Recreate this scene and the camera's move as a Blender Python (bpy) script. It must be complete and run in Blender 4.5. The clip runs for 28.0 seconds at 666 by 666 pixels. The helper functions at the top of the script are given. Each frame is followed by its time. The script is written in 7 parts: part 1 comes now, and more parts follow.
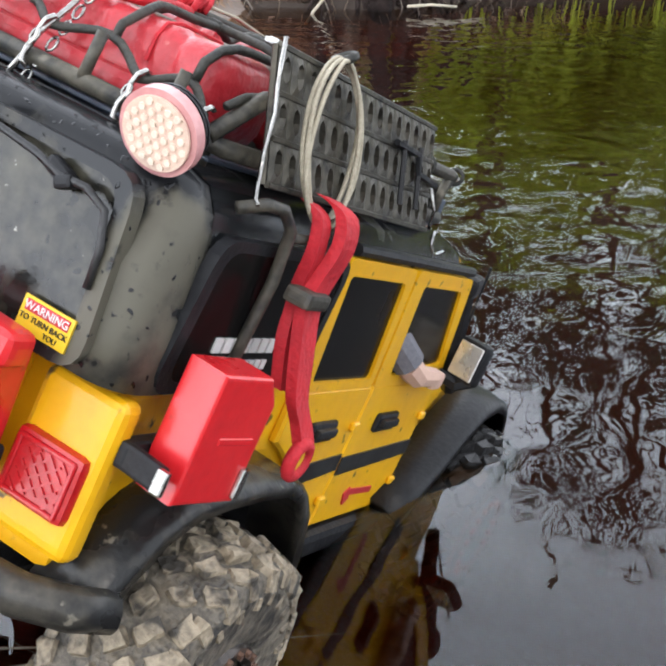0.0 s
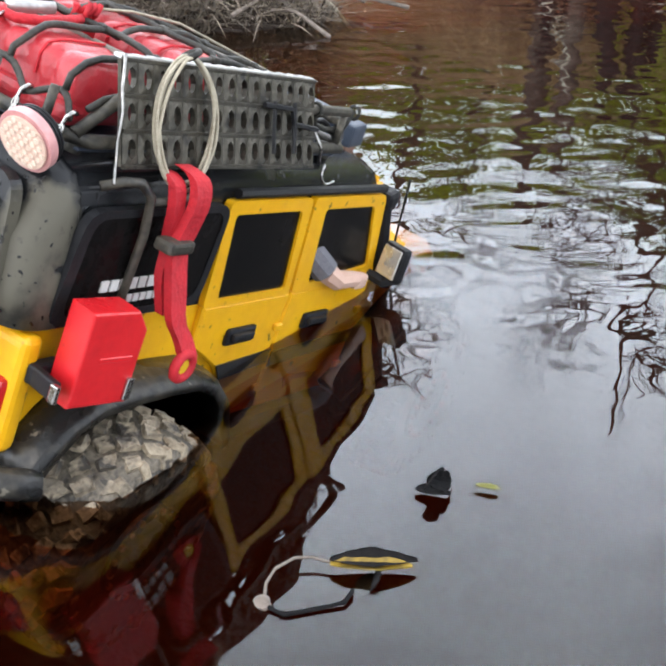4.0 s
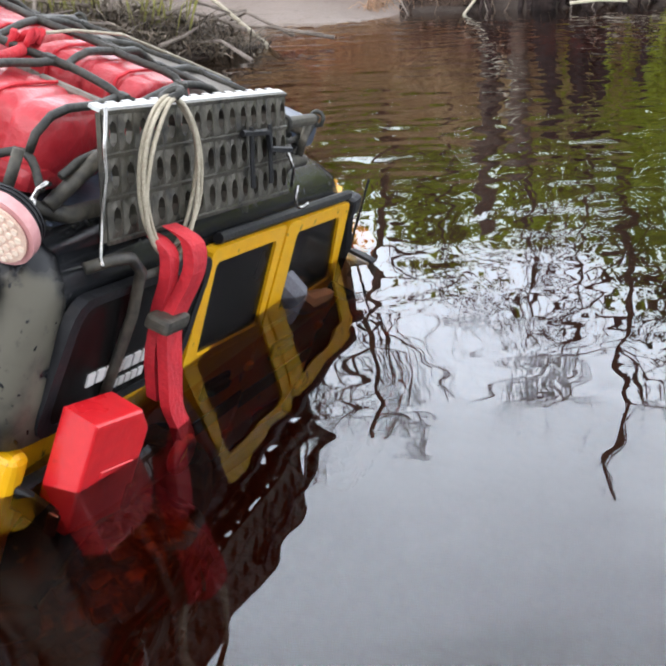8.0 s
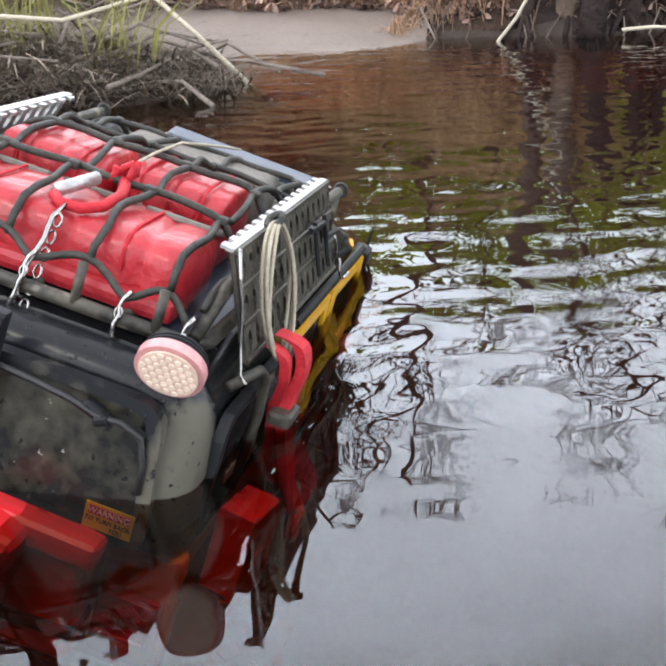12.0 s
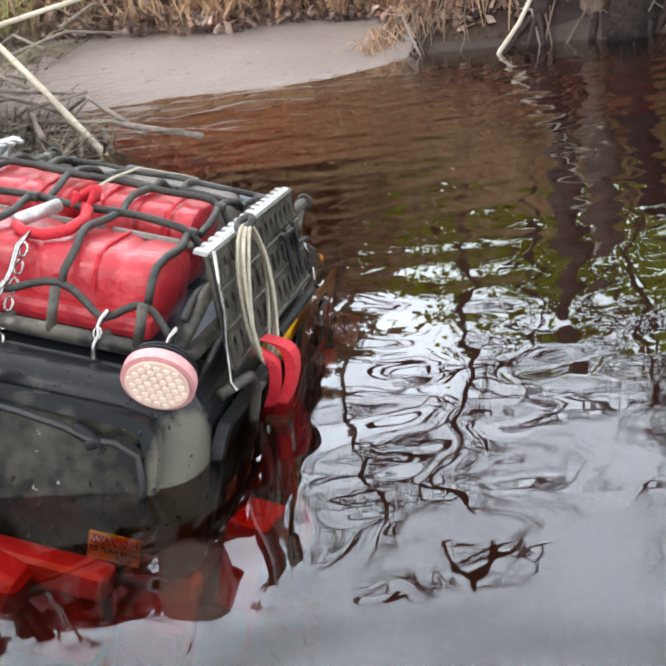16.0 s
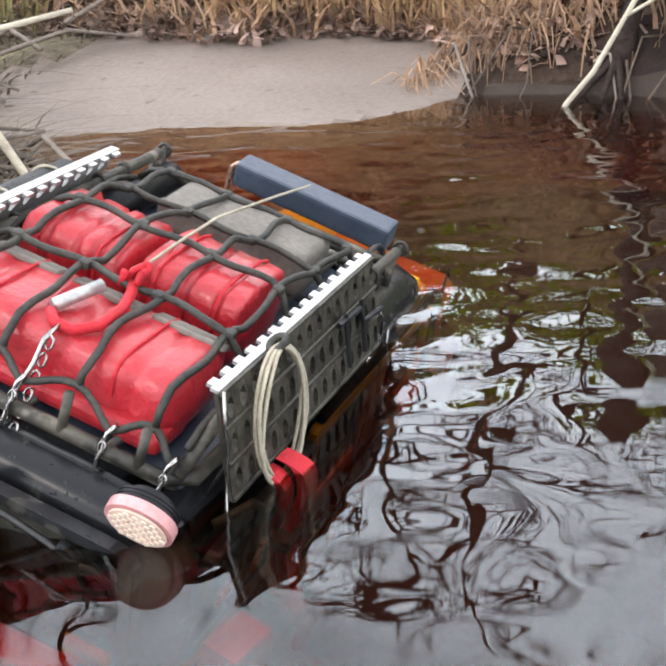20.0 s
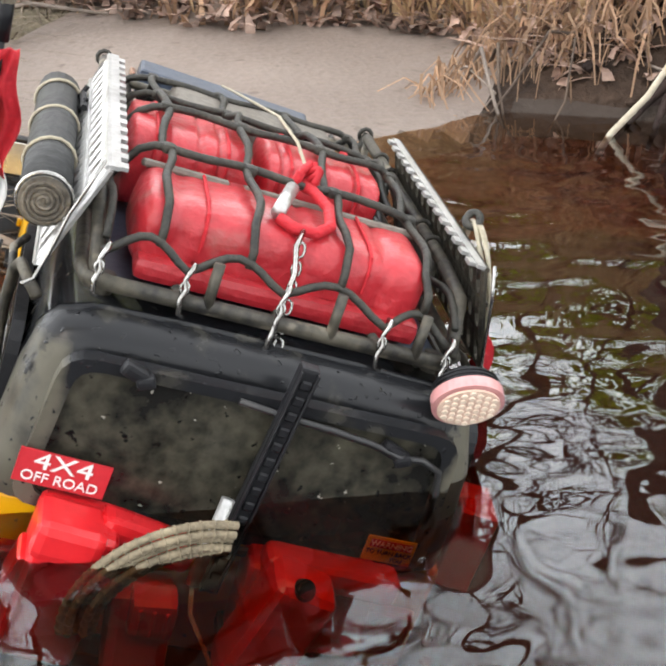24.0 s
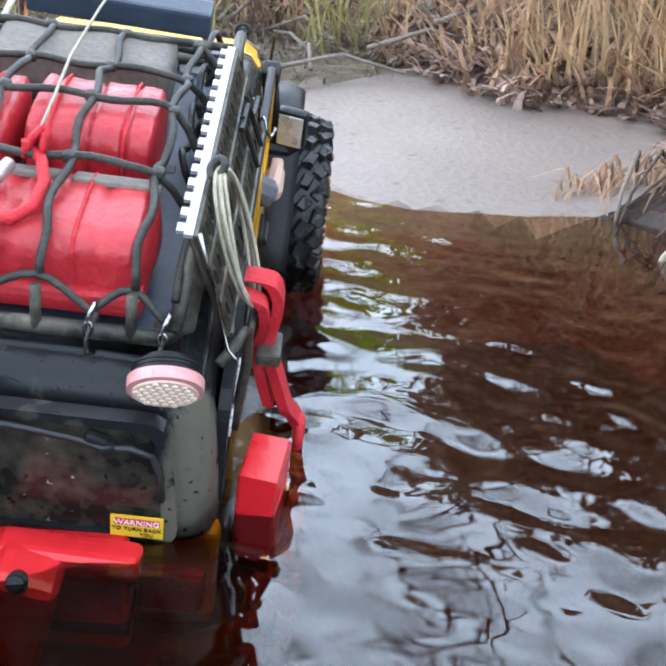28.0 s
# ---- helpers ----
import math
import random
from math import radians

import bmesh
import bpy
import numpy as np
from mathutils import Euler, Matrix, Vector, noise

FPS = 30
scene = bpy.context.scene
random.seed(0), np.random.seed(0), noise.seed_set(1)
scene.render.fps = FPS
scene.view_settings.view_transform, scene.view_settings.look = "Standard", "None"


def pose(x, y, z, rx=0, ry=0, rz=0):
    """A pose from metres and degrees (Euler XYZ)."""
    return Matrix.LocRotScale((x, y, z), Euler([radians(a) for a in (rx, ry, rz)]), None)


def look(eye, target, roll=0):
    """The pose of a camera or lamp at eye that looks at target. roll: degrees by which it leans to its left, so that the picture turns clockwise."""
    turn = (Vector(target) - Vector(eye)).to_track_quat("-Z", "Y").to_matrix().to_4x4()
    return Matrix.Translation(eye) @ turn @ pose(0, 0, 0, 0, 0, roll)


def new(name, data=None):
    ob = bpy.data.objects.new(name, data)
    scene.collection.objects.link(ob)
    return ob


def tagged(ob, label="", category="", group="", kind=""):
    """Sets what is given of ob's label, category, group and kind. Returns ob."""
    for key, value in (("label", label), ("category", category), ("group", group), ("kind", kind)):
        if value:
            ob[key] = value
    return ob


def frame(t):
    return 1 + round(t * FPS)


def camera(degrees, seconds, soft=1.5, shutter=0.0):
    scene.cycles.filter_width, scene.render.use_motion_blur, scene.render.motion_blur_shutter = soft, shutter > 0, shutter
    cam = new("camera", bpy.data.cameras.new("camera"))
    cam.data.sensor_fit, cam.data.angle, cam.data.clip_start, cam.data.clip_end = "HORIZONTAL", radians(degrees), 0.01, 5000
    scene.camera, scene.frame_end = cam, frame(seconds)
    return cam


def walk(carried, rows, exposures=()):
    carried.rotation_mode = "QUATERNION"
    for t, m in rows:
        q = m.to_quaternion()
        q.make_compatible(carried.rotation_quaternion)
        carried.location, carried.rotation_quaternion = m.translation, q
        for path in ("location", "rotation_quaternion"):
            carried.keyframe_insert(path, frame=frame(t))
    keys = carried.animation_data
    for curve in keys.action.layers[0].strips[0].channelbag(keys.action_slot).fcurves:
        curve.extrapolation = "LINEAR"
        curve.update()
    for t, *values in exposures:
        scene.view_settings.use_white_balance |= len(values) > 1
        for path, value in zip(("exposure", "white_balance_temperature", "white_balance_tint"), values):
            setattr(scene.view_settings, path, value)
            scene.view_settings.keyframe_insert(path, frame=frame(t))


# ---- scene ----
cam = camera(31.19, 28.0, soft=2.5)
CAMERA_ROWS = [
    (0, pose(0.5978, 0.6391, 0.3150, 66.59, -3.20, -17.74)),
    (0.5, pose(0.6285, 0.6519, 0.3383, 64.32, -6.43, -16.60)),
    (1, pose(0.6770, 0.6449, 0.3303, 65.42, -2.45, -16.38)),
    (1.5, pose(0.7256, 0.6515, 0.3165, 65.61, -1.06, -15.23)),
    (2, pose(0.7470, 0.6716, 0.3003, 66.04, -0.81, -14.10)),
    (2.5, pose(0.7930, 0.6865, 0.2710, 68.29, -0.82, -7.98)),
    (3, pose(0.8130, 0.7055, 0.2775, 66.43, -1.46, -7.16)),
    (3.5, pose(0.8856, 0.6928, 0.2906, 64.32, -3.11, -0.95)),
    (5.5, pose(1.0168, 0.6062, 0.2263, 67.79, -0.31, 3.55)),
    (6, pose(1.0065, 0.6167, 0.2279, 66.76, -0.75, 1.70)),
    (6.5, pose(1.0049, 0.6145, 0.2124, 66.51, -2.23, 0.87)),
    (7, pose(1.0203, 0.5935, 0.1799, 68.10, -0.90, 0.75)),
    (7.5, pose(1.0375, 0.5704, 0.1933, 67.37, -2.46, 0.21)),
    (8, pose(1.0883, 0.5600, 0.1749, 70.46, 1.86, 2.21)),
    (8.5, pose(1.1053, 0.5967, 0.1964, 68.89, -0.48, 2.62)),
    (9, pose(1.1388, 0.6435, 0.1934, 69.69, 2.52, 6.34)),
    (9.5, pose(1.1505, 0.6883, 0.1923, 70.38, 3.70, 7.78)),
    (10, pose(1.1656, 0.7367, 0.1983, 70.78, 4.28, 7.23)),
    (10.5, pose(1.1801, 0.7353, 0.2001, 71.26, 3.27, 5.99)),
    (11, pose(1.2001, 0.7573, 0.2094, 70.20, 1.87, 4.93)),
    (11.5, pose(1.1998, 0.8056, 0.2026, 69.69, 2.42, 5.43)),
    (12, pose(1.2078, 0.8325, 0.1958, 70.31, 1.69, 6.99)),
    (12.5, pose(1.2290, 0.8732, 0.2104, 68.32, 2.92, 5.36)),
    (13, pose(1.2109, 0.9087, 0.1972, 69.40, 2.05, 4.95)),
    (13.5, pose(1.2254, 0.9926, 0.2096, 69.82, 0.93, 6.42)),
    (15.5, pose(1.3141, 1.2307, 0.1859, 70.30, 3.42, 10.99)),
    (16, pose(1.3612, 1.3058, 0.1786, 70.13, 6.57, 12.69)),
    (16.5, pose(1.3653, 1.3636, 0.1942, 68.86, 8.13, 12.48)),
    (17, pose(1.3731, 1.4048, 0.1765, 69.23, 7.86, 12.27)),
    (17.5, pose(1.3538, 1.4840, 0.1952, 68.15, 4.53, 10.81)),
    (18, pose(1.3437, 1.5292, 0.1958, 68.61, 4.41, 10.93)),
    (18.5, pose(1.3305, 1.5348, 0.2049, 68.71, 3.47, 11.27)),
    (19, pose(1.3557, 1.5014, 0.2262, 68.06, 2.48, 13.82)),
    (19.5, pose(1.3544, 1.5135, 0.2393, 67.72, 2.11, 15.41)),
    (20, pose(1.3541, 1.5453, 0.2080, 69.04, 2.55, 17.13)),
    (20.5, pose(1.3270, 1.5654, 0.2283, 67.34, 1.77, 15.26)),
    (22.5, pose(1.2466, 1.6535, 0.1773, 69.14, 1.50, 7.99)),
    (23, pose(1.2140, 1.6892, 0.1928, 68.16, 1.18, 7.21)),
    (23.5, pose(1.2383, 1.7283, 0.1956, 67.88, 1.11, 11.08)),
    (24, pose(1.3231, 1.7551, 0.2130, 67.09, -0.09, 19.44)),
    (24.5, pose(1.4655, 1.8100, 0.2258, 66.09, 0.83, 31.11)),
    (25, pose(1.6576, 1.8740, 0.2082, 68.17, 0.34, 46.85)),
    (25.5, pose(1.7815, 1.9610, 0.2067, 69.12, -0.34, 56.05)),
    (26, pose(1.8461, 2.0418, 0.2154, 69.07, -0.86, 60.29)),
    (26.5, pose(1.8885, 2.1078, 0.2352, 69.55, -2.11, 64.30)),
    (27, pose(1.8685, 2.1462, 0.2386, 70.28, -3.40, 65.20)),
    (27.5, pose(1.8163, 2.1372, 0.2500, 69.05, -5.00, 64.31)),
    (28, pose(1.7760, 2.0822, 0.2176, 69.97, -2.62, 60.32)),
]
EXPOSURES = [(0.0, -0.92, 6600, 12), (2.0, -0.74, 6600, 12), (4.0, -0.74, 6600, 12), (8.0, -0.80, 6600, 13), (14.0, -0.77, 6650, 13), (18.0, -0.60, 6700, 12), (20.0, -0.66, 6750, 13), (24.0, -0.64, 7100, 12), (26.0, -0.47, 5900, 10), (28.0, -0.49, 5800, 9)]
walk(cam, CAMERA_ROWS, EXPOSURES)

# the car's own path: its origin is the middle of its roof
CAR_ROWS = [
    (0, pose(0.7211, 1.1181, 0.1836, -21.29, 12.88, -48.51)),
    (0.5, pose(0.7438, 1.1432, 0.1902, -21.11, 7.83, -47.30)),
    (1, pose(0.7639, 1.1655, 0.1936, -23.18, 7.74, -47.51)),
    (1.5, pose(0.7844, 1.1988, 0.1864, -22.24, 8.54, -47.52)),
    (2, pose(0.8016, 1.2327, 0.1751, -21.03, 9.21, -47.62)),
    (2.5, pose(0.8019, 1.2639, 0.1629, -19.03, 9.65, -41.48)),
    (3, pose(0.8274, 1.2925, 0.1476, -17.79, 10.41, -41.89)),
    (3.5, pose(0.8436, 1.2860, 0.1358, -15.60, 11.09, -36.44)),
    (5.5, pose(0.9206, 1.1920, 0.0913, -13.50, 17.52, -28.92)),
    (6, pose(0.9382, 1.1599, 0.0959, -12.56, 19.68, -25.33)),
    (6.5, pose(0.9535, 1.1192, 0.0887, -11.43, 20.58, -22.39)),
    (7, pose(0.9637, 1.0823, 0.0799, -10.24, 24.98, -20.36)),
    (7.5, pose(0.9657, 1.0768, 0.0828, -9.05, 20.40, -20.19)),
    (8, pose(0.9677, 1.0834, 0.0874, -6.56, 19.30, -20.51)),
    (8.5, pose(0.9765, 1.1169, 0.0845, -6.09, 16.07, -17.24)),
    (9, pose(0.9854, 1.1764, 0.0743, -6.26, 18.56, -15.35)),
    (9.5, pose(0.9909, 1.2387, 0.0604, -5.43, 20.69, -14.60)),
    (10, pose(1.0111, 1.3056, 0.0544, -5.01, 22.81, -13.20)),
    (10.5, pose(1.0182, 1.3435, 0.0471, -4.28, 24.01, -8.39)),
    (11, pose(1.0392, 1.3751, 0.0506, -4.58, 23.44, -5.88)),
    (11.5, pose(1.0501, 1.3792, 0.0523, -4.32, 21.17, -6.58)),
    (12, pose(1.0561, 1.3785, 0.0554, -2.85, 17.32, -6.50)),
    (12.5, pose(1.0789, 1.4236, 0.0562, -0.92, 17.17, -6.37)),
    (13, pose(1.0667, 1.4549, 0.0408, 0.11, 13.51, -7.58)),
    (13.5, pose(1.0676, 1.5368, 0.0377, -2.45, 11.26, -6.23)),
    (15.5, pose(1.0960, 1.7755, 0.0295, -5.92, 12.89, -0.50)),
    (16, pose(1.1329, 1.8120, 0.0349, -5.17, 14.96, 2.71)),
    (16.5, pose(1.1617, 1.8312, 0.0504, -4.92, 16.89, 2.67)),
    (17, pose(1.1879, 1.8518, 0.0372, -3.91, 19.64, 4.19)),
    (17.5, pose(1.1959, 1.9293, 0.0360, -3.20, 22.21, 2.25)),
    (18, pose(1.1860, 1.9798, 0.0320, -4.84, 24.64, -0.89)),
    (18.5, pose(1.1734, 1.9974, 0.0312, -4.36, 26.53, -3.24)),
    (19, pose(1.1821, 1.9685, 0.0397, -2.33, 25.01, -3.53)),
    (19.5, pose(1.1608, 1.9936, 0.0467, -1.07, 21.75, -5.04)),
    (20, pose(1.1359, 2.0309, 0.0322, 1.52, 18.98, -4.84)),
    (20.5, pose(1.1167, 2.0549, 0.0407, -0.21, 19.48, -4.47)),
    (22.5, pose(1.0902, 2.1104, 0.0385, 2.51, 22.19, 9.69)),
    (23, pose(1.0670, 2.1527, 0.0552, 2.74, 21.66, 13.68)),
    (23.5, pose(1.0717, 2.2050, 0.0555, 3.41, 20.32, 20.28)),
    (24, pose(1.1078, 2.2329, 0.0620, 4.38, 18.66, 30.23)),
    (24.5, pose(1.1768, 2.2436, 0.0673, 6.15, 18.53, 41.80)),
    (25, pose(1.2540, 2.2218, 0.0788, 10.27, 14.50, 50.62)),
    (25.5, pose(1.3118, 2.2177, 0.0889, 11.49, 12.06, 55.54)),
    (26, pose(1.3294, 2.2392, 0.0880, 14.02, 10.55, 60.26)),
    (26.5, pose(1.3440, 2.2553, 0.0995, 15.07, 7.44, 62.95)),
    (27, pose(1.3209, 2.2791, 0.1043, 15.48, 4.88, 64.66)),
    (27.5, pose(1.2857, 2.2761, 0.1129, 15.16, 1.98, 63.58)),
    (28, pose(1.2686, 2.2451, 0.1188, 17.63, 4.67, 60.80)),
]

# ---- light ----
world = bpy.data.worlds.new("world")
scene.world = world
world.use_nodes = True
wn, wl = world.node_tree.nodes, world.node_tree.links
wn.clear()
SUN_ELEV, SUN_ROT = radians(42), radians(200)
sky = wn.new("ShaderNodeTexSky")
sky.sky_type, sky.sun_disc = "NISHITA", False
sky.sun_elevation, sky.sun_rotation, sky.dust_density = SUN_ELEV, SUN_ROT, 2.0
tex = wn.new("ShaderNodeTexCoord")
cloud = wn.new("ShaderNodeTexNoise")
cloud.inputs["Scale"].default_value, cloud.inputs["Detail"].default_value = 2.6, 5.0
cloud_ramp = wn.new("ShaderNodeValToRGB")
cloud_ramp.color_ramp.elements[0].position, cloud_ramp.color_ramp.elements[1].position = 0.36, 0.66
cloud_ramp.color_ramp.elements[0].color = (0.66, 0.66, 0.66, 1)
cloud_bg, sky_bg = wn.new("ShaderNodeBackground"), wn.new("ShaderNodeBackground")
cloud_bg.inputs["Color"].default_value, cloud_bg.inputs["Strength"].default_value = (0.84, 0.91, 1.0, 1), 2.5
haze_z, haze = wn.new("ShaderNodeSeparateXYZ"), wn.new("ShaderNodeMapRange")
haze.inputs["From Min"].default_value, haze.inputs["From Max"].default_value = 0.15, 0.95
haze.inputs["To Min"].default_value, haze.inputs["To Max"].default_value = 10.3, 4.3
sky_bg.inputs["Strength"].default_value = 0.15
mixw, wout = wn.new("ShaderNodeMixShader"), wn.new("ShaderNodeOutputWorld")
wl.new(tex.outputs["Generated"], cloud.inputs["Vector"])
wl.new(tex.outputs["Generated"], haze_z.inputs[0])
wl.new(haze_z.outputs["Z"], haze.inputs["Value"])
side, lit = wn.new("ShaderNodeMapRange"), wn.new("ShaderNodeMath")
side.inputs["From Min"].default_value, side.inputs["From Max"].default_value = -1.0, 1.0
side.inputs["To Min"].default_value, side.inputs["To Max"].default_value = 0.42, 1.48
lit.operation = "MULTIPLY"
toward = wn.new("ShaderNodeVectorMath")
toward.operation = "DOT_PRODUCT"
toward.inputs[1].default_value = (-0.55, 0.83, 0.0)
wl.new(tex.outputs["Generated"], toward.inputs[0])
wl.new(toward.outputs["Value"], side.inputs["Value"])
wl.new(haze.outputs[0], lit.inputs[0])
wl.new(side.outputs[0], lit.inputs[1])
wl.new(lit.outputs[0], cloud_bg.inputs["Strength"])
wl.new(cloud.outputs["Fac"], cloud_ramp.inputs["Fac"])
wl.new(sky.outputs["Color"], sky_bg.inputs["Color"])
wl.new(cloud_ramp.outputs["Color"], mixw.inputs["Fac"])
wl.new(sky_bg.outputs[0], mixw.inputs[1])
wl.new(cloud_bg.outputs[0], mixw.inputs[2])
wl.new(mixw.outputs[0], wout.inputs["Surface"])

sun = new("sun", bpy.data.lights.new("sun", "SUN"))
sun.data.energy, sun.data.angle, sun.data.color = 0.9, radians(14), (1.0, 0.94, 0.85)
sun.matrix_world = look((0, 0, 0), (-math.sin(SUN_ROT) * math.cos(SUN_ELEV), -math.cos(SUN_ROT) * math.cos(SUN_ELEV), -math.sin(SUN_ELEV)))
scene.view_settings.exposure = 0.0


# ---- materials ----
def mat(name, a, b=None, rough=0.6, metal=0.0, scale=60.0, bump=0.15, fine=6.0, coat=0.0, spread=(0.35, 0.65), emit=0.0, island=0.0, stretch=(1, 1, 1), spec=0.5):
    """Two colours blended by coarse and fine noise, with relief."""
    m = bpy.data.materials.new(name)
    m.use_nodes = True
    n, k = m.node_tree.nodes, m.node_tree.links
    p = n["Principled BSDF"]
    co, mp = n.new("ShaderNodeTexCoord"), n.new("ShaderNodeMapping")
    mp.inputs["Scale"].default_value = stretch
    k.new(co.outputs["Object"], mp.inputs["Vector"])
    n1, n2 = n.new("ShaderNodeTexNoise"), n.new("ShaderNodeTexNoise")
    for q, s in ((n1, scale), (n2, scale * fine)):
        q.inputs["Scale"].default_value, q.inputs["Detail"].default_value = s, 4.0
        k.new(mp.outputs[0], q.inputs["Vector"])
    add = n.new("ShaderNodeMath")
    add.operation = "MULTIPLY_ADD"
    add.inputs[1].default_value = 0.45
    k.new(n2.outputs["Fac"], add.inputs[0])
    sub = n.new("ShaderNodeMath")
    sub.operation = "MULTIPLY"
    sub.inputs[1].default_value = 0.55
    k.new(n1.outputs["Fac"], sub.inputs[0])
    k.new(sub.outputs[0], add.inputs[2])
    ramp = n.new("ShaderNodeValToRGB")
    b = b or tuple(c * 0.72 for c in a)
    ramp.color_ramp.elements[0].position, ramp.color_ramp.elements[1].position = spread
    ramp.color_ramp.elements[0].color, ramp.color_ramp.elements[1].color = (*b, 1), (*a, 1)
    k.new(add.outputs[0], ramp.inputs["Fac"])
    colour = ramp.outputs["Color"]
    if island:
        geo, hsv, mr = n.new("ShaderNodeNewGeometry"), n.new("ShaderNodeHueSaturation"), n.new("ShaderNodeMapRange")
        mr.inputs["To Min"].default_value, mr.inputs["To Max"].default_value = 1 - island, 1 + island
        k.new(geo.outputs["Random Per Island"], mr.inputs["Value"])
        k.new(mr.outputs[0], hsv.inputs["Value"])
        k.new(colour, hsv.inputs["Color"])
        colour = hsv.outputs["Color"]
    k.new(colour, p.inputs["Base Color"])
    p.inputs["Roughness"].default_value, p.inputs["Metallic"].default_value = rough, metal
    p.inputs["Coat Weight"].default_value, p.inputs["Coat Roughness"].default_value = coat, 0.12
    p.inputs["Specular IOR Level"].default_value = spec
    rr = n.new("ShaderNodeMapRange")
    rr.inputs["To Min"].default_value, rr.inputs["To Max"].default_value = max(0.03, rough - 0.15), min(1, rough + 0.15)
    k.new(n1.outputs["Fac"], rr.inputs["Value"])
    k.new(rr.outputs[0], p.inputs["Roughness"])
    if bump:
        bp = n.new("ShaderNodeBump")
        bp.inputs["Strength"].default_value, bp.inputs["Distance"].default_value = bump, 0.25 / scale
        k.new(add.outputs[0], bp.inputs["Height"])
        k.new(bp.outputs[0], p.inputs["Normal"])
    if emit:
        p.inputs["Emission Color"].default_value, p.inputs["Emission Strength"].default_value = (*a, 1), emit
    return m


M_YELLOW = mat("yellow_paint", (0.86, 0.46, 0.008), (0.76, 0.38, 0.007), rough=0.36, scale=25, bump=0.04, coat=0.2, spec=0.35)
M_TOP = mat("muddy_black_plastic", (0.080, 0.074, 0.058), (0.014, 0.015, 0.017), rough=0.32, scale=24, bump=0.10, spread=(0.44, 0.70), spec=0.28)
M_ARCH = mat("wet_muddy_arch", (0.085, 0.076, 0.060), (0.016, 0.016, 0.016), rough=0.30, scale=30, bump=0.14, spread=(0.46, 0.72), spec=0.34)
M_BLACK = mat("black_plastic", (0.018, 0.019, 0.021), (0.009, 0.009, 0.011), rough=0.42, scale=60, bump=0.14, spec=0.24)
M_GLASS = mat("dark_window", (0.010, 0.009, 0.009), (0.004, 0.004, 0.004), rough=0.22, scale=40, bump=0.03, spec=0.07)
M_RED = mat("red_plastic", (0.72, 0.020, 0.026), (0.60, 0.012, 0.018), rough=0.30, scale=40, bump=0.05, coat=0.3)
M_BAG = mat("red_cloth", (0.54, 0.028, 0.040), (0.40, 0.014, 0.022), rough=0.45, scale=45, bump=0.40, coat=0.32)
M_STRAP = mat("red_webbing", (0.60, 0.018, 0.030), (0.42, 0.010, 0.020), rough=0.7, scale=90, bump=0.5)
M_LENS = mat("red_lens", (0.55, 0.010, 0.016), (0.42, 0.006, 0.010), rough=0.2, scale=160, bump=0.4, coat=0.5)
M_OLIVE = mat("dirty_steel_plate", (0.110, 0.100, 0.078), (0.040, 0.037, 0.030), rough=0.45, metal=0.6, scale=70, bump=0.2)
M_ALU = mat("bright_steel", (0.58, 0.58, 0.57), (0.36, 0.36, 0.35), rough=0.35, metal=0.55, scale=60, bump=0.1)
M_CHROME = mat("chrome", (0.50, 0.49, 0.47), (0.30, 0.29, 0.27), rough=0.2, metal=1.0, scale=80, bump=0.05)
M_RACK = mat("muddy_grey_rack", (0.105, 0.094, 0.070), (0.012, 0.012, 0.012), rough=0.55, scale=50, bump=0.2)
M_NET = mat("dark_rubber_net", (0.055, 0.051, 0.040), (0.009, 0.010, 0.009), rough=0.6, scale=90, bump=0.3)
M_SIDEWALL = mat("muddy_sidewall", (0.26, 0.225, 0.175), (0.030, 0.028, 0.026), rough=0.45, scale=38, bump=0.6, spread=(0.40, 0.66))
M_RUBBER = mat("wet_black_rubber", (0.030, 0.030, 0.031), (0.012, 0.012, 0.013), rough=0.4, scale=70, bump=0.3)
M_RIM = mat("worn_rim", (0.09, 0.075, 0.065), (0.03, 0.028, 0.027), rough=0.35, metal=0.7, scale=90, bump=0.2)
M_BOLT = mat("copper_bolt", (0.55, 0.33, 0.24), (0.35, 0.22, 0.17), rough=0.3, metal=0.9, scale=200, bump=0.1)
M_COIL = mat("dirty_tan_rope", (0.32, 0.265, 0.175), (0.13, 0.105, 0.070), rough=0.8, scale=120, bump=0.6)
M_MIRROR = mat("mirror_glass", (0.80, 0.80, 0.76), (0.62, 0.62, 0.58), rough=0.30, metal=0.6, scale=60, bump=0.04)
M_TARP = mat("grey_tarp", (0.050, 0.052, 0.052), (0.022, 0.023, 0.024), rough=0.55, scale=30, bump=0.4, spec=0.3)
M_ROPE = mat("pale_rope", (0.52, 0.47, 0.36), (0.33, 0.29, 0.21), rough=0.75, scale=160, bump=0.5)
M_GREYBAG = mat("grey_cloth", (0.24, 0.215, 0.185), (0.15, 0.135, 0.115), rough=0.75, scale=60, bump=0.4)
M_NAVY = mat("navy_plastic", (0.060, 0.078, 0.110), (0.038, 0.050, 0.075), rough=0.4, scale=50, bump=0.1)
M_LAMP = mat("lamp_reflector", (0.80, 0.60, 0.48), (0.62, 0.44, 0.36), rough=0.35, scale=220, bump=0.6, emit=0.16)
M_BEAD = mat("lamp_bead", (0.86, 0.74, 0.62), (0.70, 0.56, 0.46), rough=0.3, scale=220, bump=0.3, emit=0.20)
M_PINK = mat("pink_lamp_ring", (0.70, 0.36, 0.35), (0.58, 0.26, 0.26), rough=0.35, scale=60, bump=0.1)
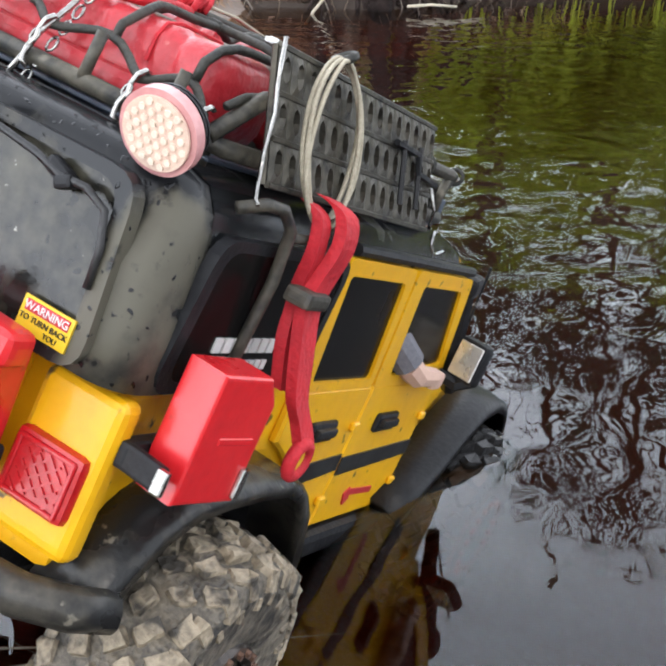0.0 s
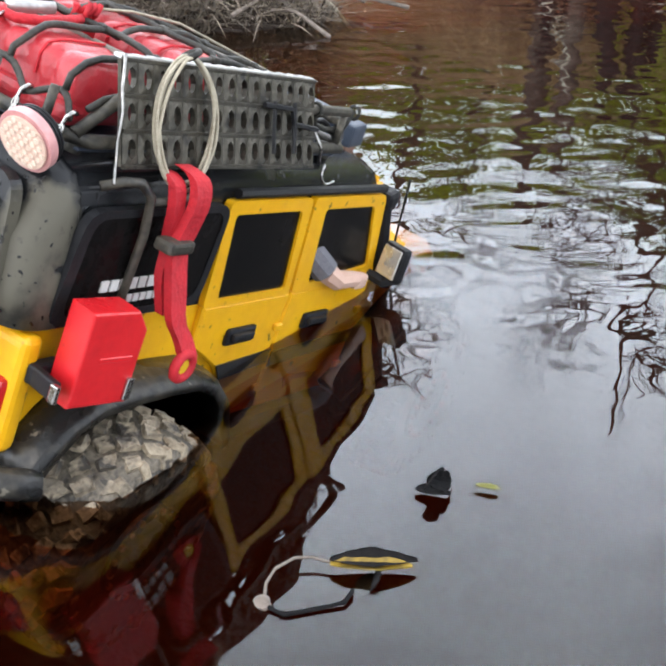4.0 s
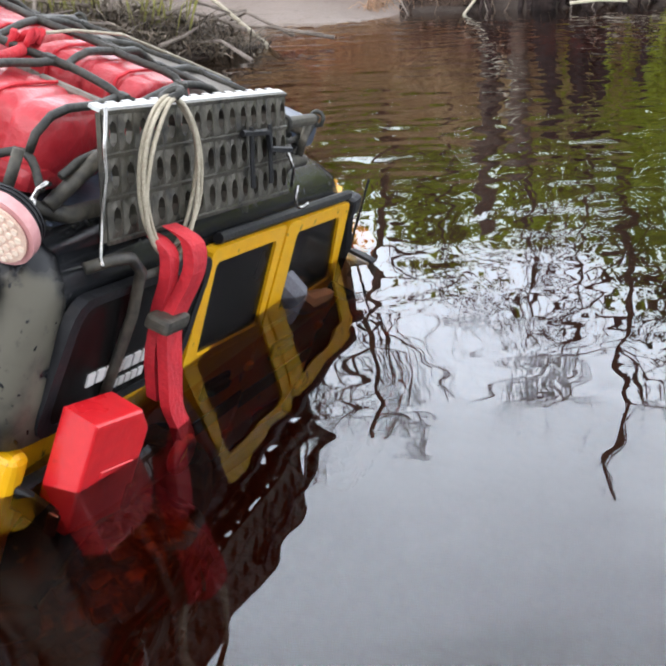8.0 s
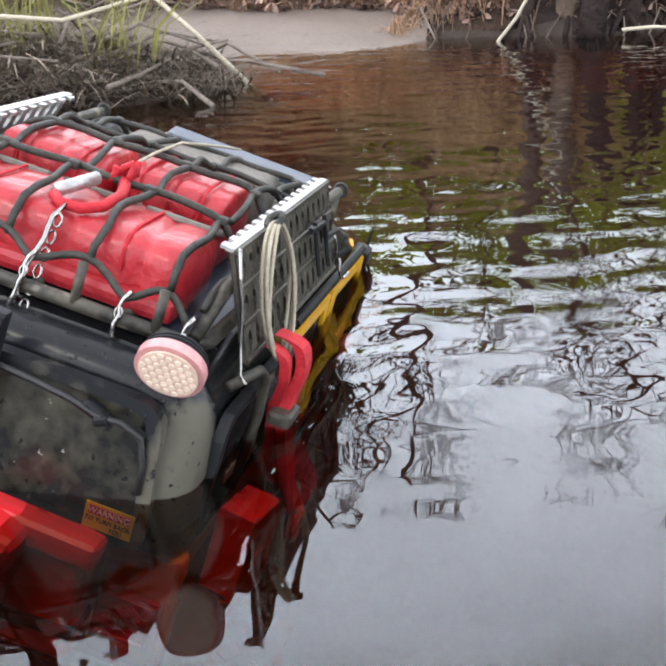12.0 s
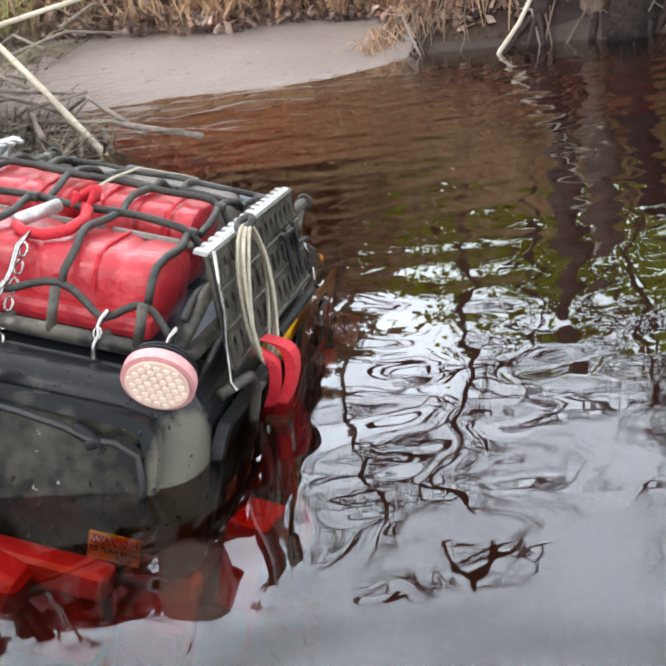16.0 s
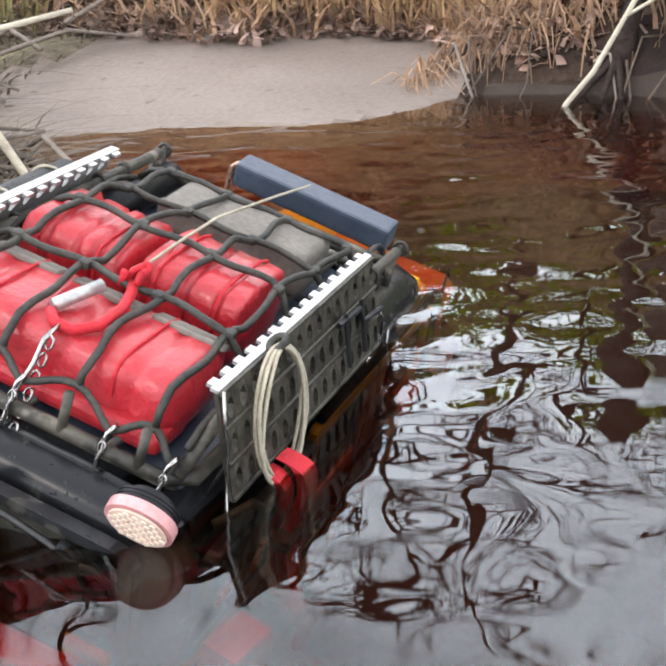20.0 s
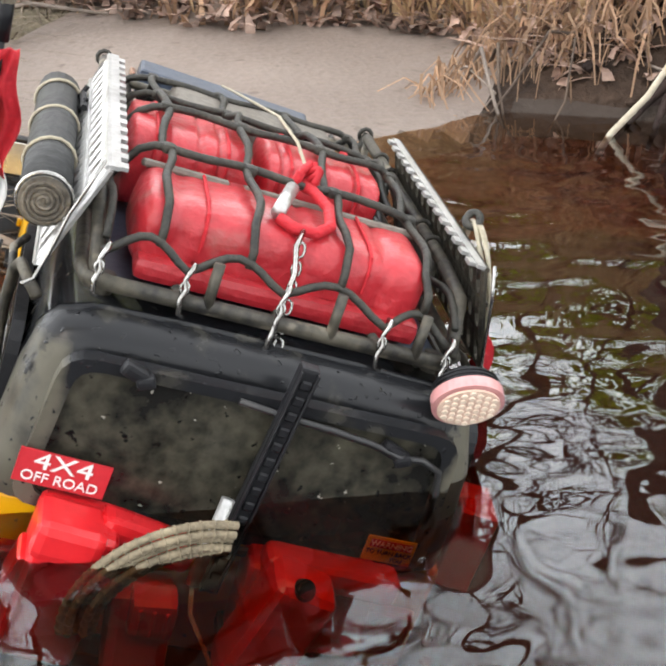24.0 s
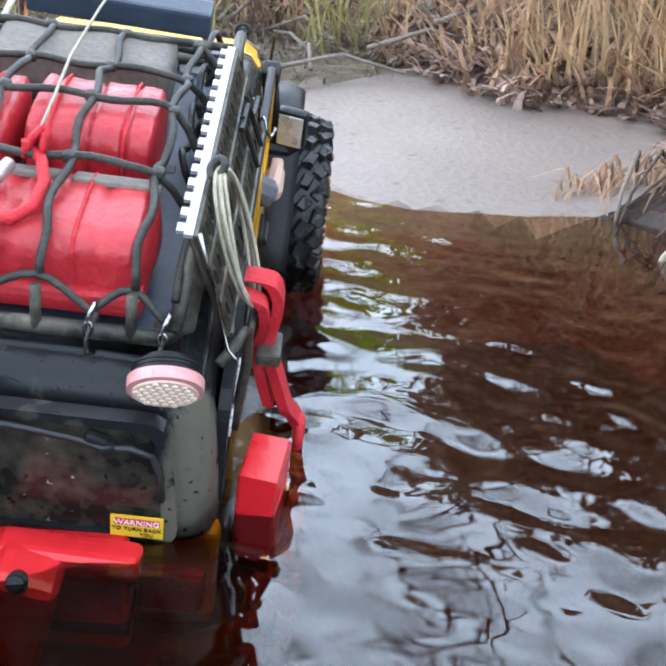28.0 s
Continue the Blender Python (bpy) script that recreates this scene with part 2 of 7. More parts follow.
M_SKIN = mat("doll_plastic", (0.66, 0.44, 0.35), (0.58, 0.37, 0.29), rough=0.5, scale=40, bump=0.05)
M_CLOTH = mat("grey_sleeve", (0.16, 0.16, 0.18), (0.10, 0.10, 0.12), rough=0.8, scale=80, bump=0.3)
M_LABEL_Y = mat("yellow_label", (0.82, 0.56, 0.03), (0.74, 0.48, 0.02), rough=0.4, scale=60, bump=0.03)
M_LABEL_R = mat("red_label", (0.56, 0.03, 0.04), (0.46, 0.02, 0.03), rough=0.4, scale=60, bump=0.03)
M_WHITE = mat("white_print", (0.80, 0.80, 0.78), (0.70, 0.70, 0.68), rough=0.5, scale=60, bump=0.02)
M_INK = mat("black_print", (0.015, 0.015, 0.015), (0.01, 0.01, 0.01), rough=0.5, scale=60, bump=0.02)
M_SAND = mat("wet_sand", (0.295, 0.240, 0.207), (0.195, 0.155, 0.133), rough=0.55, scale=7, fine=22, bump=0.2, spread=(0.30, 0.68))
M_MUD = mat("dark_mud", (0.075, 0.048, 0.034), (0.022, 0.014, 0.010), rough=0.78, scale=9, fine=9, bump=1.0, spec=0.22)
M_SOIL = mat("bank_litter", (0.30, 0.245, 0.165), (0.10, 0.085, 0.055), rough=0.9, scale=8, fine=12, bump=1.0)
M_REED = mat("dry_reed", (0.661, 0.486, 0.284), (0.410, 0.270, 0.152), rough=0.8, scale=9, bump=0.1, island=0.35)
M_LITTER = mat("dead_leaf", (0.550, 0.363, 0.235), (0.300, 0.187, 0.122), rough=0.8, scale=14, bump=0.2, island=0.5)
M_DEAD = mat("pinkish_dead_leaf", (0.46, 0.315, 0.25), (0.20, 0.132, 0.105), rough=0.7, scale=20, bump=0.3, island=0.6)
M_GRASS = mat("yellow_green_grass", (0.36, 0.36, 0.10), (0.24, 0.22, 0.08), rough=0.7, scale=9, bump=0.1, island=0.35)
M_STALK = mat("dead_stalk", (0.26, 0.205, 0.15), (0.085, 0.066, 0.050), rough=0.85, scale=14, bump=0.3, island=0.6)
M_TWIG = mat("grey_twig", (0.30, 0.25, 0.21), (0.15, 0.12, 0.10), rough=0.85, scale=30, bump=0.5)
M_STICK = mat("pale_stick", (0.66, 0.60, 0.47), (0.46, 0.40, 0.30), rough=0.75, scale=30, bump=0.4)
M_ROOT_AND_SHADE = mat("wet_root_and_bank_shade", (0.045, 0.030, 0.026), (0.018, 0.013, 0.012), rough=0.80, scale=14, bump=1.0, spec=0.18)
M_BARK = mat("bark", (0.17, 0.12, 0.085), (0.07, 0.05, 0.04), rough=0.9, scale=8, bump=1.0)
M_LEAF = mat("tree_leaf", (0.33, 0.38, 0.055), (0.15, 0.21, 0.032), rough=0.6, scale=3, bump=0.1, island=0.45)
M_DARKLEAF = mat("conifer_leaf", (0.045, 0.075, 0.03), (0.02, 0.035, 0.016), rough=0.6, scale=3, bump=0.1, island=0.45)
M_BUSH = mat("bush_leaf", (0.48, 0.53, 0.055), (0.25, 0.32, 0.034), rough=0.6, scale=5, bump=0.1, island=0.5)
M_PANE = mat("dusty_dark_pane", (0.092, 0.086, 0.062), (0.010, 0.010, 0.009), rough=0.20, scale=28, bump=0.06, spread=(0.40, 0.72), spec=0.42)
M_WHEEL_MUD = mat("dried_mud", (0.42, 0.345, 0.245), (0.10, 0.083, 0.062), rough=0.62, scale=60, bump=0.9, spread=(0.36, 0.62))
M_PIT = mat("dark_mud_in_tread", (0.20, 0.168, 0.125), (0.045, 0.039, 0.032), rough=0.5, scale=70, bump=0.9, spread=(0.40, 0.62))
M_BLACKLEAF = mat("rotten_leaf", (0.020, 0.018, 0.018), (0.008, 0.008, 0.009), rough=0.85, scale=60, bump=0.4, spec=0.15)
M_YLEAF = mat("fallen_leaf", (0.50, 0.32, 0.02), (0.10, 0.07, 0.02), rough=0.5, scale=40, bump=0.2)


def speckle(m, scale, lo, hi, colour, detail=3.0):
    """Small spots of another colour over a surface."""
    n, k = m.node_tree.nodes, m.node_tree.links
    p = n["Principled BSDF"]
    co, nz, mr, mix = n.new("ShaderNodeTexCoord"), n.new("ShaderNodeTexNoise"), n.new("ShaderNodeMapRange"), n.new("ShaderNodeMix")
    nz.inputs["Scale"].default_value, nz.inputs["Detail"].default_value = scale, detail
    mr.interpolation_type = "SMOOTHSTEP"
    mr.inputs["From Min"].default_value, mr.inputs["From Max"].default_value = lo, hi
    mix.data_type = "RGBA"
    mix.inputs[7].default_value = (*colour, 1)
    k.new(co.outputs["Object"], nz.inputs["Vector"])
    k.new(nz.outputs["Fac"], mr.inputs["Value"])
    k.new(mr.outputs[0], mix.inputs[0])
    k.new(p.inputs["Base Color"].links[0].from_socket, mix.inputs[6])
    k.new(mix.outputs[2], p.inputs["Base Color"])


def let_light_through(m, share):
    """Thin leaves pass some of the light that falls on their far side."""
    n, k = m.node_tree.nodes, m.node_tree.links
    p, out = n["Principled BSDF"], n["Material Output"]
    thin, mix = n.new("ShaderNodeBsdfTranslucent"), n.new("ShaderNodeMixShader")
    k.new(p.inputs["Base Color"].links[0].from_socket, thin.inputs["Color"])
    mix.inputs["Fac"].default_value = share
    k.new(p.outputs[0], mix.inputs[1])
    k.new(thin.outputs[0], mix.inputs[2])
    k.new(mix.outputs[0], out.inputs["Surface"])


for leafy in (M_LEAF, M_BUSH):
    let_light_through(leafy, 0.50)
for leafy in (M_REED, M_GRASS, M_LITTER):
    let_light_through(leafy, 0.30)
speckle(M_YELLOW, 130, 0.66, 0.74, (0.12, 0.075, 0.02))
speckle(M_YELLOW, 18, 0.62, 0.80, (0.42, 0.22, 0.02))
speckle(M_RED, 90, 0.68, 0.78, (0.30, 0.02, 0.02))
speckle(M_BAG, 60, 0.60, 0.80, (0.36, 0.10, 0.09))
speckle(M_PANE, 170, 0.66, 0.72, (0.006, 0.006, 0.006))
speckle(M_PANE, 240, 0.70, 0.74, (0.30, 0.29, 0.25))
speckle(M_WHEEL_MUD, 85, 0.52, 0.64, (0.055, 0.048, 0.040))
speckle(M_SAND, 55, 0.64, 0.74, (0.17, 0.135, 0.115))
speckle(M_ARCH, 150, 0.66, 0.72, (0.16, 0.145, 0.115))
speckle(M_OLIVE, 100, 0.56, 0.70, (0.022, 0.021, 0.019))
speckle(M_RACK, 70, 0.58, 0.70, (0.22, 0.195, 0.150))


def bed_material():
    """Pale silt; browning and darkening with depth is painted in for light the water absorbs."""
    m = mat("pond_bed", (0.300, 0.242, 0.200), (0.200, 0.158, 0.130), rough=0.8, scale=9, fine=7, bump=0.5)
    n, k = m.node_tree.nodes, m.node_tree.links
    p = n["Principled BSDF"]
    co, sep, mr, mix = n.new("ShaderNodeTexCoord"), n.new("ShaderNodeSeparateXYZ"), n.new("ShaderNodeMapRange"), n.new("ShaderNodeMix")
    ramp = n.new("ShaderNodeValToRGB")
    # darker with depth, in place of light lost on its way through water
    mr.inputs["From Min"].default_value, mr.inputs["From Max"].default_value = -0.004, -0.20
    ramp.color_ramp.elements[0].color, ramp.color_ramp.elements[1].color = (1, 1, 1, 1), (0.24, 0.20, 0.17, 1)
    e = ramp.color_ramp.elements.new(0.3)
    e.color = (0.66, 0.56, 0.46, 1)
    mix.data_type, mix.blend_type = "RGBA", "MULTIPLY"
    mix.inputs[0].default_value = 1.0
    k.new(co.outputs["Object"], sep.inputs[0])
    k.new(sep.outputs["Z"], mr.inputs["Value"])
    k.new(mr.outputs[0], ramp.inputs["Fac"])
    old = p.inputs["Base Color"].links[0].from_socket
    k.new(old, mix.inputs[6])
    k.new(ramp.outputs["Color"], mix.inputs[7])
    # the colour blends to dark brown towards the overhanging bank and in the open pond
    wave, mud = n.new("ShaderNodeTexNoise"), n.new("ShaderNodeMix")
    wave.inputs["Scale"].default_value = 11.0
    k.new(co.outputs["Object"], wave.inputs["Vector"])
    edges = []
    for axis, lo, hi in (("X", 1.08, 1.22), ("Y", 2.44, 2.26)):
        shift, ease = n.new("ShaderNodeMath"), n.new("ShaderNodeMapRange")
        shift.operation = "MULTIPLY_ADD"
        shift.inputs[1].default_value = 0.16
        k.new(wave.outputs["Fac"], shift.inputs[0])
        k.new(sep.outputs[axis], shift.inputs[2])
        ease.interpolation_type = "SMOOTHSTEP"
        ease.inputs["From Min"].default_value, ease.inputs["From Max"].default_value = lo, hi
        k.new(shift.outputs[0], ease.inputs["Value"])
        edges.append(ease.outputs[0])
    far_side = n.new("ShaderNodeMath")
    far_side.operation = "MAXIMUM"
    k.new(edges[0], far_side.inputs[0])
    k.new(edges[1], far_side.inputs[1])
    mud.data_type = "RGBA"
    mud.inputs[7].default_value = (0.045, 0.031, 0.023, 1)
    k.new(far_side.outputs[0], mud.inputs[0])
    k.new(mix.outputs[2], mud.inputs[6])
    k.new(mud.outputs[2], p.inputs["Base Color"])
    return m


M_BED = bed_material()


def hardtop_material():
    """Glossy black plastic under a smeared film of grey mud, flaked off in drops."""
    m = bpy.data.materials.new("mud_smeared_hardtop")
    m.use_nodes = True
    n, k = m.node_tree.nodes, m.node_tree.links
    p = n["Principled BSDF"]
    co, sep = n.new("ShaderNodeTexCoord"), n.new("ShaderNodeSeparateXYZ")
    k.new(co.outputs["Object"], sep.inputs[0])

    def calc(op, a, b, c=None):
        q = n.new("ShaderNodeMath")
        q.operation, q.use_clamp = op, False
        for i, v in enumerate((a, b, c)):
            if v is None:
                continue
            if isinstance(v, (int, float)):
                q.inputs[i].default_value = v
            else:
                k.new(v, q.inputs[i])
        return q.outputs[0]

    def step(v, lo, hi):
        q = n.new("ShaderNodeMapRange")
        q.interpolation_type = "SMOOTHSTEP"
        q.inputs["From Min"].default_value, q.inputs["From Max"].default_value = lo, hi
        k.new(v, q.inputs["Value"])
        return q.outputs[0]

    def noise_at(scale, detail=4.0):
        q = n.new("ShaderNodeTexNoise")
        q.inputs["Scale"].default_value, q.inputs["Detail"].default_value = scale, detail
        k.new(co.outputs["Object"], q.inputs["Vector"])
        return q.outputs["Fac"]

    ax = calc("ABSOLUTE", sep.outputs["X"], 0)
    back = step(sep.outputs["Y"], -0.146, -0.158)
    post = calc("MULTIPLY", calc("MULTIPLY", step(ax, 0.062, 0.070), back), step(sep.outputs["Z"], -0.004, -0.014))
    smear = calc("ADD", calc("MULTIPLY", noise_at(22), 0.62), calc("MULTIPLY", noise_at(95), 0.38))
    film = step(calc("MULTIPLY_ADD", post, 0.23, smear), 0.54, 0.76)
    drops = step(noise_at(330, 1.0), 0.66, 0.74)
    flakes = step(noise_at(110, 4.0), 0.60, 0.72)
    bare = calc("MAXIMUM", drops, flakes)
    mud = calc("MULTIPLY", film, calc("SUBTRACT", 1.0, bare))
    mix = n.new("ShaderNodeMix")
    mix.data_type = "RGBA"
    mix.inputs[6].default_value, mix.inputs[7].default_value = (0.014, 0.015, 0.017, 1), (0.110, 0.102, 0.078, 1)
    k.new(mud, mix.inputs[0])
    k.new(mix.outputs[2], p.inputs["Base Color"])
    rr = n.new("ShaderNodeMapRange")
    p.inputs["Specular IOR Level"].default_value = 0.30
    rr.inputs["To Min"].default_value, rr.inputs["To Max"].default_value = 0.24, 0.50
    k.new(mud, rr.inputs["Value"])
    k.new(rr.outputs[0], p.inputs["Roughness"])
    bp = n.new("ShaderNodeBump")
    bp.inputs["Strength"].default_value, bp.inputs["Distance"].default_value = 0.35, 0.0008
    k.new(calc("ADD", mud, calc("MULTIPLY", drops, 1.6)), bp.inputs["Height"])
    k.new(bp.outputs[0], p.inputs["Normal"])
    return m


M_HARDTOP = hardtop_material()


def water_material():
    m = bpy.data.materials.new("pond_water")
    m.use_nodes = True
    n, k = m.node_tree.nodes, m.node_tree.links
    n.clear()
    out, mix = n.new("ShaderNodeOutputMaterial"), n.new("ShaderNodeMixShader")
    clear, gloss, fres = n.new("ShaderNodeBsdfTransparent"), n.new("ShaderNodeBsdfGlossy"), n.new("ShaderNodeFresnel")
    clear.inputs["Color"].default_value = (0.95, 0.74, 0.57, 1)
    gloss.inputs["Roughness"].default_value = 0.0
    gloss.inputs["Color"].default_value = (0.95, 0.98, 1.0, 1)
    fres.inputs["IOR"].default_value = 1.46
    k.new(fres.outputs[0], mix.inputs["Fac"])
    k.new(clear.outputs[0], mix.inputs[1])
    k.new(gloss.outputs[0], mix.inputs[2])
    k.new(mix.outputs[0], out.inputs["Surface"])
    return m


def murk_material():
    """Peat-brown water, a few centimetres of it."""
    m = bpy.data.materials.new("brown_murk")
    m.use_nodes = True
    n, k = m.node_tree.nodes, m.node_tree.links
    n.clear()
    out, clear = n.new("ShaderNodeOutputMaterial"), n.new("ShaderNodeBsdfTransparent")
    silt, mix = n.new("ShaderNodeBsdfDiffuse"), n.new("ShaderNodeMixShader")
    clear.inputs["Color"].default_value = (0.945, 0.63, 0.49, 1)
    silt.inputs["Color"].default_value = (0.24, 0.080, 0.040, 1)
    mix.inputs["Fac"].default_value = 0.027
    k.new(clear.outputs[0], mix.inputs[1])
    k.new(silt.outputs[0], mix.inputs[2])
    k.new(mix.outputs[0], out.inputs["Surface"])
    return m


M_MURK = murk_material()
M_WATER = water_material()


# ---- mesh helpers ----
def mesh_object(name, bm, materials, smooth=False):
    me = bpy.data.meshes.new(name)
    bmesh.ops.recalc_face_normals(bm, faces=bm.faces)
    if smooth:
        for f in bm.faces:
            f.smooth = True
    bm.to_mesh(me)
    bm.free()
    for m in (materials if isinstance(materials, (list, tuple)) else [materials]):
        me.materials.append(m)
    return new(name, me)


def part(name, bm, material, parent, label="", smooth=False):
    ob = mesh_object(name, bm, material, smooth)
    ob.parent = parent
    return tagged(ob, label)


def thing(name, label, category, group=""):
    return tagged(new(name), label, category, group)


def box(bm, c, size, rot=(0, 0, 0), bevel=0.0, seg=2):
    r = bmesh.ops.create_cube(bm, size=1.0, matrix=pose(*c, *rot) @ Matrix.Diagonal((*size, 1)))
    if bevel:
        edges = list({e for v in r["verts"] for e in v.link_edges})
        bmesh.ops.bevel(bm, geom=edges, offset=bevel, segments=seg, affect="EDGES", profile=0.6)
    return bm


def solid(bm, outline, lo, hi, axis=0, bevel=0.0, seg=2):
    """A flat outline pushed from lo to hi along an axis; the outline's pairs are the other two axes in order."""
    def at(p, v):
        q = list(p)
        q.insert(axis, v)
        return q
    a = [bm.verts.new(at(p, lo)) for p in outline]
    b = [bm.verts.new(at(p, hi)) for p in outline]
    n = len(a)
    faces = [bm.faces.new(a), bm.faces.new(b[::-1])]
    faces += [bm.faces.new((a[i], b[i], b[(i + 1) % n], a[(i + 1) % n])) for i in range(n)]
    bmesh.ops.recalc_face_normals(bm, faces=faces)
    if bevel:
        edges = list({e for f in faces[:2] for e in f.edges})
        bmesh.ops.bevel(bm, geom=edges, offset=bevel, segments=seg, affect="EDGES", profile=0.6)
    return bm


def tube(bm, pts, r, sides=8, closed=False, taper=None):
    """A round rod along points."""
    pts = [Vector(p) for p in pts]
    n, rings, up = len(pts), [], None
    for i, p in enumerate(pts):
        a = pts[(i - 1) % n] if closed or i else p
        b = pts[(i + 1) % n] if closed or i < n - 1 else p
        d = (b - a).normalized()
        if up is None:
            up = d.orthogonal().normalized()
        up = (up - d * up.dot(d)).normalized()
        side = d.cross(up)
        q = r if taper is None else r + (taper - r) * i / max(1, n - 1)
        rings.append([bm.verts.new(p + (up * math.cos(t) + side * math.sin(t)) * q) for t in (2 * math.pi * j / sides for j in range(sides))])
    for i in range(n if closed else n - 1):
        u, v = rings[i], rings[(i + 1) % n]
        for j in range(sides):
            bm.faces.new((u[j], u[(j + 1) % sides], v[(j + 1) % sides], v[j]))
    if not closed:
        bm.faces.new(rings[0][::-1])
        bm.faces.new(rings[-1])
    return bm


def loft(bm, rings):
    """Closed rings of equal count joined one to the next, with both ends capped."""
    vs = [[bm.verts.new(p) for p in r] for r in rings]
    n = len(vs[0])
    for u, v in zip(vs, vs[1:]):
        for j in range(n):
            bm.faces.new((u[j], u[(j + 1) % n], v[(j + 1) % n], v[j]))
    bm.faces.new(vs[0][::-1])
    bm.faces.new(vs[-1])
    return bm


def ring_plate(bm, outer, inner, lo, hi, axis=0):
    """A frame: outer and inner outlines with equal counts, with depth."""
    def at(p, v):
        q = list(p)
        q.insert(axis, v)
        return bm.verts.new(q)
    layers = [[[at(p, v) for p in o] for o in (outer, inner)] for v in (lo, hi)]
    n = len(outer)
    for i in range(n):
        j = (i + 1) % n
        for (o, q) in layers:
            bm.faces.new((o[i], o[j], q[j], q[i]))
        for w in (0, 1):
            bm.faces.new((layers[0][w][i], layers[0][w][j], layers[1][w][j], layers[1][w][i]))
    return bm


def rounded(points, r, n=4):
    """The outline with its corners rounded."""
    out = []
    for i, p in enumerate(points):
        p, a, b = Vector(p), Vector(points[i - 1]), Vector(points[(i + 1) % len(points)])
        u, v = (a - p), (b - p)
        q = min(r, u.length * 0.45, v.length * 0.45)
        s, e = p + u.normalized() * q, p + v.normalized() * q
        for k in range(n + 1):
            t = k / n
            out.append(tuple(s * (1 - t) ** 2 + p * 2 * t * (1 - t) + e * t * t))
    return out


def disc(bm, c, axis, r, depth, sides=28):
    q = Vector(axis).to_track_quat("Z", "Y").to_matrix().to_4x4()
    bmesh.ops.create_cone(bm, cap_ends=True, segments=sides, radius1=r, radius2=r, depth=depth, matrix=Matrix.Translation(c) @ q)
    return bm


def lettering(name, text, size, m, material, parent):
    cu = bpy.data.curves.new(name, "FONT")
    cu.body, cu.size, cu.align_x, cu.align_y, cu.extrude = text, size, "CENTER", "CENTER", 0.0002
    tmp = bpy.data.objects.new(name, cu)
    scene.collection.objects.link(tmp)
    me = bpy.data.meshes.new_from_object(tmp.evaluated_get(bpy.context.evaluated_depsgraph_get()))
    bpy.data.objects.remove(tmp)
    me.transform(m)
    me.materials.clear()
    me.materials.append(material)
    ob = new(name, me)
    ob.parent = parent
    return ob


B = bmesh.new
rnd = random.Random(7)

# ---- the pond, its bed and banks ----
SHORE = [(0.54, 1.10), (0.60, 0.95), (0.56, 0.72), (0.48, 0.40), (0.62, 0.05), (1.1, -0.35), (3, -0.7), (5.5, 0.4), (6.5, 2.2), (4.6, 3.6), (3.2, 3.35), (2.4, 3.14),
         (1.85, 2.93), (1.52, 2.80), (1.37, 2.705), (1.22, 2.725), (1.122, 2.715), (1.102, 2.655), (1.068, 2.595), (1.02, 2.550), (0.92, 2.535), (0.79, 2.49), (0.70, 2.46), (0.75, 2.39),
         (0.86, 2.35), (0.925, 2.265), (0.905, 2.15), (0.82, 2.09), (0.70, 2.04), (0.58, 1.92), (0.50, 1.72), (0.46, 1.45), (0.47, 1.25)]
SHORE_A = np.array(SHORE)


def shore_distance(px, py):
    """Metres to the waterline, positive on land."""
    px, py = np.asarray(px, float), np.asarray(py, float)
    best, inside = np.full(px.shape, 1e9), np.zeros(px.shape, bool)
    for (ax, ay), (bx, by) in zip(SHORE_A, np.roll(SHORE_A, -1, axis=0)):
        dx, dy = bx - ax, by - ay
        t = np.clip(((px - ax) * dx + (py - ay) * dy) / (dx * dx + dy * dy), 0, 1)
        best = np.minimum(best, np.hypot(px - ax - t * dx, py - ay - t * dy))
        crosses = (ay > py) != (by > py)
        with np.errstate(divide="ignore", invalid="ignore"):
            inside ^= crosses & (px < (bx - ax) * (py - ay) / (by - ay) + ax)
    return np.where(inside, -best, best)


def reed_line(px):
    """How far back from the far shore the reeds begin."""
    return np.interp(px, [-6, 0.2, 0.55, 0.80, 0.95, 1.06, 1.12, 1.17, 6], [0.5, 0.45, 0.38, 0.31, 0.27, 0.19, 0.11, 0.07, 0.06])


def ground_height(px, py):
    d = shore_distance(px, py)
    bed = -0.27 * (1 - np.exp(-np.maximum(-d, 0) / 0.42)) - 0.02 * np.clip(-d / 0.2, 0, 1)
    far = np.clip((py - 1.5) / 0.5, 0, 1)
    reeds = reed_line(px)
    slope = np.interp(px, [1.08, 1.20], [0.13, 0.95])
    sand = slope * np.minimum(d, reeds) + 0.48 * np.clip(d - reeds, 0, 0.32) + 0.05 * np.clip(d - reeds - 0.32, 0, 60)
    near = 0.16 * np.clip(d, 0, 0.6) + 0.02 * np.clip(d - 0.6, 0, 60)
    left = np.clip((0.95 - px) / 0.1, 0, 1) * np.clip((2.36 - py) / 0.08, 0, 1)
    bank = 0.32 * np.clip(d, 0, 0.16) + 0.08 * np.clip(d - 0.16, 0, 40)
    land = near * (1 - far) + far * (sand * (1 - left) + bank * left)
    return np.where(d > 0, land, bed)


def spaced(lo, fine_lo, fine_hi, hi, step):
    left = fine_lo - np.geomspace(step, fine_lo - lo, 22)[::-1]
    right = fine_hi + np.geomspace(step, hi - fine_hi, 22)
    return np.concatenate([left, np.arange(fine_lo, fine_hi + 1e-9, step), right])


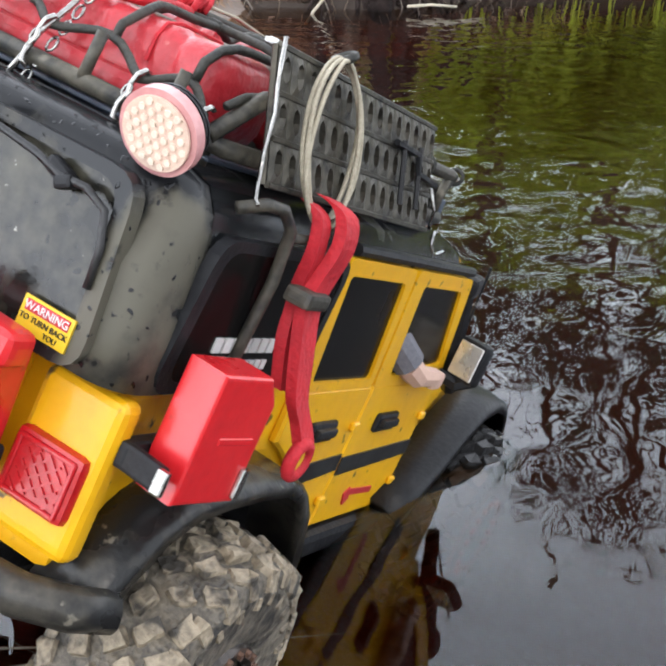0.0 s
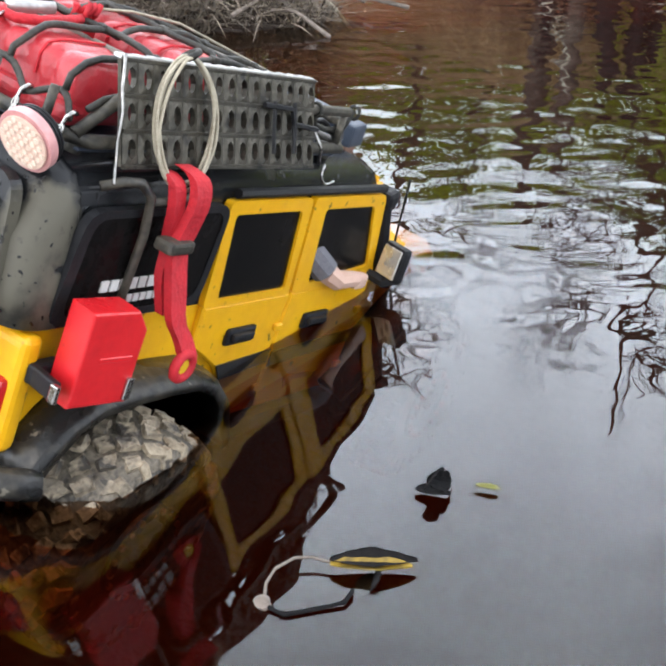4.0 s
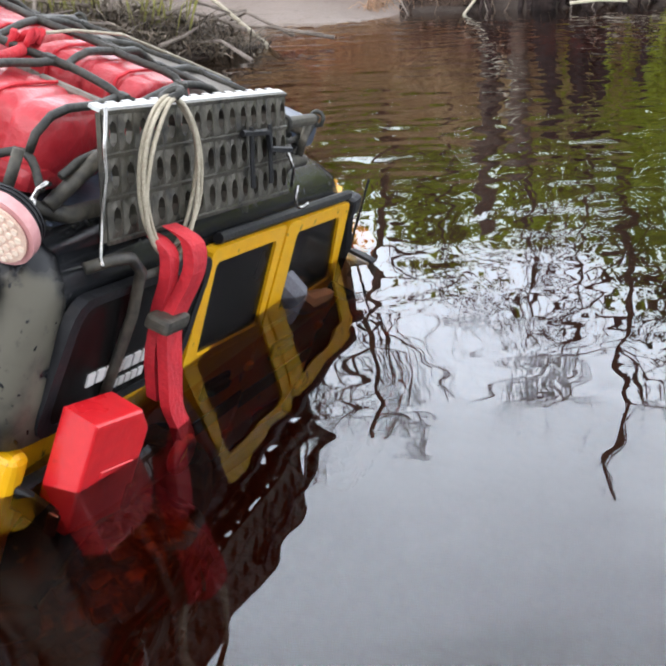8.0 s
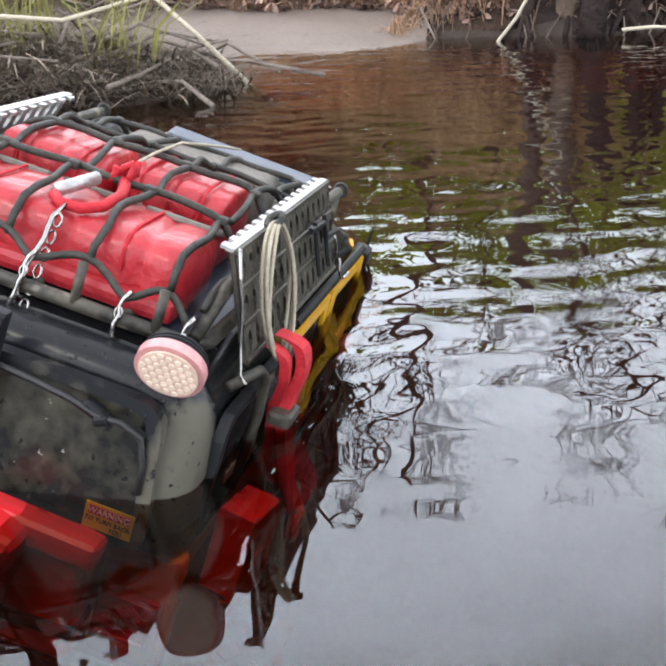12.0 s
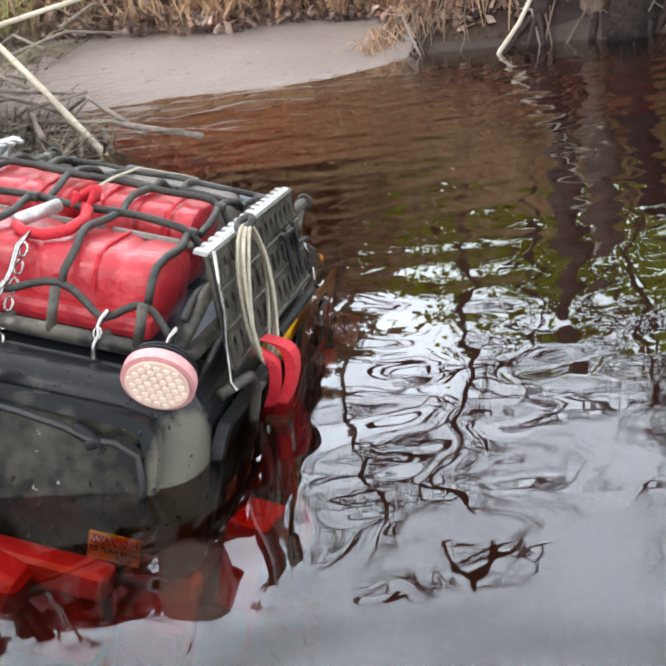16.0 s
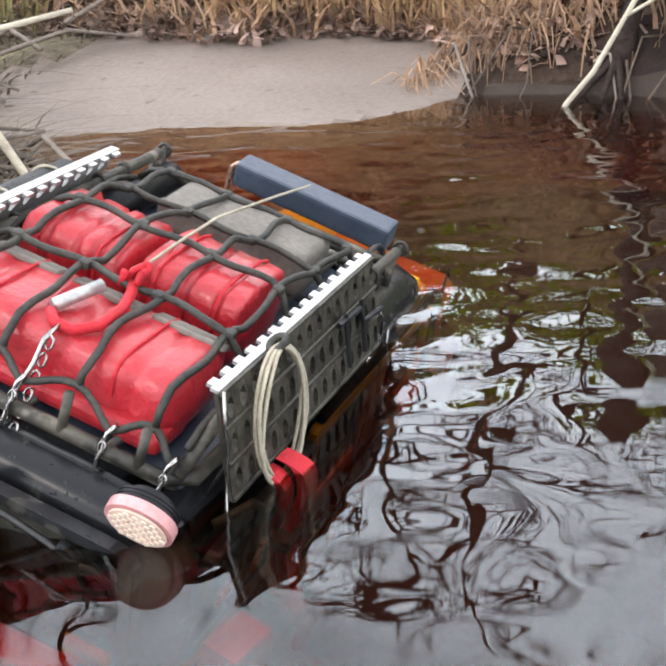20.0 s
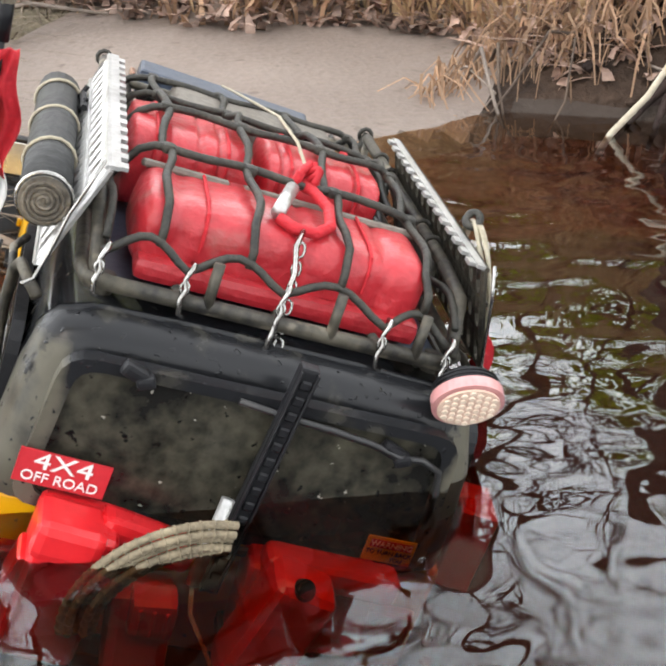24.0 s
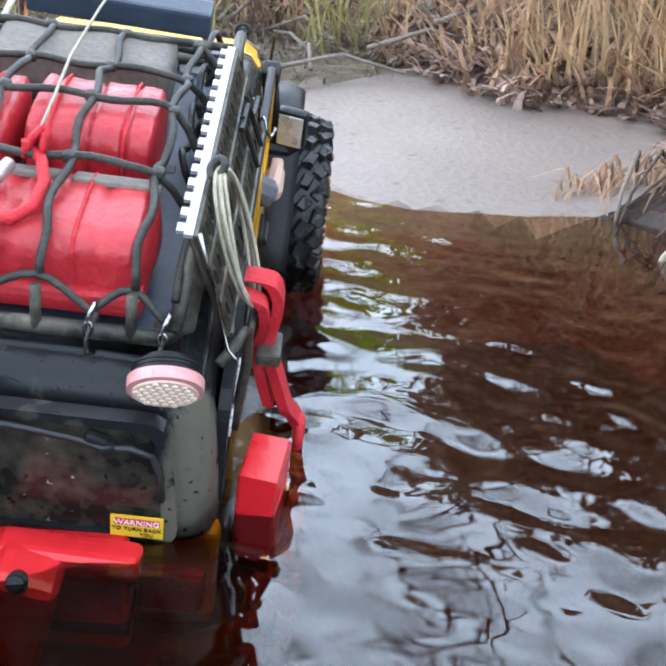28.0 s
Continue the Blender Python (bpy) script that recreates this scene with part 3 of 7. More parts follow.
def build_ground():
    gx, gy = spaced(-70, -0.6, 2.3, 70, 0.022), spaced(-70, -0.7, 3.4, 70, 0.022)
    xx, yy = np.meshgrid(gx, gy)
    d = shore_distance(xx, yy)
    zz = ground_height(xx, yy)
    rough = np.array([[noise.noise((x * 6, y * 6, 0)) + 0.5 * noise.noise((x * 19, y * 19, 3)) for x in gx] for y in gy])
    rl = reed_line(xx)
    sandy = (d > 0) & (d < rl + 0.03) & (yy > 2.34) & (xx < 1.110 + 0.03 * rough) & (xx > 0.64 + 0.07 * rough)
    zz = zz + rough * np.where(sandy, 0.0035, np.where(d > 0, 0.022, 0.008)) * np.clip(np.abs(d) / 0.05, 0, 1)
    h, w = xx.shape
    verts = np.stack([xx, yy, zz], -1).reshape(-1, 3)
    i = np.arange(h * w).reshape(h, w)
    quads = np.stack([i[:-1, :-1], i[:-1, 1:], i[1:, 1:], i[1:, :-1]], -1).reshape(-1, 4)
    me = bpy.data.meshes.new("ground")
    me.from_pydata(verts.tolist(), [], quads.tolist())
    kind = np.where(d < 0, 1, np.where(sandy, 0, np.where(d < np.where(xx > 1.10, 0.14, 0.06), 1, 2)))
    # strip of bank coloured dark to stand for shade in the hollow below the reeds
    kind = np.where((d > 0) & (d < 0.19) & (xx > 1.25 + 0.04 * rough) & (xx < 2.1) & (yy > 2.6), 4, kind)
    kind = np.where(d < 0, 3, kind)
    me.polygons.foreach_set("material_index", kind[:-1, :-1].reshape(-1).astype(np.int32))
    for m in (M_SAND, M_MUD, M_SOIL, M_BED, M_ROOT_AND_SHADE):
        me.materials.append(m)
    me.polygons.foreach_set("use_smooth", np.ones(len(quads), bool))
    return tagged(new("ground", me), "sandy and muddy pond bank with leaf litter", "ground", kind="structure")


GROUND = build_ground()


def smooth_between(v, lo, hi):
    t = np.clip((v - lo) / (hi - lo), 0, 1)
    return t * t * (3 - 2 * t)


def build_water():
    """One sheet, fine where its ripples show; ruffled in the open, calmer near the banks."""
    gx, gy = spaced(-8, 0.55, 1.95, 10, 0.0052), spaced(-8, 0.75, 2.85, 10, 0.0052)
    xx, yy = np.meshgrid(gx, gy)
    fine = smooth_between(xx, 0.50, 0.60) * (1 - smooth_between(xx, 1.90, 2.1)) * smooth_between(yy, 0.72, 0.80) * (1 - smooth_between(yy, 2.78, 2.9))
    ca, sa = math.cos(0.3), math.sin(0.3)

    def waves(x, y):
        u, v = ca * x + sa * y, ca * y - sa * x
        w = 0.15 * noise.noise((u * 5, v * 5, 9))
        patch = 0.95 + 0.6 * noise.noise((x * 2.2, y * 2.2, 2))
        far = min(1.0, max(0.0, (y - 1.80) / 0.30))
        fresh = min(1.0, max(0.0, (x - 1.15) / 0.25)) * far
        return ((0.62 - 0.25 * far) * noise.noise((u * 9 + w, v * 13, 0)) + (0.72 + 0.45 * far) * noise.noise((u * 24 + 2 * w, v * 34 + w * 4, 4)) + (0.34 + 0.34 * far) * noise.noise((u * 48, v * 62 + 3 * w, 8)) + 0.62 * fresh * noise.noise((u * 66, v * 82 + 5 * w, 5))) * patch
    zz = np.zeros_like(xx)
    for j, i in zip(*np.nonzero(fine > 0)):
        zz[j, i] = waves(gx[i], gy[j])
    zone = (0.38 + 0.62 * smooth_between(yy, 1.10, 1.42)) * (1 - 0.75 * smooth_between(yy, 2.46, 2.64))
    zz = zz * zone * fine * 0.001
    h, w = xx.shape
    i = np.arange(h * w).reshape(h, w)
    quads = np.stack([i[:-1, :-1], i[:-1, 1:], i[1:, 1:], i[1:, :-1]], -1).reshape(-1, 4)
    me = bpy.data.meshes.new("water")
    me.from_pydata(np.stack([xx, yy, zz], -1).reshape(-1, 3).tolist(), [], quads.tolist())
    me.polygons.foreach_set("use_smooth", np.ones(len(quads), bool))
    me.materials.append(M_WATER)
    ob = tagged(new("water", me), "dark brown pond water ruffled by small ripples", "water", kind="structure")
    for z in (-0.015, -0.029, -0.046, -0.066):
        bm = B()
        bmesh.ops.create_grid(bm, x_segments=1, y_segments=1, size=9.0, matrix=Matrix.Translation((1.0, 1.0, z)))
        part("murk", bm, M_MURK, ob, "brown peaty murk under the surface")
    return ob


WATER = build_water()


# ---- the car ----
car = thing("toy_car", "yellow remote-controlled off-road car with muddy black hardtop", "toy car")
X = 0.080  # half width of the body


def build_body():
    tub = [(-0.160, -0.066), (0.128, -0.066), (0.130, -0.140), (0.122, -0.143), (0.006, -0.143), (-0.003, -0.128), (-0.017, -0.112), (-0.040, -0.1005),
           (-0.085, -0.0975), (-0.118, -0.0985), (-0.140, -0.108), (-0.152, -0.125), (-0.161, -0.126)]
    part("body", solid(B(), tub, -X - 0.0025, X, 0, 0.004), M_YELLOW, car, "yellow painted body tub")
    for s in (-1, 1):
        arc = [(0.005, -0.1435), (-0.004, -0.1285), (-0.018, -0.1130), (-0.041, -0.1015), (-0.085, -0.0985), (-0.1175, -0.0995), (-0.139, -0.1090), (-0.151, -0.1260)]
        lining = B()
        rows = [[lining.verts.new((s * x, a, b - d)) for a, b in arc] for x, d in ((0.030, 0), (0.0785, 0), (0.0785, 0.002), (0.030, 0.002))]
        for u, v in zip(rows, rows[1:] + rows[:1]):
            for j in range(len(arc) - 1):
                lining.faces.new((u[j], u[j + 1], v[j + 1], v[j]))
        box(lining, (s * 0.030, -0.085, -0.118), (0.003, 0.130, 0.062))
        part("wheel_well", lining, M_BLACK, car, "black wheel well lining")
    # bonnet, narrowing to the grille
    def ring(y, hw, top, low):
        return [(-hw, y, low), (-hw, y, top - 0.006), (-hw + 0.008, y, top), (hw - 0.008, y, top), (hw, y, top - 0.006), (hw, y, low)]
    bonnet = loft(B(), [ring(0.128, 0.076, -0.060, -0.118), ring(0.18, 0.073, -0.0605, -0.118), ring(0.250, 0.067, -0.0630, -0.118), ring(0.262, 0.063, -0.073, -0.116)])
    bonnet = part("bonnet", bonnet, M_YELLOW, car, "yellow bonnet")
    grille = B()
    for i in range(7):
        box(grille, (-0.033 + i * 0.011, 0.2635, -0.092), (0.006, 0.003, 0.026), bevel=0.0006, seg=1)
    part("grille", grille, M_BLACK, bonnet)
    for s in (-1, 1):
        part("headlight", disc(B(), (s * 0.045, 0.264, -0.090), (0, 1, 0), 0.009, 0.004), M_CHROME, bonnet)
    part("front_bumper", box(B(), (0, 0.284, -0.128), (0.15, 0.024, 0.018), bevel=0.004), M_BLACK, car)
    part("chassis", box(B(), (0, 0.055, -0.150), (0.085, 0.44, 0.022), bevel=0.004), M_BLACK, car)
    for s in (-1, 1):
        part("sill", box(B(), (s * 0.081, 0.066, -0.150), (0.012, 0.130, 0.013), bevel=0.004), M_BLACK, car, "muddy black sill bar")
        for y, z in ((-0.088, -0.172), (0.205, -0.152)):
            part("axle", tube(B(), [(0, y, z), (s * 0.085, y, z)], 0.007), M_BLACK, car)
    bumper = tube(B(), [(-0.101, -0.152, -0.129), (-0.094, -0.163, -0.130), (-0.080, -0.170, -0.132), (-0.055, -0.174, -0.133), (0.0, -0.176, -0.133), (0.055, -0.174, -0.133), (0.080, -0.170, -0.132), (0.094, -0.163, -0.130), (0.101, -0.152, -0.129)], 0.0070, 10)
    part("rear_bumper", bumper, M_ARCH, car, "muddy rounded rear bumper", smooth=True)
    # wide black wheel arches
    for s in (-1, 1):
        for y0, arc in ((-0.088, [(-0.074, -0.128), (-0.062, -0.113), (-0.050, -0.102), (-0.034, -0.0955), (-0.012, -0.0940), (0.015, -0.0940), (0.037, -0.0955), (0.054, -0.101), (0.067, -0.112), (0.082, -0.138)]),
                        (0.209, [(-0.102, -0.135), (-0.080, -0.122), (-0.060, -0.107), (-0.042, -0.092), (-0.022, -0.0795), (0.0, -0.0755), (0.020, -0.078), (0.034, -0.087), (0.042, -0.102)])):
            outer = [(y0 + a, b) for a, b in arc]
            lip = [(y0 + a * 0.93, b - 0.0065) for a, b in arc]
            bm = B()
            rows = []
            for x, line, drop in ((0.076, outer, 0), (0.090, outer, 0.0005), (0.0975, outer, 0.002), (0.1010, outer, 0.0045), (0.1010, lip, 0.002), (0.097, lip, 0.0), (0.076, lip, 0)):
                rows.append([(s * x, a, b - drop) for a, b in line])
            vs = [[bm.verts.new(p) for p in r] for r in rows]
            for u, v in zip(vs, vs[1:] + vs[:1]):
                for j in range(len(u) - 1):
                    bm.faces.new((u[j], u[j + 1], v[j + 1], v[j]))
            for j in (0, len(outer) - 1):
                bm.faces.new([r[j] for r in vs])
            part("wheel_arch", bm, M_ARCH if y0 < 0 else M_BLACK, car, "muddy black wheel arch" if y0 < 0 else "wet black front wheel arch", smooth=True)


def build_hardtop():
    def ring(y, ins, lift=0.0, tuck=0.0):
        h = [(0.0850, -0.066), (0.0842, -0.050), (0.0812, -0.024), (0.0785, -0.012), (0.073, -0.0045), (0.062, -0.001), (0.03, 0.0)]
        pts = [(x - ins, z if z < -0.06 else z - ins * 0.7 * (1 if z > -0.03 else 0.3) + lift) for x, z in h]
        pts = [(x - (tuck if z < -0.018 else 0.0), z) for x, z in pts]
        return [(x, y, z) for x, z in pts] + [(-x, y, z) for x, z in pts[::-1]]
    rings = [ring(-0.1725, 0.014), ring(-0.1722, 0.011), ring(-0.1708, 0.0072), ring(-0.1685, 0.0042), ring(-0.165, 0.0018), ring(-0.160, 0.0004), ring(-0.155, 0.0), ring(-0.15, 0.0), ring(-0.0535, 0.0), ring(-0.0525, 0.0, 0.0, 0.0062), ring(0.095, 0.001, 0.0, 0.0062), ring(0.108, 0.003, 0.0, 0.005), ring(0.112, 0.007, 0.0, 0.002)]
    # the back leans: lower edge stands further out than the roof edge
    rings = [[(x, y + (0.006 if (y < -0.15 and z > -0.02) else 0), z) for x, y, z in r] for r in rings]
    part("hardtop", loft(B(), rings), M_HARDTOP, car, "mud-stained black hardtop", smooth=True)
    roof = B()
    for i in range(3):
        box(roof, (0, -0.03 + i * 0.05, 0.0008), (0.10 - 0.012 * i, 0.008, 0.003), bevel=0.001, seg=1)
    part("roof_ribs", roof, M_TOP, car)
    for s in (-1, 1):
        part("drip_rail", tube(B(), [(s * 0.0815, -0.045, -0.0120), (s * 0.0815, 0.105, -0.0120)], 0.0025), M_BLACK, car)
    # rear window, with its raised frame
    win = rounded([(-0.069, -0.0615), (0.067, -0.0615), (0.063, -0.0120), (-0.064, -0.0120)], 0.008)
    frame_out = rounded([(-0.075, -0.0655), (0.073, -0.0655), (0.068, -0.0080), (-0.069, -0.0080)], 0.010)
    rear = tagged(new("rear_window"), "dark rear window in a raised muddy frame")
    rear.parent = car
    part("window_frame", ring_plate(B(), frame_out, win, -0.1762, -0.1700, 1), M_HARDTOP, rear)
    part("pane", solid(B(), win, -0.1742, -0.1715, 1), M_PANE, rear)
    part("cable", tube(B(), [(-0.012, -0.1775, -0.0105), (0.006, -0.178, -0.0125), (0.022, -0.1785, -0.0135), (0.036, -0.179, -0.0150), (0.046, -0.1795, -0.0175), (0.055, -0.179, -0.0170), (0.0625, -0.178, -0.0205), (0.0655, -0.1775, -0.030), (0.0660, -0.177, -0.042)], 0.0013, 6), M_RUBBER, rear, "thin black cable over the window", smooth=True)
    for x, z in ((0.044, -0.0165), (-0.047, -0.0085)):
        part("latch", box(box(B(), (x, -0.1775, z), (0.009, 0.005, 0.005), (0, 20, 0), bevel=0.0016), (x + 0.004, -0.1785, z - 0.002), (0.006, 0.005, 0.004), (0, -25, 0), bevel=0.0012), M_BLACK, rear)
    # rear side windows
    for s in (-1, 1):
        pane = rounded([(-0.150, -0.062), (-0.060, -0.062), (-0.056, -0.019), (-0.145, -0.019)], 0.008)
        rim = rounded([(-0.157, -0.0655), (-0.055, -0.0655), (-0.052, -0.0155), (-0.150, -0.0155)], 0.010)
        w = tagged(new("side_window"), "black rear side window")
        w.parent = car
        part("window_frame", ring_plate(B(), rim, pane, s * 0.0815, s * 0.0858, 0), M_BLACK, w)
        part("pane", solid(B(), pane, s * 0.0815, s * 0.0853, 0), M_GLASS, w)
    # windscreen
    scr = tagged(new("windscreen"), "dark windscreen in a yellow frame")
    scr.parent = car
    part("pane", loft(B(), [[(-0.068, 0.132, -0.064), (0.068, 0.132, -0.064), (0.068, 0.128, -0.064), (-0.068, 0.128, -0.064)], [(-0.064, 0.114, -0.016), (0.064, 0.114, -0.016), (0.064, 0.110, -0.016), (-0.064, 0.110, -0.016)]]), M_GLASS, scr)
    fr = B()
    for a, b in (((-0.074, 0.132, -0.066), (-0.070, 0.114, -0.014)), ((0.074, 0.132, -0.066), (0.070, 0.114, -0.014)), ((-0.07, 0.114, -0.014), (0.07, 0.114, -0.014))):
        tube(fr, [a, b], 0.0055, 6)
    part("windscreen_frame", fr, M_YELLOW, scr)


def build_doors():
    for s in (-1, 1):
        for front in (False, True):
            y0, y1 = (-0.047, 0.0325) if not front else (0.0345, 0.1235)
            if not front:
                low = [(-0.044, -0.070), (0.0345, -0.070), (0.0345, -0.141), (0.010, -0.141), (-0.001, -0.124), (-0.016, -0.107), (-0.033, -0.097), (-0.043, -0.092)]
                frame_o = [(-0.046, -0.0705), (0.0325, -0.0705), (0.0235, -0.0150), (-0.051, -0.0150)]
                hole = [(-0.0355, -0.0665), (0.0262, -0.0665), (0.0165, -0.0218), (-0.0440, -0.0218)]
            else:
                low = [(0.0362, -0.070), (0.1265, -0.070), (0.1270, -0.136), (0.120, -0.141), (0.0362, -0.141)]
                frame_o = [(0.0352, -0.0705), (0.1265, -0.0705), (0.1060, -0.0150), (0.0262, -0.0150)]
                hole = [(0.0500, -0.0655), (0.1150, -0.0600), (0.0960, -0.0218), (0.0405, -0.0218)]
            door = B()
            solid(door, low, s * 0.0795, s * 0.0838, 0, 0.0012, 1)
            ring_plate(door, rounded(frame_o, 0.004, 3), rounded(hole, 0.003, 3), s * 0.0795, s * 0.0838, 0)
            d = part("door", door, M_YELLOW, car, "yellow door")
            part("pane", solid(B(), rounded(hole, 0.003, 3), s * 0.0790, s * 0.0822, 0), M_GLASS, d, "dark window pane")
            hy = -0.005 if not front else 0.0700
            part("handle", box(box(B(), (s * 0.0848, hy, -0.0890), (0.003, 0.026, 0.0095), bevel=0.002), (s * 0.0868, hy - 0.001, -0.0885), (0.004, 0.019, 0.004), bevel=0.001), M_BLACK, d)
            ya, yb = (-0.0165, 0.034) if not front else (0.037, 0.126)
            stripe = [(ya, -0.1055), (yb, -0.1032), (yb, -0.1112), (ya + (0.007 if not front else 0.0), -0.1145)]
            part("stripe", solid(B(), stripe, s * 0.0838, s * 0.0846, 0), M_INK, d, "black stripe")
            for hz in (-0.0890, -0.126):
                part("hinge", box(B(), (s * 0.0850, (0.031 if not front else 0.1215), hz), (0.0026, 0.0070, 0.0042), bevel=0.0008, seg=1), M_YELLOW, d)
            if front:
                logo = B()
                box(logo, (s * 0.0842, 0.082, -0.1275), (0.0008, 0.032, 0.003), (s * -4, 0, 0))
                box(logo, (s * 0.0842, 0.066, -0.1285), (0.0008, 0.006, 0.007), (s * 30, 0, 0))
                part("emblem", logo, M_LABEL_R, d, "small worn red emblem")
    # plain bars where the side window carries its lettering
    for s in (-1, 1):
        bars = B()
        for i in range(7):
            box(bars, (s * 0.0856, -0.128 + i * 0.0062, -0.0495), (0.0008, 0.0046, 0.0050))
        for i in range(6):
            box(bars, (s * 0.0856, -0.114 + i * 0.0046, -0.0565), (0.0008, 0.0034, 0.0034))
        part("print", bars, M_WHITE, car, "small white print")


def build_tail():
    for s in (-1, 1):
        tl = tagged(new("tail_light"), "red ribbed tail light")
        tl.parent = car
        part("lens", box(B(), (s * 0.0705, -0.1645, -0.0985), (0.0255, 0.010, 0.0220), bevel=0.003), M_LENS, tl)
        ribs = B()
        for i in range(-3, 4):
            l = 0.017 * (1 - abs(i) / 4.2)
            for q in (-1, 1):
                box(ribs, (s * 0.0705 + q * i * 0.0024, -0.1697, -0.0985 + i * 0.0021), (l, 0.0010, 0.0008), (0, q * 42, 0))
        for sx, sz, w, h in ((0, 0.0085, 0.021, 0.0016), (0, -0.0085, 0.021, 0.0016), (0.0100, 0, 0.0016, 0.018), (-0.0100, 0, 0.0016, 0.018)):
            box(ribs, (s * 0.0705 + sx, -0.1697, -0.0985 + sz), (w, 0.0016, h), bevel=0.0004, seg=1)
        part("ribs", ribs, M_LENS, tl)
    for s in (-1, 1):
        corner = box(B(), (s * 0.0715, -0.1605, -0.0945), (0.0310, 0.0110, 0.0530), bevel=0.0052, seg=4)
        part("rear_corner", corner, M_YELLOW, car, "yellow rear corner of the body")
    part("tailgate", box(B(), (0, -0.1625, -0.096), (0.098, 0.006, 0.054), bevel=0.003), M_YELLOW, car, "yellow tailgate")
    arm = B()
    box(arm, (0.0018, -0.1805, -0.037), (0.0066, 0.0055, 0.092), (0, 4.5, 0), bevel=0.0012)
    for i in range(14):
        box(arm, (0.0051 - i * 0.00047, -0.1837, 0.003 - i * 0.0060), (0.0040, 0.0014, 0.0034), (0, 4.5, 0), bevel=0.0006, seg=1)
    for q in (-1, 1):
        box(arm, (0.0018 + q * 0.0028, -0.1838, -0.037), (0.0009, 0.0020, 0.090), (0, 4.5, 0), bevel=0.0003, seg=1)
    part("carrier_arm", arm, M_BLACK, car, "black notched carrier arm over the rear window")
    wire = tube(B(), [(0.052, -0.174, -0.066), (0.03, -0.1765, -0.067), (0.0, -0.178, -0.0675), (-0.03, -0.1765, -0.067)], 0.0018)
    part("cable", wire, M_RUBBER, car)
    # warning label and off-road label
    def plaque(name, c, w, h, material, label, tilt):
        p = part(name, box(B(), c, (w, 0.0008, h), (0, tilt, 0)), material, car, label)
        return p
    y = plaque("warning_label", (0.0580, -0.1766, -0.0565), 0.0185, 0.0100, M_LABEL_Y, "yellow warning label with red and black print", 0)
    part("band", box(B(), (0.0580, -0.1771, -0.0540), (0.0160, 0.0005, 0.0034), bevel=0.0002, seg=1), M_LABEL_R, y)
    lettering("word", "WARNING", 0.0033, pose(0.0580, -0.1775, -0.0540, 90), M_WHITE, y)
    lettering("word", "TO TURN BACK", 0.0024, pose(0.0580, -0.1772, -0.0575, 90), M_INK, y)
    lettering("word", "YOU", 0.0023, pose(0.0615, -0.1772, -0.0600, 90), M_INK, y)
    r = plaque("off_road_label", (-0.0600, -0.1792, -0.0490), 0.0300, 0.0125, M_LABEL_R, "red label with white off-road lettering", 3)
    lettering("word", "4X4", 0.0085, pose(-0.0600, -0.1800, -0.0462, 90, 3, 0) @ Matrix.Diagonal((1.35, 1, 1, 1)), M_WHITE, r)
    lettering("word", "OFF ROAD", 0.0052, pose(-0.0603, -0.1800, -0.0522, 90, 3, 0), M_WHITE, r)


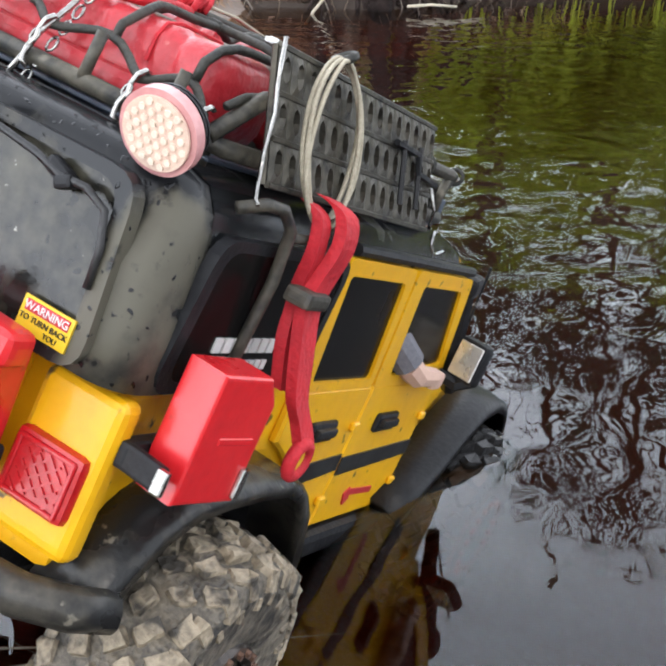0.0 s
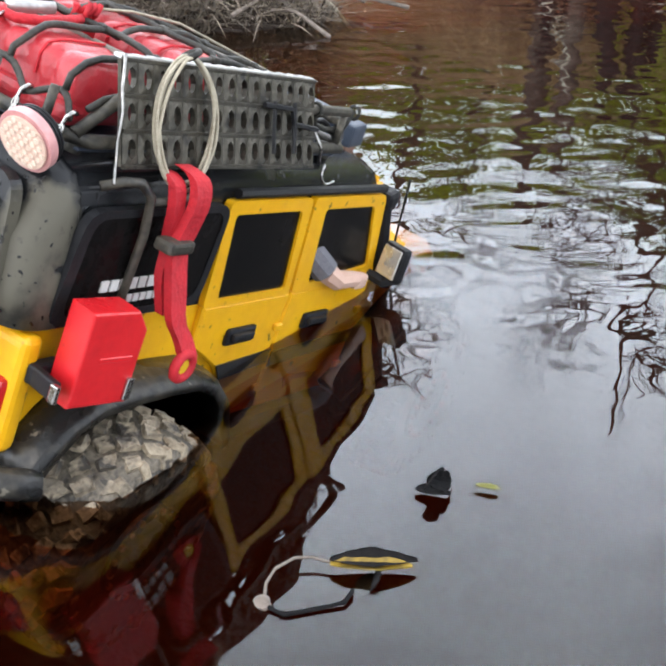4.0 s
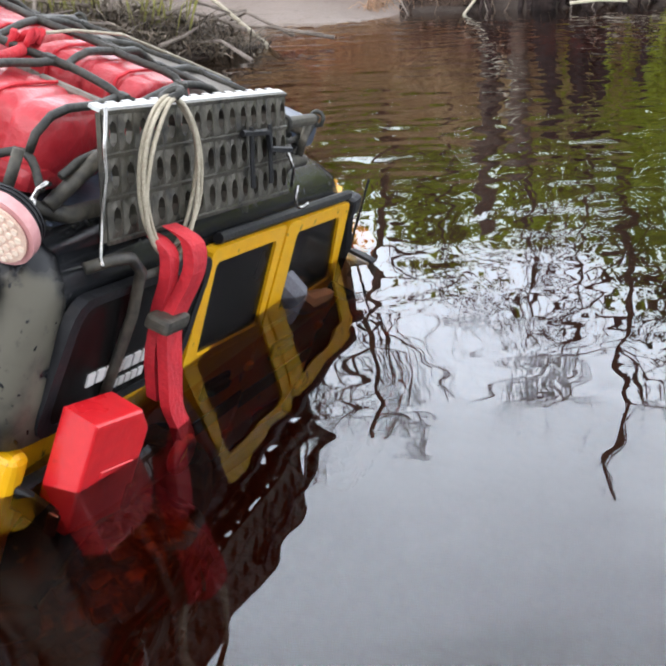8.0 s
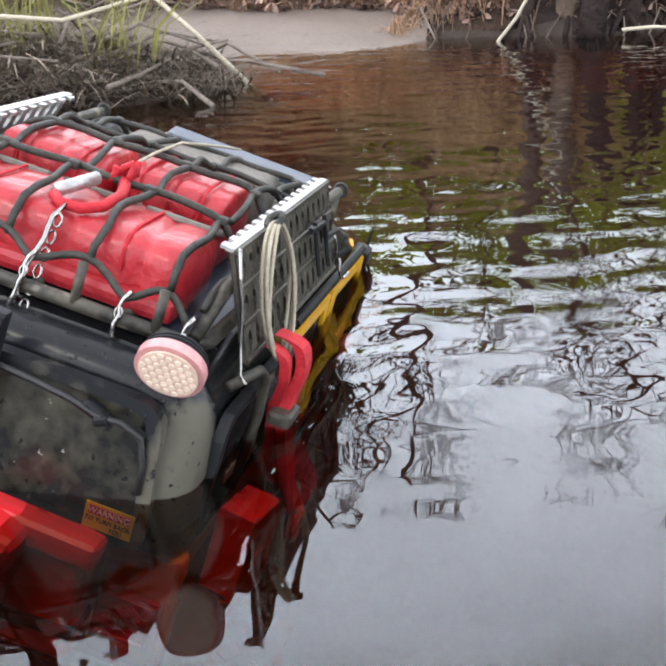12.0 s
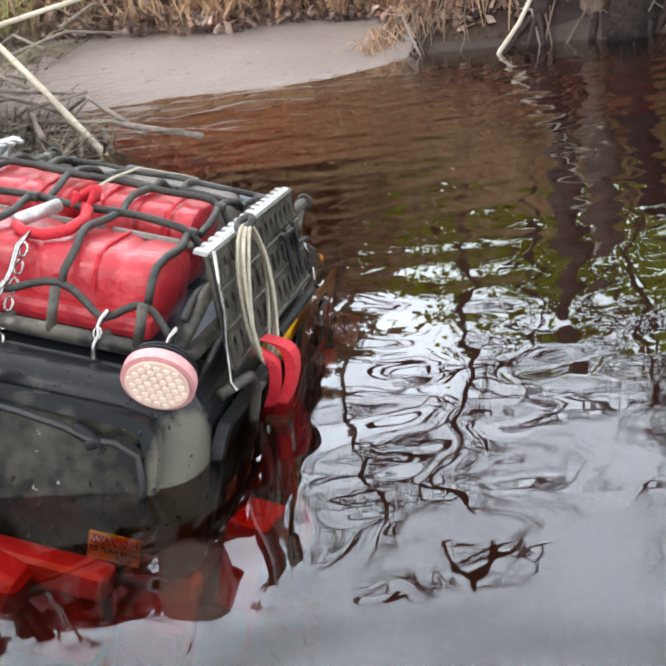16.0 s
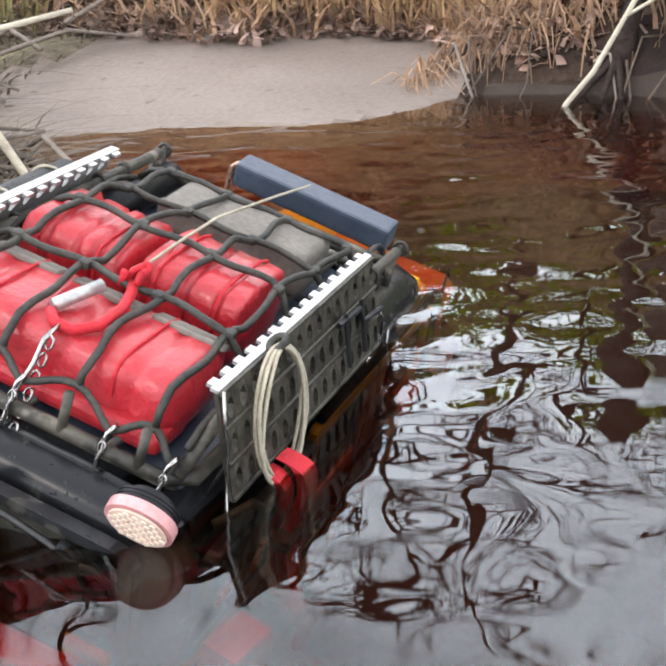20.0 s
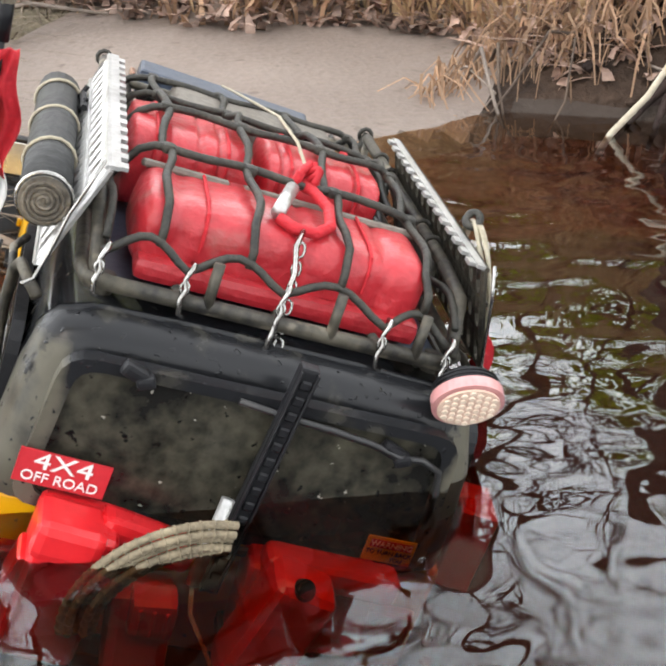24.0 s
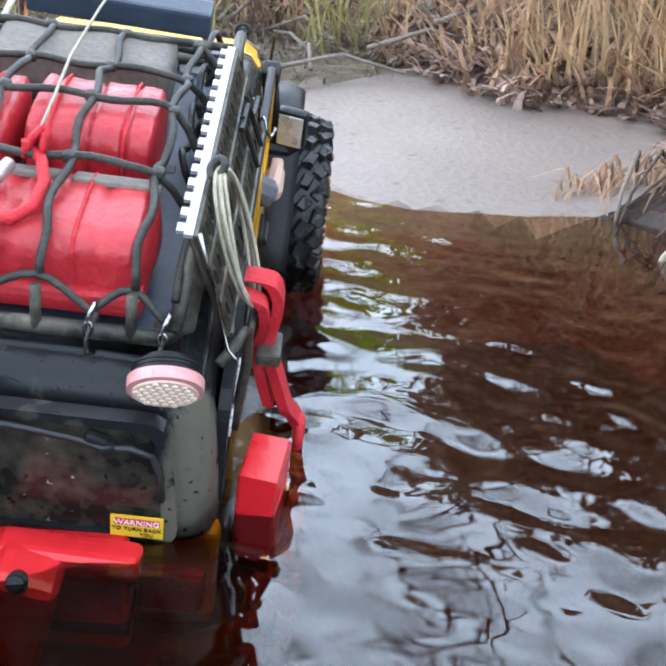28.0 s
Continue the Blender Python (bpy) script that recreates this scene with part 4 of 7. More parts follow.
def build_fittings():
    # work lamp on the rear edge of the roof
    lamp = tagged(new("work_lamp"), "round work lamp with a pale glowing face")
    lamp.parent = car
    c = Vector((0.0650, -0.1712, 0.0052))
    ax = Vector((0.10, -1, -0.52)).normalized()
    part("housing", disc(disc(B(), c + ax * -0.0035, ax, 0.0112, 0.004), c + ax * -0.007, ax, 0.0080, 0.004), M_BLACK, lamp)
    for i in range(3):
        part("cooling_fin", disc(B(), c + ax * (-0.0030 - 0.0014 * i), ax, 0.0116, 0.0007), M_BLACK, lamp)
    part("rim", disc(B(), c, ax, 0.0126, 0.0040, 36), M_PINK, lamp, "pale pink rim")
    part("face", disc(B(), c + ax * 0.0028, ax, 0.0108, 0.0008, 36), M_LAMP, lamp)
    dots = B()
    side = ax.orthogonal().normalized()
    up = ax.cross(side)
    for i in range(-3, 4):
        for j in range(-3, 4):
            u, v = (i + 0.5 * (j % 2)) * 0.0031, j * 0.0027
            if u * u + v * v < 0.0095 ** 2:
                disc(dots, c + ax * 0.0034 + side * u + up * v, ax, 0.0011, 0.0007, 6)
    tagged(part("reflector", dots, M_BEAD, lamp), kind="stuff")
    part("bracket", tube(B(), [c + ax * -0.007, (0.0630, -0.1532, -0.002)], 0.0035, 6), M_BLACK, lamp)
    for s in (1, -1):
        mirror = tagged(new("side_mirror"), "black side mirror with a pale square glass")
        mirror.parent = car
        shell = part("mirror_shell", box(B(), (s * 0.0950, 0.1240, -0.0535), (0.0175, 0.0085, 0.0225), (0, 0, s * -14), bevel=0.003), M_BLACK, mirror)
        part("mirror_glass", box(B(), (s * 0.0941, 0.1196, -0.0535), (0.0140, 0.0012, 0.0180), (0, 0, s * -14), bevel=0.0004, seg=1), M_MIRROR, shell, "pale reflecting glass")
        part("mirror_arm", tube(B(), [(s * 0.083, 0.121, -0.066), (s * 0.094, 0.122, -0.067), (s * 0.100, 0.1235, -0.062)], 0.0036, 6), M_BLACK, mirror)
    snork = tube(B(), [(0.084, 0.150, -0.074), (0.085, 0.134, -0.066), (0.083, 0.122, -0.042), (0.081, 0.1145, -0.024)], 0.0045, 8)
    box(snork, (0.081, 0.1145, -0.0185), (0.010, 0.012, 0.011), (15, 0, 0), bevel=0.003)
    part("snorkel", snork, M_BLACK, car, "black air snorkel")
    bar = tagged(new("light_bar"), "navy light bar over the windscreen")
    bar.parent = car
    part("bar_housing", box(B(), (0.0012, 0.117, 0.0075), (0.094, 0.016, 0.014), (8, 2.0, 0), bevel=0.002), M_NAVY, bar)
    part("bar_lens", box(B(), (0.0012, 0.1258, 0.0085), (0.088, 0.002, 0.009), (8, 2.0, 0), bevel=0.0006, seg=1), M_CHROME, bar)
    for x in (-0.0485, 0.0455):
        part("bar_bracket", box(B(), (x, 0.1155, 0.003), (0.003, 0.010, 0.018), bevel=0.0008, seg=1), M_BOLT, bar)
    ant = tube(B(), [(0.078, 0.160, -0.066), (0.0785, 0.150, -0.040), (0.080, 0.138, -0.008)], 0.0008, 5)
    part("aerial", ant, M_BLACK, car)
    # side grab tube over the rear side window
    for s in (1, -1):
        t = tube(B(), [(s * 0.080, -0.142, -0.0075), (s * 0.085, -0.135, -0.0035), (s * 0.0870, -0.1265, -0.0035), (s * 0.0885, -0.1195, -0.0090), (s * 0.0890, -0.1175, -0.0260), (s * 0.0875, -0.1165, -0.0450), (s * 0.0865, -0.116, -0.0600)], 0.0021, 8)
        tube(t, [(s * 0.0890, -0.118, -0.011), (s * 0.0900, -0.100, -0.0100), (s * 0.086, -0.088, -0.010)], 0.0017, 6)
        part("grab_rail", t, M_RACK, car, "muddy grey grab rail", smooth=True)


def build_rack():
    rack = tagged(new("roof_rack"), "muddy grey tubular roof rack")
    rack.parent = car
    def rail(name, pts, r=0.0027, closed=False):
        part(name, tube(B(), pts, r, 8, closed), M_RACK, rack, smooth=True)
    lower = [(-0.067, -0.148, 0.0060), (0.060, -0.148, 0.0060), (0.068, -0.140, 0.0060), (0.068, 0.060, 0.0060), (0.060, 0.068, 0.0060), (-0.060, 0.068, 0.0060), (-0.068, 0.060, 0.0060), (-0.068, -0.140, 0.0060)]
    rail("lower_rail", lower, 0.0030, True)
    for side in (1, -1):
        rail("upper_rail", [(side * 0.067, -0.100, 0.026), (side * 0.067, 0.058, 0.026)])
        rail("corner_rail", [(side * 0.067, -0.100, 0.026), (side * 0.067, -0.128, 0.024), (side * 0.064, -0.146, 0.008)])
        for y in (-0.09, -0.04, 0.01, 0.055):
            rail("upright", [(side * 0.0675, y, 0.006), (side * 0.067, y, 0.026)], 0.0020)
    rail("front_rail", [(-0.067, 0.058, 0.019), (0.067, 0.058, 0.019)], 0.0022)
    for x in (-0.036, 0.0, 0.036):
        rail("floor_bar", [(x, -0.148, 0.006), (x, 0.068, 0.006)], 0.0020)
    floor = box(B(), (0, -0.040, 0.0012), (0.130, 0.205, 0.0016), bevel=0.0005, seg=1)
    part("rack_floor", floor, M_NAVY, rack, "dark blue-grey floor sheet")
    for x in (-0.026, 0.018, 0.050):
        rail("rear_post", [(x, -0.149, 0.006), (x, -0.1475, 0.022)], 0.0020)
    for x, y in ((-0.06, -0.14), (0.06, -0.14), (-0.06, 0.06), (0.06, 0.06)):
        rail("foot", [(x, y, -0.004), (x, y, 0.006)], 0.0035)


def build_wheels():
    tyre_r, width = 0.0585, 0.044
    made = []
    prof = [(-0.47, 0.42), (-0.50, 0.62), (-0.51, 0.78), (-0.45, 0.88), (-0.28, 0.915), (0.0, 0.92), (0.28, 0.915), (0.45, 0.88), (0.51, 0.78), (0.50, 0.62), (0.47, 0.42)]
    tyre, n = B(), 40
    rings = [[(x * width, math.sin(a) * r * tyre_r, math.cos(a) * r * tyre_r) for x, r in prof] for a in (2 * math.pi * i / n for i in range(n))]
    vs = [[tyre.verts.new(p) for p in r] for r in rings]
    for i in range(n):
        u, v = vs[i], vs[(i + 1) % n]
        for j in range(len(prof)):
            k = (j + 1) % len(prof)
            tyre.faces.new((u[j], u[k], v[k], v[j]))

    # tread: five staggered rows of leaning blocks, with lugs down the shoulders
    tread, lugs, cols = B(), B(), 24
    cw = 2 * math.pi / cols
    r = random.Random(12)

    def block(bm, ang, x, size, twist, roll, lift, slack):
        w, l, h = size
        m = Matrix.Rotation(-ang, 4, "X") @ Matrix.Translation((x, 0, lift)) @ Matrix.Rotation(roll, 4, "Y") @ Matrix.Rotation(twist, 4, "Z")
        low, top = [], []
        for px, py in ((-1, -0.8), (-0.8, -1), (0.75, -1), (1, -0.7), (1, 0.8), (0.8, 1), (-0.7, 1), (-1, 0.75)):
            jit = 1 + r.uniform(-slack, slack)
            low.append(bm.verts.new(m @ Vector((px * w * 0.50, py * l * 0.50, -h))))
            top.append(bm.verts.new(m @ Vector((px * w * 0.37 * jit, py * l * 0.37 * jit, r.uniform(-slack, slack) * h * 0.5))))
        n8 = len(low)
        for q in range(n8):
            bm.faces.new((low[q], low[(q + 1) % n8], top[(q + 1) % n8], top[q]))
        bm.faces.new(top)
    for i in range(cols):
        for j, x in enumerate((-0.0175, -0.0088, 0.0, 0.0088, 0.0175)):
            a0 = (i + 0.5 * (j % 2) + r.uniform(-0.06, 0.06)) * cw
            drop = 0.0022 if abs(x) > 0.015 else 0.0
            block(tread, a0, x + r.uniform(-0.0005, 0.0005), (0.0082, 0.0108, 0.0062), (0.5 if x < 0 else -0.5) + r.uniform(-0.2, 0.2), 0.28 * x / 0.0175, tyre_r * (1.0 + r.uniform(-0.018, 0.006)) - drop, 0.30)
        for sx in (-1, 1):
            block(lugs, (i + 0.25) * cw, sx * 0.0222, (0.0105, 0.0060 if i % 2 else 0.0088, 0.0040), 0.0, sx * 1.25, tyre_r * 0.875, 0.26)
            block(lugs, (i + 0.75) * cw, sx * 0.0232, (0.0060, 0.0036, 0.0022), 0.0, sx * 1.45, tyre_r * 0.74, 0.12)
    # lumps of mud between the blocks, in a darker colour than the blocks
    cake, across = B(), [(-0.505, 0.83), (-0.47, 0.90), (-0.40, 0.928), (-0.30, 0.945), (-0.20, 0.950), (-0.10, 0.952), (0.0, 0.952), (0.10, 0.952), (0.20, 0.950), (0.30, 0.945), (0.40, 0.928), (0.47, 0.90), (0.505, 0.83)]
    laps = []
    for i in range(110):
        a = 2 * math.pi * i / 110
        lap = []
        for x, q in across:
            p = Vector((x * width, math.sin(a) * q * tyre_r, math.cos(a) * q * tyre_r))
            lump = noise.noise(p * 95) * 0.0030 + noise.noise(p * 260) * 0.0013
            lap.append(cake.verts.new(p + Vector((0, math.sin(a), math.cos(a))) * lump))
        laps.append(lap)
    for u, v in zip(laps, laps[1:] + laps[:1]):
        for j in range(len(across) - 1):
            cake.faces.new((u[j], u[j + 1], v[j + 1], v[j]))
    rim, ring_bm, sp, bo = B(), B(), B(), B()
    disc(rim, (0, 0, 0), (1, 0, 0), tyre_r * 0.43, width * 0.52, 32)
    for sx in (-1, 1):
        disc(sp, (sx * 0.0215, 0, 0), (1, 0, 0), 0.0032, 0.004, 6)
    for sx in (-1, 1):
        tube(ring_bm, [(sx * 0.0205, math.sin(a) * 0.0225, math.cos(a) * 0.0225) for a in (2 * math.pi * i / 28 for i in range(28))], 0.0030, 6, True)
        for i in range(6):
            a = 2 * math.pi * i / 6
            box(sp, (sx * 0.0135, math.sin(a) * 0.012, math.cos(a) * 0.012), (0.006, 0.0042, 0.020), (-math.degrees(a), 0, 0), bevel=0.001, seg=1)
        disc(sp, (sx * 0.016, 0, 0), (1, 0, 0), 0.006, 0.009, 16)
        for i in range(20):
            a = 2 * math.pi * i / 20
            disc(bo, (sx * 0.0235, math.sin(a) * 0.0225, math.cos(a) * 0.0225), (1, 0, 0), 0.0016, 0.0024, 6)

    def mesh_of(name, bm, material, smooth=False):
        me = bpy.data.meshes.new(name)
        bmesh.ops.recalc_face_normals(bm, faces=bm.faces)
        for f in bm.faces:
            f.smooth = smooth
        bm.to_mesh(me)
        me.materials.append(material)
        return me
    shared = [("rim", mesh_of("rim", rim, M_RIM), ""), ("lock_ring", mesh_of("lock_ring", ring_bm, M_RIM), ""), ("spokes", mesh_of("spokes", sp, M_RIM), ""), ("bolts", mesh_of("bolts", bo, M_BOLT), "stuff")]
    muddy = [("tyre", mesh_of("tyre", tyre, M_SIDEWALL), ""), ("mud_cake", mesh_of("mud_cake", cake, M_PIT, True), ""), ("tread", mesh_of("tread", tread, M_WHEEL_MUD), "stuff"), ("shoulder_tread", mesh_of("shoulder_tread", lugs, M_WHEEL_MUD), "stuff")]
    wet = [("tyre", mesh_of("tyre", tyre, M_RUBBER), ""), ("tread", mesh_of("tread", tread, M_RUBBER), "stuff"), ("shoulder_tread", mesh_of("shoulder_tread", lugs, M_RUBBER), "stuff")]
    for s in (1, -1):
        for x, y, z, pieces, label in ((0.098, -0.088, -0.172, muddy, "knobbly mud-caked tyre on a bolted rim"), (0.099, 0.205, -0.152, wet, "knobbly wet black tyre on a bolted rim")):
            wheel = tagged(new("wheel"), label)
            wheel.parent = car
            wheel.location = (s * x, y, z)
            for name, me, kind in pieces + shared:
                ob = new(name, me)
                ob.parent = wheel
                if kind:
                    tagged(ob, kind=kind)
            made.append(wheel)
    return made


build_body()
build_hardtop()
build_doors()
build_tail()
build_fittings()
build_rack()
WHEELS = build_wheels()

# ---- things carried by the car ----
CARRIED = [car]


def load(name, label, category, group=""):
    ob = thing(name, label, category, group)
    CARRIED.append(ob)
    return ob


def soft_roll(bm, x0, x1, cy, cz, ry, rz, seed, creases=3):
    """A stuffed duffel lying along x, with creases."""
    r = random.Random(seed)
    n, sides = 44, 22
    rings = []
    cuts = [r.uniform(0.12, 0.30), r.uniform(0.42, 0.56), r.uniform(0.70, 0.86)]
    for i in range(n + 1):
        t = i / n
        end = min(1.0, math.sqrt(max(0.0, 1 - (1 - min(t, 1 - t) / 0.07) ** 2)) if min(t, 1 - t) < 0.07 else 1.0)
        pinch = 1 - sum(0.11 * math.exp(-((t - c) / 0.016) ** 2) for c in cuts)
        s = max(0.25, end) * pinch
        ring = []
        for j in range(sides):
            a = 2 * math.pi * j / sides
            ca, sa = math.cos(a), math.sin(a)
            sq = (abs(ca) ** 5.0 + abs(sa) ** 5.0) ** (-1 / 5.0)
            wob = 1 + 0.045 * noise.noise((t * 7 + seed, ca * 1.4, sa * 1.4))
            ring.append((x0 + (x1 - x0) * t, cy + ca * sq * ry * s * wob, cz + sa * sq * rz * s * wob))
        rings.append(ring)
    return loft(bm, rings)


def build_bags():
    for (name, x0, x1, y, z, ry, rz, seed, label) in (
            ("duffel_bag", -0.056, 0.054, -0.1115, 0.0195, 0.0235, 0.0140, 1, "red cloth duffel bag under a black cargo net"),
            ("duffel_bag", -0.060, -0.008, -0.0500, 0.0215, 0.0240, 0.0165, 2, "short red cloth bag with creased sides"),
            ("duffel_bag", -0.006, 0.046, -0.0470, 0.0220, 0.0240, 0.0168, 3, "short red cloth bag with a folded end")):
        bag = load(name, label, "bag", "red bags on the roof rack")
        part("bag_body", soft_roll(B(), x0, x1, y, z, ry, rz, seed), M_BAG, bag, smooth=True)
        for fx in (0.22, 0.76):
            bands = B()
            x = x0 + (x1 - x0) * fx
            pts = []
            for i in range(13):
                a = math.pi * i / 12
                ca, sa = math.cos(a), math.sin(a)
                sq = (abs(ca) ** 5.0 + abs(sa) ** 5.0) ** (-1 / 5.0)
                pts.append((x, y + ca * sq * (ry + 0.0008), z + sa * sq * (rz + 0.0008)))
            part("bag_strap", tube(bands, pts, 0.0007, 5), M_STRAP, bag)
        if seed == 1:
            for cx in (-0.038, 0.000, 0.036):
                part("patch", box(B(), (cx, -0.0945, 0.0322), (0.032, 0.0095, 0.0030), (-18, 0, 0), bevel=0.0008, seg=1), M_GREYBAG, bag, "pale grey patch with worn print")
    low = load("folded_sheet", "red cloth sheet folded under the rear bag", "cloth")
    part("fold", box(B(), (0.0, -0.128, 0.0100), (0.104, 0.024, 0.0085), bevel=0.003), M_BAG, low)
    grey = load("grey_pack", "grey cloth pack under the cargo net", "bag")
    part("pack_body", box(B(), (0.002, 0.021, 0.0195), (0.078, 0.036, 0.022), (2, 0, 1), bevel=0.006, seg=3), M_GREYBAG, grey, smooth=True)
    part("pack_flap", box(B(), (0.001, 0.004, 0.0235), (0.072, 0.004, 0.014), bevel=0.0015), M_GREYBAG, grey)
    roll = load("rolled_mat", "dark rolled mat lashed beside the pack", "mat")
    part("mat_roll", tube(B(), [(-0.060, -0.010, 0.014), (-0.060, 0.062, 0.014)], 0.0085, 14), M_BLACK, roll, smooth=True)
    for x in (0.056,):
        coil = load("cable_coil", "black coiled cable inside the roof rack", "cable")
        for k in range(4):
            c = tube(B(), [(x + 0.004 * math.cos(a), -0.03 + 0.030 * k + 0.020 * math.sin(a), 0.012 + 0.006 * math.sin(2 * a + k)) for a in (2 * math.pi * i / 20 for i in range(20))], 0.0016, 5, True)
            part("loop", c, M_RUBBER, coil, smooth=True)


def net_height(x, y):
    def bump(v, lo, hi, soft):
        return 1 / (1 + math.exp(-(v - lo) / soft)) / (1 + math.exp((v - hi) / soft))
    top = 0.0255 * bump(y, -0.140, -0.080, 0.0045) + 0.0300 * bump(y, -0.080, -0.018, 0.0055) + 0.0215 * bump(y, -0.018, 0.044, 0.006)
    dip = -0.004 * math.exp(-((y + 0.080) / 0.007) ** 2)
    return 0.0090 + (top + dip) * bump(x, -0.062, 0.058, 0.0035)


def build_net():
    net = load("cargo_net", "dark rubber cargo net stretched over the luggage", "net")
    xs, ys = [-0.068, -0.046, -0.015, 0.018, 0.050, 0.067], [-0.138, -0.092, -0.050, -0.008, 0.032, 0.060]
    for x in xs[1:-1]:
        tube_pts = [(x + 0.0015 * math.sin(i * 0.9 + x * 90), -0.139 + 0.200 * i / 30, net_height(x, -0.139 + 0.200 * i / 30) + 0.0030) for i in range(31)]
        tube_pts = [(x, -0.1415, 0.0205), (x, -0.1405, 0.0265)] + tube_pts[1:]
        part("strand", tube(B(), tube_pts, 0.0016, 7), M_NET, net, smooth=True)
    for y in ys[1:]:
        tube_pts = [(-0.066 + 0.132 * i / 26, y + 0.0018 * math.sin(i * 0.8 + y * 70), net_height(-0.066 + 0.132 * i / 26, y) + 0.0034) for i in range(27)]
        part("strand", tube(B(), tube_pts, 0.0016, 7), M_NET, net, smooth=True)
    for x in xs[1:-1]:
        for y in ys[1:]:
            part("knot", box(B(), (x, y, net_height(x, y) + 0.0034), (0.0050, 0.0050, 0.0040), bevel=0.0016), M_NET, net)
    hooks, hang = [-0.064, -0.0355, -0.0022, 0.036, 0.061], [0.0165, 0.0165, 0.0170, 0.0140, 0.0125]
    low = []
    for (a, b), (za, zb) in zip(zip(hooks, hooks[1:]), zip(hang, hang[1:])):
        for i in range(8):
            t = i / 8
            low.append((a + (b - a) * t, -0.1475 + 0.006 * math.sin(math.pi * t), za + (zb - za) * t + 0.0065 * math.sin(math.pi * t) ** 1.5))
    low.append((hooks[-1], -0.1475, hang[-1]))
    part("edge_cord", tube(B(), low, 0.0015, 7), M_NET, net, smooth=True)
    # short arms from the mesh to the rack's side rails
    for side in (-1, 1):
        for y, reach in zip(ys[1:], (0.012, -0.012, 0.010, -0.008, 0.004)):
            a = Vector((side * 0.0645, y, net_height(side * 0.0645, y) + 0.0034))
            end = Vector((side * 0.0672, y + reach, 0.0275))
            mid = (a + end) / 2 + Vector((0, 0, -0.0012))
            part("side_arm", tube(B(), [a, mid, end], 0.0016, 7), M_NET, net, smooth=True)
            part("arm_loop", tube(B(), [end + Vector((0.0032 * math.cos(q), 0, -0.0015 + 0.0034 * math.sin(q))) for q in (2 * math.pi * k / 10 for k in range(10))], 0.0011, 5, True), M_NET, net, smooth=True)
        side_pts = [(side * 0.0635, -0.142 + 0.204 * i / 24, net_height(side * 0.0600, -0.142 + 0.204 * i / 24) * 0.6 + 0.010 + 0.003 * math.sin(i * 0.8)) for i in range(25)]
        part("edge_cord", tube(B(), side_pts, 0.0015, 7), M_NET, net, smooth=True)
    for x, z in zip(hooks, hang):
        h = B()
        tube(h, [(x + 0.0012, -0.1455, z + 0.0026), (x + 0.0016, -0.1482, z + 0.0030), (x + 0.0006, -0.1500, z + 0.0012), (x - 0.0004, -0.1500, z - 0.0020), (x + 0.0006, -0.1512, z - 0.0050), (x - 0.0006, -0.1520, z - 0.0085), (x, -0.1532, z - 0.0130), (x + 0.0022, -0.1520, z - 0.0142)], 0.0010, 6)
        tube(h, [(x + 0.0014 * math.cos(q), -0.1512 + 0.0006 * math.sin(q), z - 0.0045 + 0.0022 * math.sin(q)) for q in (2 * math.pi * k / 9 for k in range(9))], 0.0006, 4, True)
        part("wire_hook", h, M_CHROME, net, "bent wire hook", smooth=True)


def build_shackle():
    k = load("carabiner", "red and silver carabiner clipped on the cargo net", "carabiner")
    red = [(0.004, -0.090, 0.0500), (0.009, -0.096, 0.0505), (0.013, -0.110, 0.0500), (0.012, -0.124, 0.0480), (0.006, -0.131, 0.0465), (-0.002, -0.131, 0.0465), (-0.007, -0.126, 0.0470)]
    red = [(x, y, z - 0.0115) for x, y, z in red]
    part("hook", tube(B(), red, 0.0022, 8), M_STRAP, k, smooth=True)
    part("gate", tube(B(), [(-0.0075, -0.1235, 0.0365), (-0.0005, -0.1030, 0.0400)], 0.0027, 10), M_ALU, k, "silver screw gate", smooth=True)
    kn = B()
    for i in range(5):
        a = 2 * math.pi * i / 5
        tube(kn, [(0.006 + 0.004 * math.cos(a + u), -0.089 + 0.005 * math.sin(a * 2 + u), 0.0415 + 0.0045 * math.sin(a + 2 * u)) for u in (0.0, 0.7, 1.4, 2.1, 2.8)], 0.0015, 5)
    part("knot", kn, M_STRAP, k, "tight red cord knot", smooth=True)
    part("cord", tube(B(), [(0.006, -0.086, 0.044), (0.006, -0.06, 0.0455), (0.004, -0.02, 0.0435), (0.002, 0.02, 0.036), (0.0, 0.062, 0.028), (-0.002, 0.112, 0.018)], 0.0007, 5), M_ROPE, k, "thin pale cord", smooth=True)
    c = B()
    tube(c, [(0.001, -0.132, 0.0355), (-0.001, -0.138, 0.031), (0.000, -0.144, 0.024), (-0.002, -0.150, 0.014), (-0.003, -0.153, 0.004), (-0.004, -0.155, -0.002)], 0.0011, 5)
    for i in range(6):
        t = i / 5
        tube(c, [(0.0016 * math.cos(a) + 0.001, -0.137 - 0.015 * t + 0.001 * math.sin(a), 0.030 - 0.030 * t + 0.0025 * math.sin(a)) for a in (2 * math.pi * j / 8 for j in range(8))], 0.0006, 4, True)
    part("chain", c, M_CHROME, k, "small steel chain", smooth=True)


